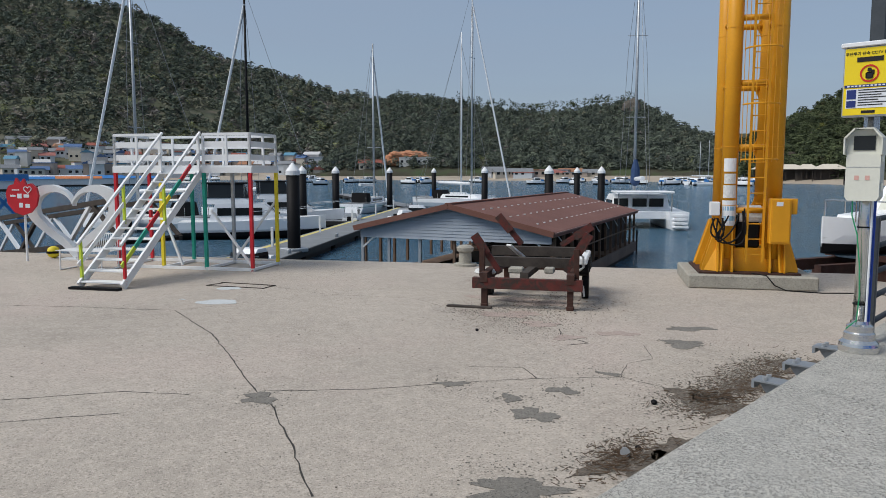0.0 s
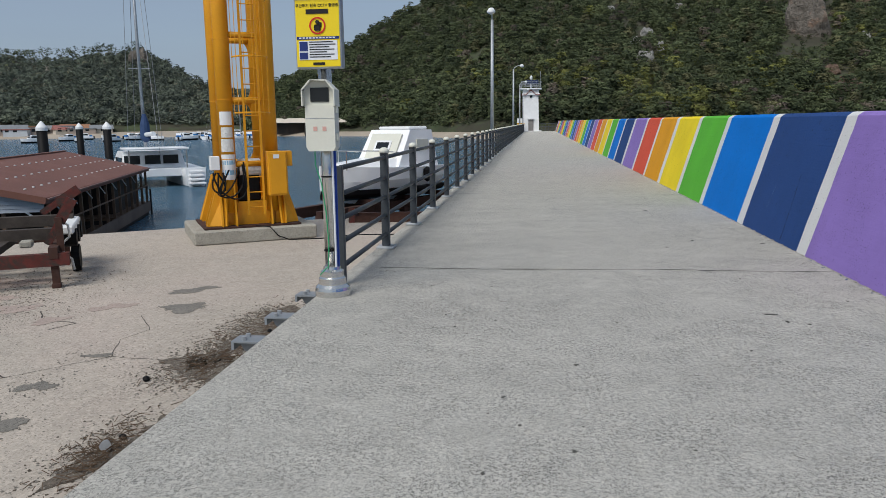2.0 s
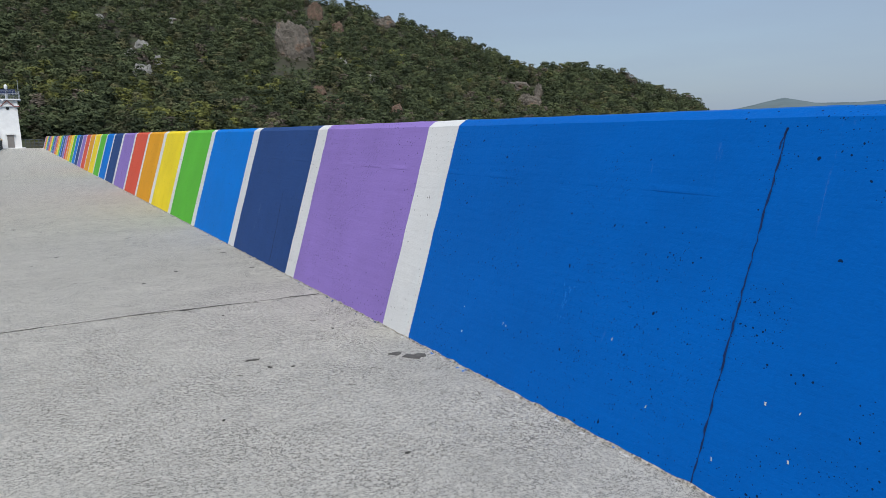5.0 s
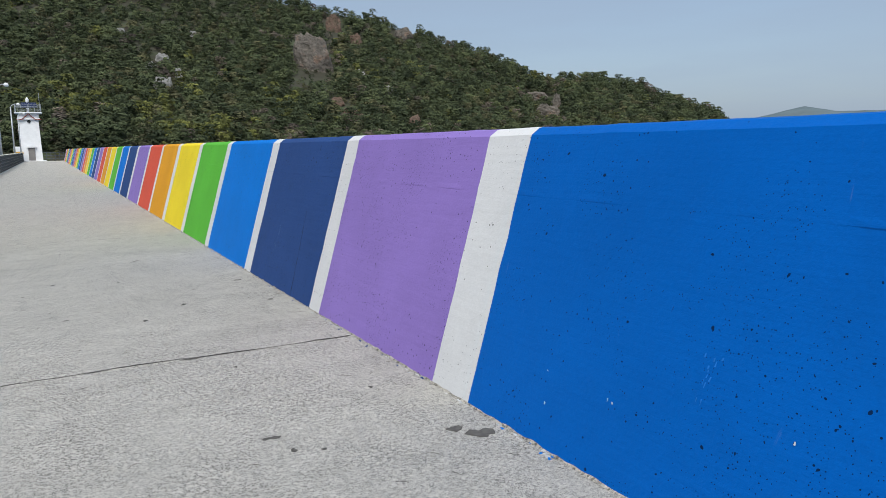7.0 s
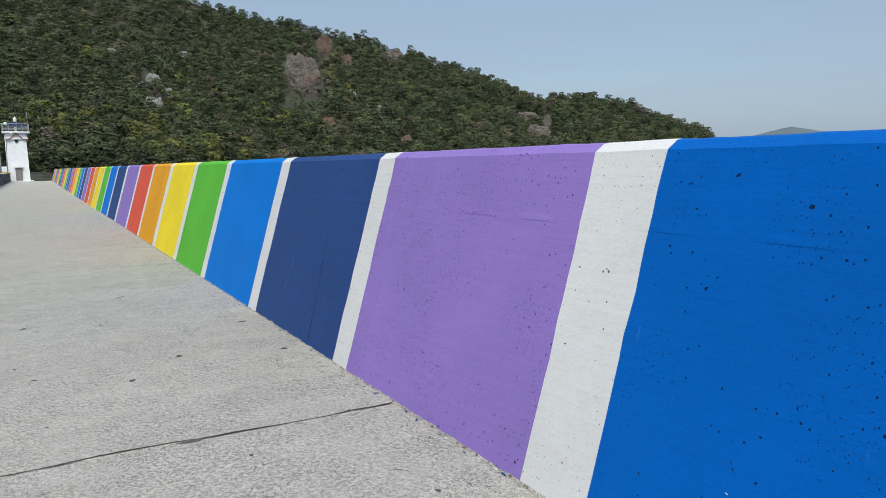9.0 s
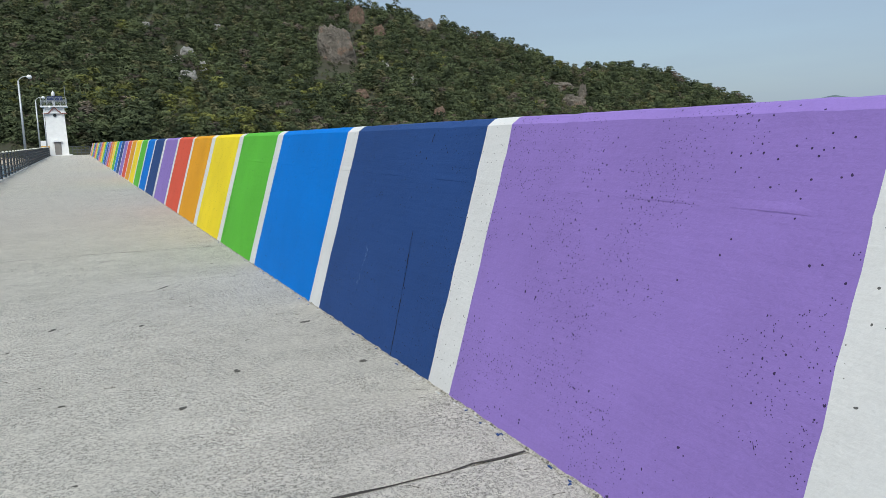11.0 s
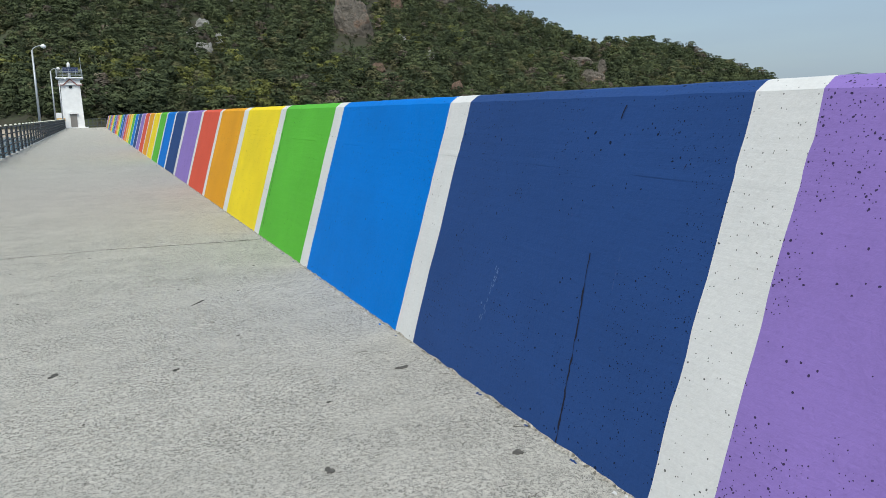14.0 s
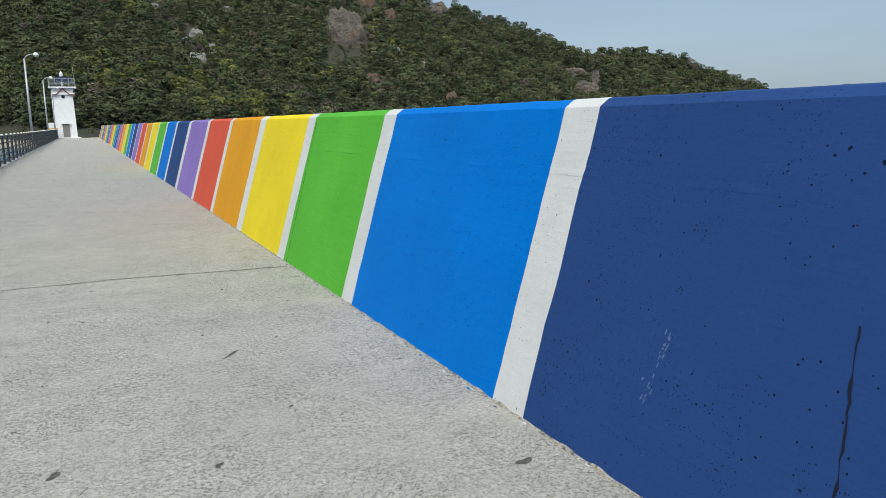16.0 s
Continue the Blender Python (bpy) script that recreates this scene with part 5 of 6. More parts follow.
pontoon((-57.5, 57.3), (-100, 82), 2.2, False)
pontoon((-44, 38), (-58, 26), 1.6, False)

def hull_sections(L, W, H, bow=0.32, n=12):
    """Rings of a boat's hull from stern (y = 0) to bow (y = L)."""
    s = []
    for i in range(n + 1):
        u = i / n
        w = W / 2 * (0.86 + 0.14 * min(1, u * 3)) * (1 - max(0, (u - (1 - bow * 1.8)) / (bow * 1.8)) ** 2.2)
        w = max(w, 0.02)
        sheer = H * (1 + 0.28 * u ** 2)
        keel = -0.35 + (0.35 + 0.1) * max(0, (u - 0.75) / 0.25) ** 2
        y = L * u + (0.0)
        s.append([(-w, y, sheer), (-w * 0.97, y, H * 0.55), (-w * 0.82, y, 0.05), (-w * 0.3, y, keel), (w * 0.3, y, keel), (w * 0.82, y, 0.05), (w * 0.97, y, H * 0.55), (w, y, sheer)])
    return s

def cabin(name, x0, x1, y0, y1, z0, z1, par, slope=0.5, mat=None):
    bm = bmesh.new()
    prism(bm, [(y0, z0), (y1, z0), (y1 - slope, z1), (y0 + slope * 0.3, z1)], x0, x1, lambda u, v, w: Vector((w * (1 if v == z0 else 0.9), u, v)))
    return part(name, bm, mat or WHITE_GEL, par)

STAYS = surf("rigging_wire", (0.25, 0.26, 0.27), 0.1, 2, 0.4, 0.5)
def rig(t, y, z0, h, L, mat=None, furl=True, spread=2):
    mat = mat or GALV
    mast = part("mast", T((0, y, z0), (0, y, h), 0.13, 10, 0.09), mat, t, "tall bare mast", smooth=True)
    for k in range(spread):
        z = z0 + (h - z0) * (k + 1) / (spread + 1)
        part("spreader", T((-0.8, y, z), (0.8, y, z), 0.03, 6), mat, mast)
    for sx in (-1, 1):
        bm = T((sx * 1.3, y - 0.2, z0), (sx * 0.75, y, z0 + (h - z0) * 0.6), 0.018, 5)
        tube(bm, (sx * 0.75, y, z0 + (h - z0) * 0.6), (0, y, h * 0.97), 0.018, 5)
        part("shroud", bm, STAYS, mast)
    part("forestay", T((0, L, z0), (0, y, h * 0.93), 0.11 if furl else 0.02, 8), SIGN_WHITE if furl else STAYS, mast, "furled white headsail" if furl else "")
    part("backstay", T((0, 0.1, z0), (0, y, h), 0.018, 5), STAYS, mast)
    part("boom", T((0, y - 0.2, z0 + 1.5), (0, y - L * 0.36, z0 + 1.6), 0.16, 10), SIGN_WHITE, mast, "boom with a stowed sail")

def sailboat(x, y, turn, L, W, h, label, stripe=None, mast_mat=None, furl=True):
    x, y = x + L * 0.58 * math.sin(radians(turn)), y - L * 0.58 * math.cos(radians(turn))   # x, y: the mast
    t = thing("sailing_yacht", pose(x, y, SEA, 0, 0, turn), label, "sailboat", "moored boats")
    part("hull", loft(hull_sections(L, W, 1.0)), WHITE_GEL, t, smooth=False)
    if stripe:
        part("stripe", loft([[(a * 1.012, b, c * 0.1 + 0.62) for a, b, c in s] for s in hull_sections(L, W, 1.0)]), stripe, t)
    part("deck", B(-W * 0.4, W * 0.4, 0.3, L * 0.62, 1.0, 1.08), DECK_GREY, t)
    cb = cabin("coachroof", -W * 0.3, W * 0.3, L * 0.28, L * 0.72, 1.02, 1.6, t, 1.1)
    for sx in (-1, 1):
        part("window", B(sx * W * 0.285 - 0.02, sx * W * 0.285 + 0.02, L * 0.34, L * 0.58, 1.22, 1.42), DARK_GLASS, cb)
    cabin("sprayhood", -W * 0.28, W * 0.28, L * 0.2, L * 0.33, 1.05, 2.1, t, 0.5, BLUE_PAINT if mast_mat else BLACK)
    for sx in (-1, 1):
        for k in range(8):
            u = 0.05 + 0.115 * k
            wx = sx * W * 0.46 * (1 - max(0, u - 0.5) ** 1.5 * 1.6)
            part("stanchion", T((wx, L * u, 1.0), (wx, L * u, 1.75), 0.02, 5), STEEL, t)
    rig(t, L * 0.58, 1.4, h, L - 0.3, mast_mat, furl)
    return t

def motorboat(x, y, turn, L, W, label, name="motor_yacht", fly=True, cover=None, size=1.0):
    t = thing(name, pose(x, y, SEA, 0, 0, turn) @ Matrix.Scale(size, 4), label, "motorboat", "moored boats")
    part("hull", loft(hull_sections(L, W, 1.15)), WHITE_GEL, t)
    part("waterline", loft([[(a * 1.01, b, c * 0.4 + 0.0) for a, b, c in s] for s in hull_sections(L, W, 1.15)]), BLACK, t, "black lower hull")
    cb = cabin("cabin", -W * 0.4, W * 0.4, L * 0.2, L * 0.72, 1.15, 2.3, t, 1.4)
    for sx in (-1, 1):
        part("window", B(sx * W * 0.385 - 0.03, sx * W * 0.385 + 0.03, L * 0.26, L * 0.56, 1.55, 2.05), DARK_GLASS, cb)
    part("windscreen", B(-W * 0.34, W * 0.34, 0, 0.04, -0.3, 0.3), DARK_GLASS, cb, m=pose(0, L * 0.72 - 0.68, 1.78, 50))
    if fly:
        cabin("flybridge", -W * 0.36, W * 0.36, L * 0.18, L * 0.5, 2.3, 2.75, t, 0.6)
        part("canopy", B(-W * 0.36, W * 0.36, L * 0.16, L * 0.46, 3.6, 3.7, 0.03), cover or BLACK, t, "dark canopy")
        cabin("canvas_enclosure", -W * 0.34, W * 0.34, L * 0.17, L * 0.46, 2.7, 3.6, t, 0.3, DARK_GLASS)
        for sx in (-1, 1):
            for yy in (0.2, 0.44):
                part("canopy_pole", T((sx * W * 0.33, L * yy, 2.7), (sx * W * 0.33, L * yy, 3.6), 0.03, 6), STEEL, t)
    else:
        cabin("cockpit_cover", -W * 0.38, W * 0.38, L * 0.04, L * 0.24, 1.1, 1.7, t, 0.4, cover or GALV)
        part("outboard", B(-0.2, 0.2, -0.45, -0.05, 0.3, 1.35, 0.06), BLACK, t, "black outboard motor")
        part("radar_mast", T((0, L * 0.4, 2.3), (0, L * 0.38, 3.2), 0.03, 6), STEEL, t)
    us = (0.5, 0.65, 0.8, 0.92)
    side = [(W * 0.47 * (1 - max(0, u - 0.45) ** 1.6 * 1.9), L * u, 1.15 * (1 + 0.28 * u * u) + 0.6) for u in us]
    ring = side + [(0, L * 0.98, side[-1][2])] + [(-q[0], q[1], q[2]) for q in side[::-1]]
    part("bow_rail", pipe(ring, 0.02, 5), STEEL, t)
    return t

# white motor yachts moored by the pontoon
mx, my, _ = on_ray(62.5, 52)
motorboat(mx, my, -36, 9.5, 3.3, "white motor yacht with a dark flybridge canopy moored at the pontoon")
mx, my, _ = on_ray(58.5, 60)
motorboat(mx, my, -30, 8.5, 2.8, "white motor cruiser with dark windows", "motor_cruiser", True)
mx, my, _ = on_ray(48.3, 84)
sailboat(mx, my, 25, 11, 3.4, 18.4, "white cruising yacht with a green stripe and bare mast", GREEN)
mx, my, _ = on_ray(40.8, 92)
sailboat(mx, my, -75, 13, 3.6, 26.5, "white sloop with furled sails on the mooring", None)
mx, my, _ = on_ray(41.6, 100)
sailboat(mx, my, -60, 11, 3.4, 22.6, "white sloop moored beyond the floating house", None, SIGN_WHITE, False)
mx, my, _ = on_ray(65.3, 62)
sailboat(mx, my, 120, 12, 3.6, 20.5, "white yacht with a white furled headsail behind the platform", None)
mx, my, _ = on_ray(57.6, 66)
sailboat(mx, my, 110, 12.5, 3.7, 19.7, "white yacht with a black mast behind the platform", None, BLACK)
mx, my, _ = on_ray(56.3, 31.5)
motorboat(mx, my, 200, 5.2, 2.4, "small white work boat tied up at the quay", "work_boat", False, WHITE, 0.6)
mx, my, _ = on_ray(50.2, 58)
motorboat(mx, my, 40, 4.5, 1.9, "small grey tender with an outboard by the pontoon", "tender", False, GALV, 0.7)
for az, d, tr, L in ((46.5, 60, -60, 5.5), (47.4, 52, -30, 5.0), (66, 58, 80, 7.0)):
    mx, my, _ = on_ray(az, d)
    motorboat(mx, my, tr, L, 2.1, "small white boat moored beside the pontoon", "small_boat", False, WHITE, 0.75)

# catamaran
cx, cy, _ = on_ray(28.6, 64)
cx, cy = cx + 6 * math.sin(radians(38)), cy - 6 * math.cos(radians(38))
cat = thing("catamaran", pose(cx, cy, SEA, 0, 0, 38), "white sailing catamaran with a tall mast and blue sail cover", "catamaran")
for sx in (-1, 1):
    bm = loft([[(a + sx * 2.4, b, c) for a, b, c in s] for s in hull_sections(11.5, 1.7, 1.35)])
    h = part("hull", bm, WHITE_GEL, cat)
    for k in range(4):
        part("stern_step", B(sx * 2.4 - 0.5, sx * 2.4 + 0.5, -0.9 + 0.25 * k, 0.2, 0.2 + 0.28 * k, 0.34 + 0.28 * k, 0.02), WHITE_GEL, h)
part("bridge_deck", B(-2.4, 2.4, 1.2, 8.6, 0.75, 1.35, 0.05), WHITE_GEL, cat)
sal = cabin("saloon", -2.3, 2.3, 2.6, 8.0, 1.35, 2.6, cat, 2.0)
for wx in (-1.55, -0.1, 1.2):
    part("window", B(wx - 0.55, wx + 0.55, 2.66, 2.74, 1.65, 2.3), DARK_GLASS, sal)
for sx in (-1, 1):
    part("window", B(sx * 2.22 - 0.04, sx * 2.22 + 0.04, 3.2, 6.0, 1.75, 2.15), DARK_GLASS, sal)
part("hard_top", B(-2.2, 2.2, 0.8, 3.8, 2.75, 2.9, 0.04), WHITE_GEL, cat)
for sx in (-1, 1):
    part("top_post", T((sx * 2.0, 0.9, 1.35), (sx * 2.0, 0.9, 2.75), 0.05, 6), STEEL, cat)
bm = bmesh.new()
for sx in (-1, 1):
    for k in range(6):
        tube(bm, (sx * 3.15, 0.5 + 1.8 * k, 1.35), (sx * 3.15, 0.5 + 1.8 * k, 2.1), 0.02, 5)
    tube(bm, (sx * 3.15, 0.5, 2.1), (sx * 3.15, 9.5, 2.1), 0.015, 5)
part("guard_wires", bm, STEEL, cat)
rig(cat, 6.0, 2.3, 22.0, 11.0, None, False)
part("sail_cover", lathe([(0.1, 3.2), (0.4, 3.5), (0.35, 4.6), (0.14, 5.4)], 10), surf("navy_canvas", (0.03, 0.06, 0.14), 0.2, 2, 0.8), cat, "navy sail cover", m=pose(0, 5.6, 0))

# boat propped on a rusty frame beyond the quay
BTM = pose(-3.65, 25.6, -0.62, 0, 0, 152) @ Matrix.Diagonal((1, 1, 0.86, 1))
bt = thing("cabin_boat", BTM, "white cabin motorboat with black bottom propped on a rusty frame", "motorboat")
L, W = 4.9, 2.15
part("hull", loft(hull_sections(L, W, 0.8)), WHITE_GEL, bt)
part("bottom_paint", loft([[(a * 1.02, b, c * 0.32 - 0.14) for a, b, c in s] for s in hull_sections(L, W, 0.8)]), BLACK, bt, "black bottom paint")
cb = cabin("wheelhouse", -0.88, 0.88, 0.3, 2.4, 0.8, 2.15, bt, 0.75)
for sx in (-1, 1):
    part("side_window", B(sx * 0.83 - 0.03, sx * 0.83 + 0.03, 0.8, 1.4, 1.4, 1.8), CREAM, cb)
part("front_panel", B(-0.6, 0.6, -0.02, 0.02, -0.55, 0.55), CREAM, cb, "pale grey front panel", m=pose(0, 2.05, 1.52, 27.3))
part("front_window", B(-0.32, 0.32, -0.02, 0.03, -0.18, 0.22), WHITE, cb, m=pose(0, 2.05, 1.56, 27.3))
part("window_pane", B(-0.24, 0.24, -0.02, 0.036, -0.11, 0.15), DARK_GLASS, cb, m=pose(0, 2.05, 1.56, 27.3))
part("roof_rack", B(-0.62, 0.62, 0.5, 1.5, 2.15, 2.27, 0.04), WHITE, cb)
part("fore_cabin", loft([[(-0.85 + 0.5 * u, 2.2 + 1.9 * u, 0.78), (-0.7 + 0.45 * u, 2.2 + 1.9 * u, 1.15 - 0.1 * u), (0.7 - 0.45 * u, 2.2 + 1.9 * u, 1.15 - 0.1 * u), (0.85 - 0.5 * u, 2.2 + 1.9 * u, 0.78)] for u in (0, 0.5, 1)]), WHITE_GEL, bt)
part("bow_rail", pipe([(0.9, 2.2, 1.35), (0.85, 3.2, 1.45), (0.5, 4.3, 1.5), (0.0, 4.85, 1.52), (-0.5, 4.3, 1.5), (-0.85, 3.2, 1.45), (-0.9, 2.2, 1.35)], 0.02), STEEL, bt)
for px, py in ((0.85, 3.2), (0.5, 4.3), (-0.5, 4.3), (-0.85, 3.2)):
    part("rail_post", T((px, py, 0.85), (px, py, 1.48), 0.016, 6), STEEL, bt)
part("fender", lathe([(0.02, 0.35), (0.13, 0.45), (0.14, 0.8), (0.03, 0.9)], 10), BLACK, bt, m=pose(-1.1, 1.2, -0.1))
fr = thing("boat_stand", pose(-3.65, 25.6, SEA, 0, 0, 152), "rusty brown steel frame standing in the water under the boat", "frame")
for sx in (-0.75, 0.75):
    part("frame_rail", Bm((sx, -0.6, 1.95), (sx * 0.8, 5.6, 1.9), 0.22, 0.3), RUST, fr)
    for yy in (-0.2, 2.0, 4.2):
        part("leg", Bm((sx, yy, -1.5), (sx, yy, 1.85), 0.2, 0.2), RUST, fr)
for yy in (0.2, 1.9, 3.6):
    part("cross_beam", Bm((-1.0, yy, 2.15), (1.0, yy, 2.15), 0.18, 0.14), RUST, fr)
barge = thing("rusty_barge", pose(-3.0, 17.6, SEA, 0, 0, 8), "rust-red steel ramp sloping from the quay beside the walkway", "ramp")
bm = bmesh.new()
prism(bm, [(0.0, 2.3), (6.0, 1.2), (6.0, 0.6), (0.0, 1.6)], -1.1, 0.9, lambda u, v, w: Vector((w, u, v)))
part("ramp_plate", bm, RUST, barge)
for sx in (-1.1, 0.9):
    part("side_girder", Bm((sx, 0, 2.3), (sx, 6.0, 1.2), 0.14, 0.4), RUST_RED, barge)
for yy in (0.8, 2.6, 4.4):
    part("rib", Bm((-1.1, yy, 2.38 - 0.183 * yy), (0.9, yy, 2.38 - 0.183 * yy), 0.12, 0.12), RUST, barge)
part("leg", Bm((0.5, 4.8, -1.5), (0.5, 4.8, 1.2), 0.2, 0.2), RUST, barge)
part("leg", Bm((-0.7, 4.8, -1.5), (-0.7, 4.8, 1.2), 0.2, 0.2), RUST, barge)

# fish-farm rafts and far boats
for az, d, w, mt in ((72.5, 230, 16, BLUE_PAINT), (69.5, 240, 16, surf("orange_cover", (0.5, 0.17, 0.06), 0.2, 1, 0.6)), (66, 250, 18, BLUE_PAINT), (74, 190, 12, BLUE_PAINT), (70.8, 280, 22, WHITE), (67.6, 290, 14, BLUE_PAINT)):
    x, y, _ = on_ray(az, d)
    t = thing("work_raft", pose(x, y, SEA, 0, 0, az), "floating work raft with a bright low canopy roof", "raft", "work rafts")
    part("float_base", B(-w / 2, w / 2, -2, 2, -0.2, 0.5), BLACK_WET, t)
    part("shed", B(-w / 2 + 0.5, w / 2 - 0.5, -1.5, 1.5, 0.5, 2.3, 0.05), WHITE if mt is not WHITE else SIDING, t)
    bm = bmesh.new()
    prism(bm, [(-2.0, 2.3), (2.0, 2.3), (0, 3.0)], -w / 2, w / 2, lambda u, v, q: Vector((q, u, v)))
    part("roof", bm, mt, t)
rng = random.Random(4)
far0 = None
for k in range(76):
    az = rng.uniform(20, 52) if k > 12 else rng.uniform(20.5, 25.5)
    d = rng.uniform(235, 300)
    if k > 45:
        az, d = rng.uniform(53, 75), rng.uniform(290, 385)
    x, y, _ = on_ray(az, d)
    if far0 is None:
        far0 = motorboat(x, y, 20, 6.2, 2.0, "white fishing boat moored along the far shore", "fishing_boat", False, BLUE_PAINT)
        far0["group"] = "far fishing boats"
    else:
        copy_thing(far0, pose(x, y, SEA, 0, 0, rng.uniform(0, 360)))
for az, d in ((22.8, 240), (23.4, 246), (22.3, 250), (24.0, 255)):
    x, y, _ = on_ray(az, d)
    sailboat(x, y, rng.uniform(0, 360), 10, 3.2, 14, "white yacht at a far mooring", None, GALV, False)["group"] = "far yachts"

x, y, _ = on_ray(73.6, 34)
bg = thing("blue_gantry", pose(x, y, SEA, 0, 0, 70), "bright blue steel gantry frame standing beyond the quay", "gantry")
for sx in (-0.8, 0.8):
    part("leg", Bm((sx, 0, -1), (sx * 0.6, 0, 4.3), 0.22, 0.22), BLUE_PAINT, bg)
    part("strut", Bm((sx, 0, 2.2), (-sx * 0.7, 0, 3.9), 0.12, 0.12), BLUE_PAINT, bg)
part("cross_beam", Bm((-0.9, 0, 4.2), (0.9, 0, 4.2), 0.25, 0.25), BLUE_PAINT, bg)
buoy = thing("mooring_buoy", HT @ pose(-0.8, 0.3, 0), "small yellow and black mooring buoy on the quay", "buoy")
part("ball", lathe([(0.03, 0.0), (0.13, 0.05), (0.17, 0.16), (0.13, 0.27), (0.04, 0.32)], 14), YELLOW, buoy, smooth=True)
part("band", lathe([(0.172, 0.13), (0.178, 0.16), (0.172, 0.19)], 14), BLACK, buoy, "black band")
# gangway down to the pontoon
gw = thing("gangway", pose(-22.5, 9.4, APRON + 0.2, 0, 0, 96), "brown truss gangway with pale rails leading to the pontoon", "gangway")
for sx in (-0.9, 0.9):
    part("chord", Bm((sx, -2.5, 0.2), (sx, 9.5, -1.1), 0.12, 0.16), WOOD_DARK, gw)
    part("chord", Bm((sx, -2.5, 1.35), (sx, 9.5, 0.05), 0.12, 0.14), WOOD_DARK, gw)
    for k in range(8):
        y0 = -2.5 + 1.5 * k
        z0 = 0.2 - 0.1083 * 1.5 * k
        up = k % 2
        part("diagonal", Bm((sx, y0, z0 + (1.15 if up else 0)), (sx, y0 + 1.5, z0 - 0.16 + (0 if up else 1.15)), 0.1, 0.1), SIGN_WHITE if k % 3 else WOOD_DARK, gw)
part("deck", B(-0.9, 0.9, -2.5, 9.5, -0.03, 0.03), WOOD_DARK, gw, m=Matrix.Translation((0, 0, -0.03)) @ Matrix.Rotation(-math.atan(0.1083), 4, "X"))

# ---- far shore: beach, village, rocks ----
bm = bmesh.new()
seg = [(az, lerp_table([(-2, 200), (3, 200), (8, 240), (12, 270), (23, 325), (35, 350), (54, 395), (84, 440)], az)) for az in range(-2, 85, 2)]
inner = [bm.verts.new((*polar(az, d - 9), SEA - 0.3)) for az, d in seg]
mid = [bm.verts.new((*polar(az, d), SEA + 1.3)) for az, d in seg]
outer = [bm.verts.new((*polar(az, d + 60), SEA + 5.0)) for az, d in seg]
for r0, r1 in ((inner, mid), (mid, outer)):
    for i in range(len(seg) - 1):
        bm.faces.new((r0[i], r0[i + 1], r1[i + 1], r1[i]))
bmesh.ops.recalc_face_normals(bm, faces=bm.faces)
tagged(part("shore", bm, SAND), "pale sandy beach and low sea wall across the bay", "beach", kind="structure")

WALLS = [surf("house_wall", c, 0.1, 0.5, 0.8) for c in ((0.62, 0.62, 0.6), (0.55, 0.5, 0.42), (0.5, 0.53, 0.56), (0.4, 0.33, 0.28))]
ROOFS = [surf("house_roof", c, 0.15, 0.5, 0.7) for c in ((0.08, 0.14, 0.27), (0.27, 0.085, 0.06), (0.32, 0.16, 0.09), (0.2, 0.21, 0.22), (0.1, 0.24, 0.34), (0.5, 0.5, 0.5), (0.3, 0.12, 0.1))]
RNAME = ("blue", "red", "orange", "grey", "teal", "white", "brown-red")
def house(x, y, z, turn, w, d, h, wall_i, roof_i, flat=False, group="village houses"):
    t = thing("house", pose(x, y, z, 0, 0, turn), "small village house with pale walls and a %s roof" % RNAME[roof_i], "house", group)
    part("wall", B(-w / 2, w / 2, -d / 2, d / 2, -2.5, h), WALLS[wall_i], t)
    bm = bmesh.new()
    if flat:
        box(bm, -w / 2 - 0.2, w / 2 + 0.2, -d / 2 - 0.2, d / 2 + 0.2, h, h + 0.4)
    else:
        prism(bm, [(-d / 2 - 0.5, h), (d / 2 + 0.5, h), (0, h + 1.8)], -w / 2 - 0.5, w / 2 + 0.5, lambda u, v, q: Vector((q, u, v)))
    part("roof", bm, ROOFS[roof_i], t)
    for s in range(max(1, int(h // 3))):
        for k in range(int(w // 3)):
            part("window", B(-w / 2 + 0.8 + 3 * k, -w / 2 + 2.2 + 3 * k, -d / 2 - 0.05, -d / 2 + 0.02, 1.0 + 3 * s, 2.3 + 3 * s), DARK_GLASS, t)
    return t
rng = random.Random(11)
n_h = 0
while n_h < 230:
    az = rng.uniform(45.5, 75)
    d = rng.uniform(408, 425)
    if az < 54 and rng.random() < 0.4:
        continue
    x, y = polar(az, d)
    z = -1.5 + (d - 400) * 0.06
    if az > 52 and rng.random() < 0.75:
        x, y, z = hill_left(az, rng.uniform(0.0, 0.04 + 0.07 * (az - 52) / 22) )
    house(x, y, z, az + rng.choice((0, 0, 90, 15, -20)), rng.uniform(5, 10), rng.uniform(5, 7), rng.choice((2.8, 3.1, 3.1, 5.8)), rng.randrange(4), rng.choice((0, 0, 1, 2, 3, 3, 3, 4, 5, 5, 6)), rng.random() < 0.35)
    n_h += 1
x, y = polar(44.9, 398)
house(x, y, -1.2, 44, 20, 9, 9.5, 0, 5, True)
x, y = polar(48.0, 402)
house(x, y, -1.2, 48, 20, 9, 7, 1, 1)
for k in range(14):
    az = rng.uniform(27.5, 40)
    x, y = polar(az, rng.uniform(352, 366))
    house(x, y, -1.2, az + rng.uniform(-20, 20), rng.uniform(6, 11), 6, rng.choice((1.8, 2.2, 3.0)), rng.randrange(1, 4), rng.choice((3, 2, 6, 3)), rng.random() < 0.4)
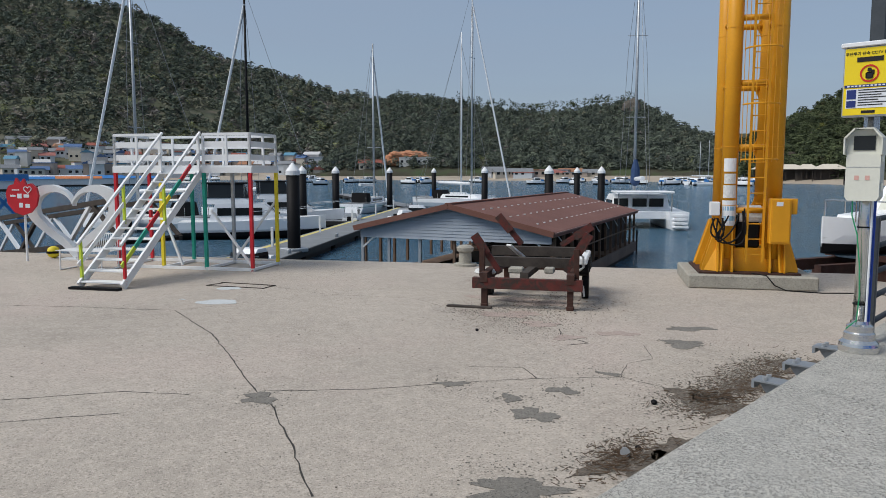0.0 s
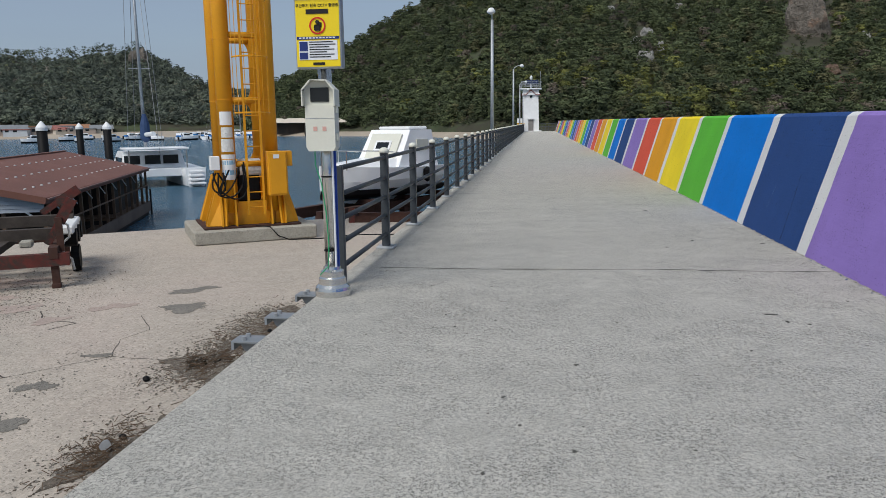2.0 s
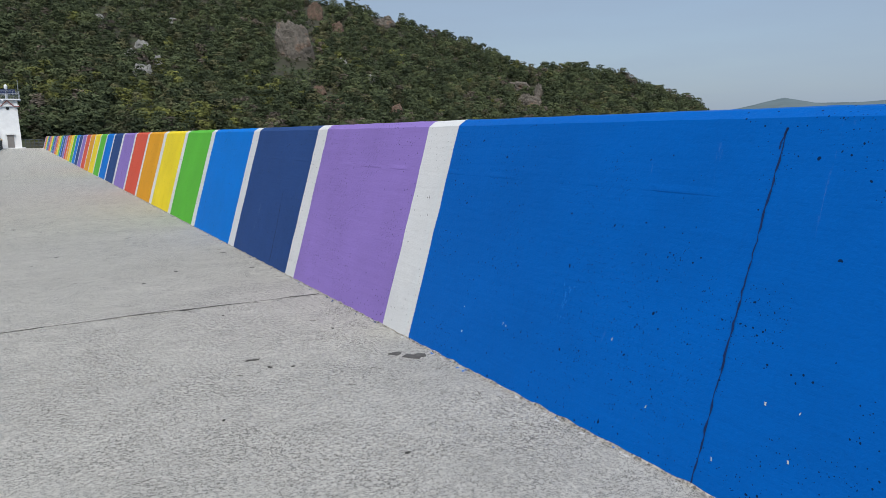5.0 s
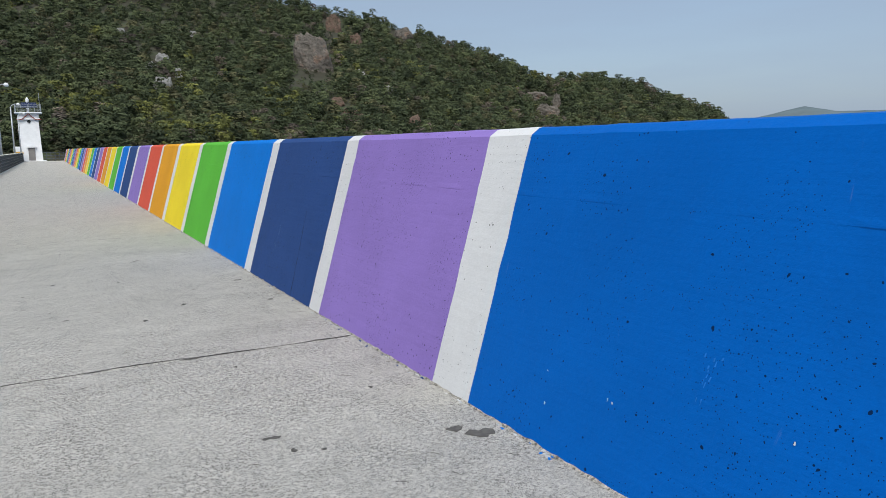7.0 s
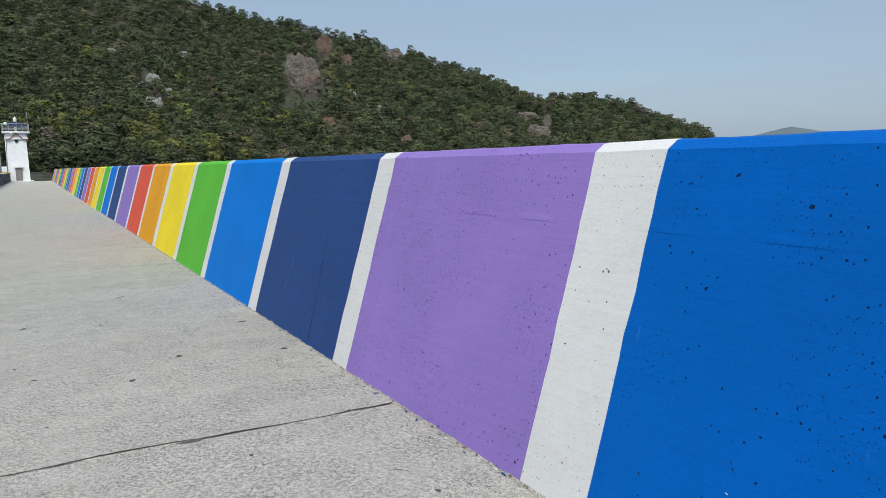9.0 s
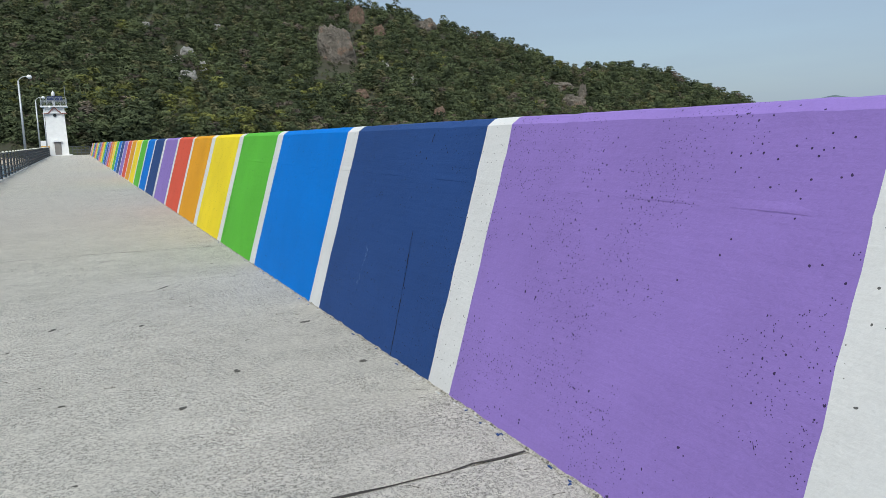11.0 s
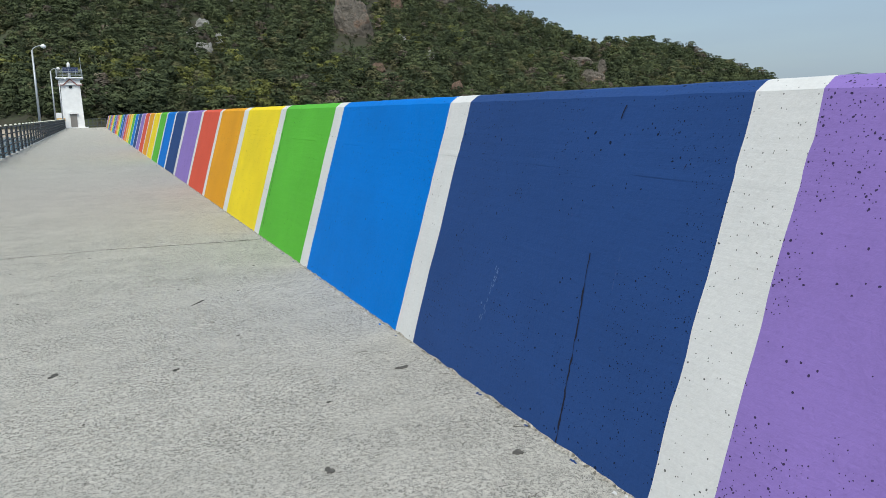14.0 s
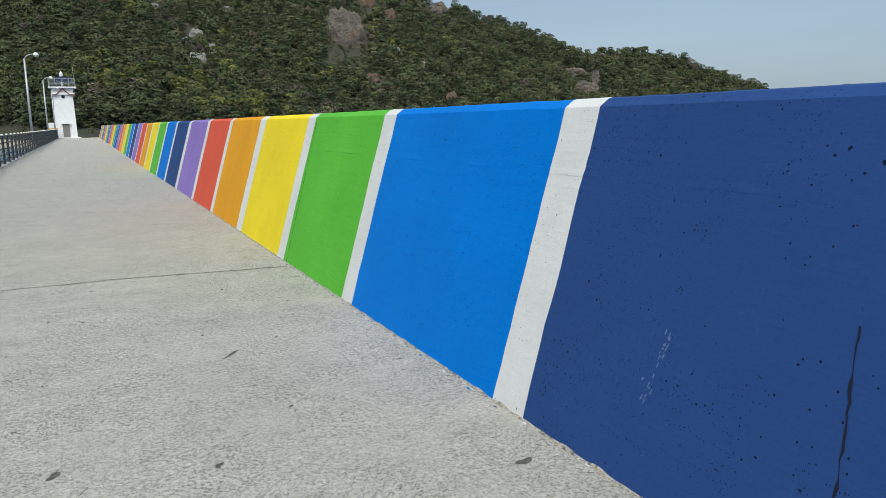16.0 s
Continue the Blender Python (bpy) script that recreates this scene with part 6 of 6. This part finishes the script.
for az, d, w in ((18.3, 300, 16), (19.6, 305, 10), (15.6, 292, 12), (17.0, 296, 8)):
    x, y = polar(az, d)
    t = thing("beach_pavilion", pose(x, y, -1.2, 0, 0, az), "low beach pavilion with a tan hipped roof on posts", "pavilion", "beach pavilions")
    bm = bmesh.new()
    bmesh.ops.create_cone(bm, cap_ends=True, segments=4, radius1=0.75, radius2=0.25, depth=1, matrix=Matrix.Translation((0, 0, 4.2)) @ Matrix.Diagonal((w, 6, 1.8, 1)) @ Matrix.Rotation(math.pi / 4, 4, "Z"))
    part("roof", bm, WALLS[1], t)
    for px in range(5):
        part("post", B(-w * 0.45 + px * w * 0.22, -w * 0.45 + px * w * 0.22 + 0.3, -2, -1.7, -1, 3.4), WOOD_DARK, t)
    part("rear_wall", B(-w * 0.4, w * 0.4, 0, 2, -1, 3.3), WOOD_DARK, t)

def crag(f, az, s, w, h, mat, label, seed, lean=0.0):
    """A blocky weathered outcrop, half bedded in the slope, with upright clefts."""
    x, y, z = f(az, s)
    x, y = x * (1 - 3.0 / math.hypot(x, y)), y * (1 - 3.0 / math.hypot(x, y))
    bm = bmesh.new()
    bmesh.ops.create_icosphere(bm, subdivisions=5 if w > 10 else 4, radius=1)
    for v in bm.verts:
        c = v.co.copy()
        c = Vector([math.copysign(abs(q) ** 0.62, q) for q in c]) * 0.86
        o = Vector((seed * 9.1, seed * 2.7, 0))
        big = noise.fractal(c * 1.2 + o, 1.0, 2.0, 3)
        step = noise.cell_vector(Vector((c.x * 2.2, c.y * 2.2, c.z * 1.7)) + o).x - 0.5
        cleft = abs(noise.noise(Vector((c.x * 3.6, c.y * 3.6, c.z * 0.8)) + o))
        rough = noise.fractal(c * 6 + o, 0.8, 2.0, 3)
        c *= 1 + 0.26 * big + 0.13 * step - 0.2 * max(0, 0.25 - cleft) + 0.06 * rough
        c.x *= 1 - 0.28 * max(-0.4, c.z)
        v.co = Vector((c.x * w / 2 + lean * c.z, c.y * w / 2.6, c.z * h / 2 * (1 + 0.25 * big)))
    tagged(part("boulder", bm, mat, m=pose(x, y, z, 0, 0, az)), label, "rock", "rock outcrops")

def crag_at(f, az, elev, w, h, mat, label, seed, lean=0.0):
    s = min((k / 200 for k in range(1, 200)), key=lambda q: abs((f(az, q)[2] - 1.45) / math.hypot(f(az, q)[0], f(az, q)[1]) - elev))
    crag(f, az, s, w, h, mat, label, seed, lean)
RED_ROCK = surf("reddish_scree", (0.17, 0.115, 0.085), 0.45, 0.3, 0.95, fine=1.1, relief=1.0, depth=1.2, dirt=(0.075, 0.07, 0.045), dirt_scale=0.35, dirt_at=0.5)
KINDS = ((ROCK, "tan and grey rock outcrop standing out of the pines"), (PALE_ROCK, "pale grey boulder among the pines"), (RED_ROCK, "reddish brown eroded rock on the slope"))
for k, (az, elev, w, h, kind_i) in enumerate(ROCKS):
    crag_at(hill_near, az, elev, w, h, KINDS[kind_i][0], KINDS[kind_i][1], k + 1, -1.6 if k == 0 else 0.0)
crag_at(hill_mid, 29.0, 0.074, 16, 18, ROCK, "grey cliff at the headland's top", 17)
crag_at(hill_mid, 45.7, 0.016, 26, 10, surf("orange_earth", (0.42, 0.2, 0.11), 0.3, 0.2, 0.95), "bare orange earth cutting above the village", 18)

# ---- surface details: cracks, patches, litter, brackets ----
rng = random.Random(21)
def flat_patch(name, x, y, rx, ry, turn, mat, label, cat, z, h=0.004, jag=0.35, group=""):
    bm = bmesh.new()
    prism(bm, blob(rng, rx * 0.72, ry * 0.72, 44, jag), 0, h, lambda u, v, w: Vector((u, v, w)))
    return tagged(part(name, bm, mat, m=pose(x, y, z, 0, 0, turn)), label, cat, group)
# wall: joints, board line, foot seam
def wall_x(z):
    return WALL_X + 0.29 * z
def face_strip(name, pts, w, mat, rng, jag=0.5):
    """A crack on the wall's face along (y, z) points."""
    bm = bmesh.new()
    fine = []
    for (y0, z0), (y1, z1) in zip(pts, pts[1:]):
        n = max(2, int(math.hypot(y1 - y0, z1 - z0) / 0.025))
        fine += [(y0 + (y1 - y0) * i / n, z0 + (z1 - z0) * i / n) for i in range(n)]
    prev = None
    horiz = abs(pts[-1][0] - pts[0][0]) > abs(pts[-1][1] - pts[0][1])
    for y, z in fine:
        hw = w / 2 * rng.uniform(0.2, 1.5)
        j = rng.uniform(-1, 1) * w * jag
        a, b = ((y, z + j - hw), (y, z + j + hw)) if horiz else ((y + j - hw, z), (y + j + hw, z))
        cur = [bm.verts.new((wall_x(q) - 0.0025, p, q)) for p, q in (a, b)]
        if prev:
            bm.faces.new((prev[0], prev[1], cur[1], cur[0]))
        prev = cur
    return part(name, bm, mat, wall)
DARKP = {c: surf("gap_%s" % c, [0.25 * v for v in k], 0.3, 20, 0.9) for c, k in (("blue", (0.003, 0.08, 0.4)), ("navy", (0.02, 0.03, 0.09)), ("green", (0.06, 0.25, 0.03)), ("purple", (0.16, 0.1, 0.3)), ("white", (0.45, 0.45, 0.42)))}
face_strip("wall_joint", [(3.606, 0.0), (3.59, 0.6), (3.575, 1.0), (3.56, 1.44)], 0.008, DARKP["blue"], rng)
face_strip("wall_joint", [(9.50, 0.0), (9.55, 0.45), (9.60, 0.82)], 0.010, DARKP["navy"], rng, 0.35)
face_strip("wall_joint", [(9.62, 1.36), (9.60, 1.445)], 0.006, DARKP["navy"], rng, 0.9)
face_strip("wall_joint", [(3.575, 1.33), (3.55, 1.44)], 0.007, DARKP["blue"], rng, 0.9)
face_strip("wall_joint", [(15.63, 0.0), (15.71, 1.44)], 0.01, DARKP["green"], rng)
for k in range(16):
    y0 = rng.uniform(1.5, 11)
    z0 = rng.uniform(0.15, 1.3)
    c = "blue" if y0 < 5.9 else "purple" if 6.7 < y0 < 8.5 else "navy" if 9 < y0 < 10.9 else None
    if c:
        face_strip("scratch", [(y0, z0), (y0 + rng.uniform(-0.05, 0.05), z0 + rng.uniform(-0.07, 0.07))], 0.003, DARKP[c], rng)
PALE_SCUFF = surf("pale_scuff", (0.085, 0.14, 0.29), 0.3, 30, 0.8)
PALE_SCUFF_B = surf("pale_blue_scuff", (0.012, 0.17, 0.58), 0.3, 30, 0.8)
for k in range(26):
    u = rng.random()
    y0, z0, ln = 10.36 - 0.062 * u + rng.gauss(0, 0.011), 0.32 + 0.29 * u, rng.uniform(0.015, 0.05)
    face_strip("scuff", [(y0, z0), (y0 - 0.2 * ln, z0 + ln)], rng.uniform(0.004, 0.011), PALE_SCUFF, rng, 0.4)
ring = [(10.285 + 0.03 * math.cos(k * 0.55), 0.976 + 0.036 * math.sin(k * 0.55)) for k in range(9)]
for q0, q1 in zip(ring, ring[1:]):
    face_strip("dent_rim", [q0, q1], 0.005, DARKP["navy"], rng, 0.5)
for k in range(14):
    y0, z0, ln = 4.6 + rng.gauss(0, 0.02), rng.uniform(0.42, 0.62), rng.uniform(0.02, 0.05)
    face_strip("scuff", [(y0, z0), (y0 - 0.2 * ln, z0 + ln)], 0.006, PALE_SCUFF_B, rng, 0.4)
CHIP = surf("bare_chip", (0.5, 0.52, 0.52), 0.2, 40, 0.8)
for k in range(14):
    y0, z0 = rng.uniform(2.0, 5.6), rng.uniform(0.1, 0.55)
    face_strip("paint_chip", [(y0, z0), (y0 + rng.uniform(-0.012, 0.012), z0 + rng.uniform(0.008, 0.03))], 0.008, CHIP, rng, 0.2)
SEAM = concrete("crumbling_seam", (0.5, 0.47, 0.41), (0.12, 0.11, 0.085), (0.16, 0.15, 0.1), 60, 0.8, 0.8, (6, 6, 6), None, 0.8)
bm = bmesh.new()
prev = None
n = 2600
for i in range(n + 1):
    y = -3 + 33 * i / n
    w = 0.003 + 0.012 * max(0, noise.noise((y * 2.3, 0, 0)) + 0.25) + 0.03 * max(0, noise.noise((y * 14, 3, 0))) + 0.014 * max(0, noise.noise((y * 41, 9, 0)))
    h = 0.003 + 0.009 * max(0, noise.noise((y * 9, 7, 0)) + 0.2)
    cur = [bm.verts.new(p) for p in ((WALL_X - w, y, 0.002), (WALL_X - w * 0.4, y, h), (WALL_X + 0.003, y, h * 1.3 + 0.004))]
    if prev:
        for q in range(2):
            bm.faces.new((prev[q], prev[q + 1], cur[q + 1], cur[q]))
    prev = cur
bmesh.ops.recalc_face_normals(bm, faces=bm.faces)
tagged(part("foot_seam", bm, SEAM), "crumbling dirt and moss along the wall's foot", "dirt", kind="stuff")
# paint drips on the paving beside the wall
for k in range(150):
    y = rng.uniform(1.5, 16)
    c = PAINTS["white"] if rng.random() < 0.45 else CHIP if rng.random() < 0.4 else PAINTS["blue"] if y < 6.3 or 11.4 < y < 13.7 else PAINTS["navy"]
    bm = bmesh.new()
    prism(bm, blob(rng, rng.uniform(0.003, 0.008), rng.uniform(0.004, 0.02), 9, 0.6), 0, 0.003, lambda u, v, w: Vector((u, v, w)))
    part("paint_drip", bm, c, walkway, m=pose(WALL_X - rng.uniform(0.006, 0.035), y, 0.0005))
# uneven lips along the walkway's joints
for jy, tilt in ((7.85, 0.02), (15.55, -0.13)):
    bm = ribbon([(EDGE_X + 0.1, jy - tilt), (0.4, jy - 0.03 - tilt * 0.4), (1.6, jy + 0.02), (2.3, jy - 0.02 + tilt * 0.4), (WALL_X - 0.02, jy + tilt)], 0.016, 0.003, rng, 0.7)
    part("joint_crack", bm, CRACK, walkway)
GRIT_DARK = surf("dry_needle", (0.07, 0.058, 0.042), 0.4, 30, 0.95)
DARK_SPOT = surf("dark_spot", (0.10, 0.095, 0.085), 0.4, 30, 0.95)
for x, y, rx, ry in ((1.92, 6.2, 0.035, 0.02), (1.97, 6.0, 0.02, 0.015), (2.84, 5.74, 0.05, 0.07), (2.75, 5.85, 0.03, 0.04), (1.94, 12.78, 0.07, 0.012), (2.76, 10.7, 0.035, 0.025), (1.0, 11.46, 0.03, 0.02), (2.05, 9.71, 0.03, 0.018), (2.8, 9.51, 0.025, 0.018), (1.67, 9.2, 0.03, 0.014), (1.62, 11.25, 0.02, 0.012), (1.82, 7.84, 0.06, 0.02)):
    bm = bmesh.new()
    prism(bm, blob(rng, rx, ry, 12, 0.5), 0, 0.003, lambda u, v, w: Vector((u, v, w)))
    part("spot", bm, DARK_SPOT, walkway, m=pose(x, y, 0.0005, 0, 0, rng.uniform(0, 90)))
for k in range(70):
    bm = bmesh.new()
    s = rng.uniform(0.005, 0.015)
    prism(bm, blob(rng, s, s * rng.uniform(0.5, 1.2), 8, 0.5), 0, 0.003, lambda u, v, w: Vector((u, v, w)))
    part("pit", bm, DARK_SPOT, walkway, m=pose(rng.uniform(-1.2, 2.7), rng.uniform(2.5, 16), 0.0005, 0, 0, rng.uniform(0, 90)))

r4 = random.Random(33)
bm = bmesh.new()
for k in range(240):
    x, y, a, ln = r4.uniform(-1.4, 2.95), r4.uniform(1.5, 18), r4.uniform(0, 6.28), r4.uniform(0.012, 0.05)
    if r4.random() < 0.4:
        x = 2.96 - abs(r4.gauss(0, 0.22))
    bend = a + r4.uniform(-0.4, 0.4)
    q0, q1 = Vector((x, y, 0.002)), Vector((x + ln * math.cos(a), y + ln * math.sin(a), 0.004))
    beam(bm, q0, q1, 0.0014, 0.0014)
    beam(bm, q1, q1 + Vector((0.6 * ln * math.cos(bend), 0.6 * ln * math.sin(bend), -0.001)), 0.0012, 0.0012)
tagged(part("pine_needles", bm, GRIT_DARK), "fallen dark needles and twigs scattered over the walkway", "needles", kind="stuff")
# apron cracks and repairs
ground_cracks = [([(-4.11, 3.08), (-4.91, 3.50), (-5.99, 4.05), (-6.92, 4.36), (-7.99, 4.81), (-9.41, 5.36), (-11.49, 5.89)], 0.017), ([(-11.49, 5.89), (-12.9, 5.0), (-14.2, 4.09), (-17, 2.2)], 0.013),
                 ([(-6.53, 4.32), (-5.82, 5.03), (-5.35, 5.75), (-5.06, 6.17), (-4.72, 6.64), (-4.04, 7.32), (-3.41, 7.26), (-2.9, 6.9)], 0.009),
                 ([(-4.04, 7.32), (-4.3, 7.9), (-4.15, 8.3), (-4.6, 8.9)], 0.008), ([(-11.49, 5.89), (-11.2, 7.5), (-10.6, 9.2)], 0.007),
                 ([(-13.5, 8.4), (-11.0, 8.6), (-9.4, 9.4), (-8.6, 9.2)], 0.009), ([(-8.3, 2.2), (-7.6, 3.3), (-7.0, 3.7)], 0.012), ([(-7.8, 1.6), (-6.9, 3.0)], 0.01), ([(-4.72, 6.64), (-5.1, 6.9), (-5.6, 6.5)], 0.012),
                 ([(-6.0, 9.0), (-5.7, 8.6)], 0.02), ([(-5.6, 8.6), (-5.2, 8.5), (-5.35, 8.2)], 0.015)]
gcr = thing("apron_cracks", pose(0, 0, 0), "dark open cracks across the concrete apron", "cracks", kind="structure")
for pts, w in ground_cracks:
    part("crack", ribbon(pts, w, APRON + 0.003, rng, 0.25), CRACK, gcr)
for x, y, rx, ry, tr in ((-6.35, 4.12, 0.3, 0.2, 20), (-5.26, 5.84, 0.2, 0.14, 30), (-4.48, 5.87, 0.16, 0.14, 0), (-4.02, 5.6, 0.26, 0.26, 40), (-4.24, 6.44, 0.2, 0.16, 20), (-4.2, 7.34, 0.16, 0.1, 0), (-4.25, 9.33, 0.42, 0.26, 35), (-3.1, 4.15, 0.5, 0.26, 40), (-4.6, 10.3, 0.45, 0.2, 35), (-2.4, 4.25, 0.3, 0.25, 0)):
    flat_patch("asphalt_patch", x, y, rx, ry, tr, ASPHALT, "dark worn asphalt patch in the concrete", "patch", APRON + 0.001, 0.004, 0.5, "apron patches")
for x, y, rx, ry in ((-11.69, 6.79, 0.5, 0.33), (-12.9, 7.74, 0.35, 0.22), (-12.4, 6.5, 0.08, 0.05)):
    flat_patch("paint_spill", x, y, rx, ry, 30, CHIP, "dried white paint spill on the apron", "paint spill", APRON + 0.001, 0.004, 0.2, "paint spills")
RUSTY_STAIN = concrete("rust_stained_concrete", (0.40, 0.325, 0.28), (0.2, 0.13, 0.11), (0.26, 0.17, 0.14), 60, 0.4, 0.4, (1, 1, 1))
for sx, sy, sr in ((-7.2, 9.4, 0.6), (-6.4, 9.1, 0.4), (-5.6, 8.6, 0.3), (-7.6, 10.6, 0.8), (-5.2, 9.3, 0.35), (-8.6, 10.4, 0.4)):
    flat_patch("rust_stain", sx, sy, sr, sr * 0.6, 30, RUSTY_STAIN, "reddish rust stain on the concrete under the cradle", "stain", APRON + 0.001, 0.003, 0.5, "rust stains")
sq = thing("formwork_timbers", pose(-13.0, 8.1, APRON, 0, 0, 25), "square of thin dark timbers lying on the apron", "timbers")
for a, b in (((-0.7, -0.2), (0.6, -0.18)), ((-0.65, 0.25), (0.6, 0.22)), ((-0.7, -0.2), (-0.55, 0.25)), ((0.6, -0.2), (0.62, 0.25))):
    part("timber", Bm((*a, 0.008), (*b, 0.008), 0.018, 0.014), WOOD_DARK, sq)

# flakes of rust and gravel
def litter(name, spots, mats, label, cat, seed):
    r = random.Random(seed)
    vs, fs, idx = [], [], []
    for x0, y0, sx, sy, n, s in spots:
        for _ in range(n):
            x, y = r.gauss(x0, sx), r.gauss(y0, sy)
            if x > EDGE_X - 0.02:
                continue
            a, q = r.uniform(0, 6.28), s * r.uniform(0.4, 1.6)
            h = q * r.uniform(0.15, 0.6)
            ca, sa = math.cos(a) * q, math.sin(a) * q * r.uniform(0.3, 0.9)
            base = len(vs)
            vs += [(x + ca, y + sa, APRON + 0.002), (x - sa, y + ca, APRON + 0.002), (x - ca, y - sa, APRON + 0.002), (x + sa, y - ca, APRON + 0.002), (x + 0.2 * ca, y + 0.1 * sa, APRON + 0.003 + h)]
            fs += [(base, base + 1, base + 4), (base + 1, base + 2, base + 4), (base + 2, base + 3, base + 4), (base + 3, base, base + 4)]
            idx += [r.randrange(len(mats))] * 4
    return tagged(mesh_of(name, vs, fs, mats, idx), label, cat, kind="stuff")
GRAVEL = [surf("gravel_a", (0.16, 0.145, 0.125), 0.4, 30, 0.95), surf("gravel_b", (0.08, 0.065, 0.05), 0.4, 30, 0.95), surf("gravel_c", (0.27, 0.25, 0.215), 0.4, 30, 0.95)]
FLAKES = [surf("rust_flake", (0.075, 0.045, 0.035), 0.5, 30, 0.95), GRAVEL[0], GRAVEL[2]]
litter("rust_flakes", [(-7.2, 9.4, 0.7, 0.5, 1500, 0.011), (-6.6, 8.7, 0.6, 0.4, 1200, 0.008), (-7.3, 10.6, 0.6, 0.7, 600, 0.016), (-7.9, 9.1, 0.25, 0.15, 260, 0.012)], FLAKES, "dark rust flakes and gravel scattered under the cradle", "litter", 3)
r3 = random.Random(17)
litter("apron_grit", [(r3.uniform(-14, -2.5), r3.uniform(3.0, 12), 0.7, 0.6, 22, r3.uniform(0.004, 0.011)) for _ in range(60)], GRAVEL[:2], "scattered dark grit on the apron", "grit", 6)
litter("patch_crumbs", [(x, y, 0.2, 0.17, 130, 0.01) for x, y in ((-6.35, 4.12), (-5.26, 5.84), (-4.48, 5.87), (-4.02, 5.6), (-4.24, 6.44), (-4.25, 9.33), (-3.1, 4.15), (-3.4, 4.4), (-4.2, 7.34))], [ASPHALT, GRAVEL[0]], "crumbs of asphalt round the worn patches", "crumbs", 8)
STRAW = [surf("dead_twig", (0.10, 0.065, 0.04), 0.4, 30, 0.95), GRAVEL[1], GRAVEL[0]]
litter("gutter_gravel", [(-3.0, 7.0 + 0.35 * k, 0.2, 0.3, 800, 0.013) for k in range(7)] + [(-2.9, 5.15, 0.14, 0.3, 700, 0.011), (-2.95, 5.4, 0.15, 0.35, 400, 0.012), (-3.2, 6.9, 0.25, 0.35, 600, 0.009), (-3.0, 8.3, 0.35, 0.8, 800, 0.009)], GRAVEL, "loose gravel and grit gathered below the walkway's edge", "gravel", 5)
DIRT = concrete("gutter_dirt", (0.14, 0.115, 0.09), (0.05, 0.04, 0.03), (0.24, 0.21, 0.175), 45, 0.8, 1.0, (4, 4, 4))
for x, y, rx, ry, tr in ((-2.85, 7.1, 0.5, 0.42, 80), (-2.8, 8.1, 0.7, 0.42, 85), (-2.75, 9.2, 0.6, 0.34, 85), (-3.15, 7.2, 0.4, 0.26, 40), (-2.72, 5.15, 0.55, 0.3, 75), (-2.65, 5.75, 0.35, 0.2, 80)):
    flat_patch("gutter_dirt", x, y, rx, ry, tr, DIRT, "dark brown dirt gathered below the walkway's edge", "dirt", APRON + 0.0008, 0.004, 0.5, "gutter dirt")
r2 = random.Random(9)
bm = bmesh.new()
for k in range(900):
    c = r2.choice(((-2.85, 5.2, 0.12, 0.28), (-2.9, 7.2, 0.2, 0.4), (-2.9, 8.4, 0.2, 0.6)))
    x, y, a, ln = min(r2.gauss(c[0], c[2]), EDGE_X - 0.1), r2.gauss(c[1], c[3]), r2.uniform(0, 3.14), r2.uniform(0.03, 0.12)
    z = APRON + 0.01 + r2.uniform(0, 0.03)
    beam(bm, (x, y, z), (x + ln * math.cos(a), y + ln * math.sin(a), z + r2.uniform(-0.005, 0.02)), 0.004, 0.004)
tagged(part("dead_twigs", bm, STRAW[0]), "dry brown twigs and pine needles below the walkway's edge", "twigs", kind="stuff")
for x, y, s in ((-3.32, 6.67, 0.033), (-2.84, 5.45, 0.03), (-6.8, 8.08, 0.025), (-2.75, 8.3, 0.03)):
    bm = bmesh.new()
    bmesh.ops.create_icosphere(bm, subdivisions=2, radius=s)
    for v in bm.verts:
        v.co *= 1 + 0.25 * noise.noise(v.co * 30)
        v.co.z *= 0.8
    tagged(part("dark_stone", bm, BLACK, m=pose(x, y, APRON + s * 0.7)), "small black lump lying on the concrete", "stone")
cup = thing("paper_cup", pose(-2.88, 5.3, APRON + 0.035, 80, 0, 30), "crushed pale paper cup among the twigs", "cup")
part("cup_body", lathe([(0.028, 0), (0.038, 0.09), (0.04, 0.092)], 14), GALV, cup)

# bare steel brackets sticking out of the walkway's edge
PLATE = surf("pale_blue_steel", (0.24, 0.265, 0.29), 0.15, 4, 0.5, 0.3, dirt=(0.2, 0.15, 0.12), dirt_scale=8, dirt_at=0.62)
for y in (5.45, 6.1, 6.85):
    br = thing("edge_bracket", pose(EDGE_X, y, -0.05), "pale blue-grey steel bracket jutting from the walkway's edge", "bracket", "edge brackets")
    part("arm_plate", B(-0.24, 0.0, -0.08, 0.08, -0.012, 0.0), PLATE, br)
    bm = bmesh.new()
    prism(bm, [(-0.24, -0.012), (0.0, -0.012), (0.0, -0.3), (-0.2, -0.08)], -0.006, 0.006, lambda u, v, w: Vector((u, w, v)))
    part("web", bm, PLATE, br)
    part("lip", B(-0.26, -0.24, -0.08, 0.08, -0.06, 0.0), PLATE, br)
    part("bolt", T((-0.18, -0.04, 0.0), (-0.18, -0.04, 0.025), 0.018, 6), GALV, br)
    part("bolt", T((-0.18, 0.04, 0.0), (-0.18, 0.04, 0.025), 0.018, 6), GALV, br)
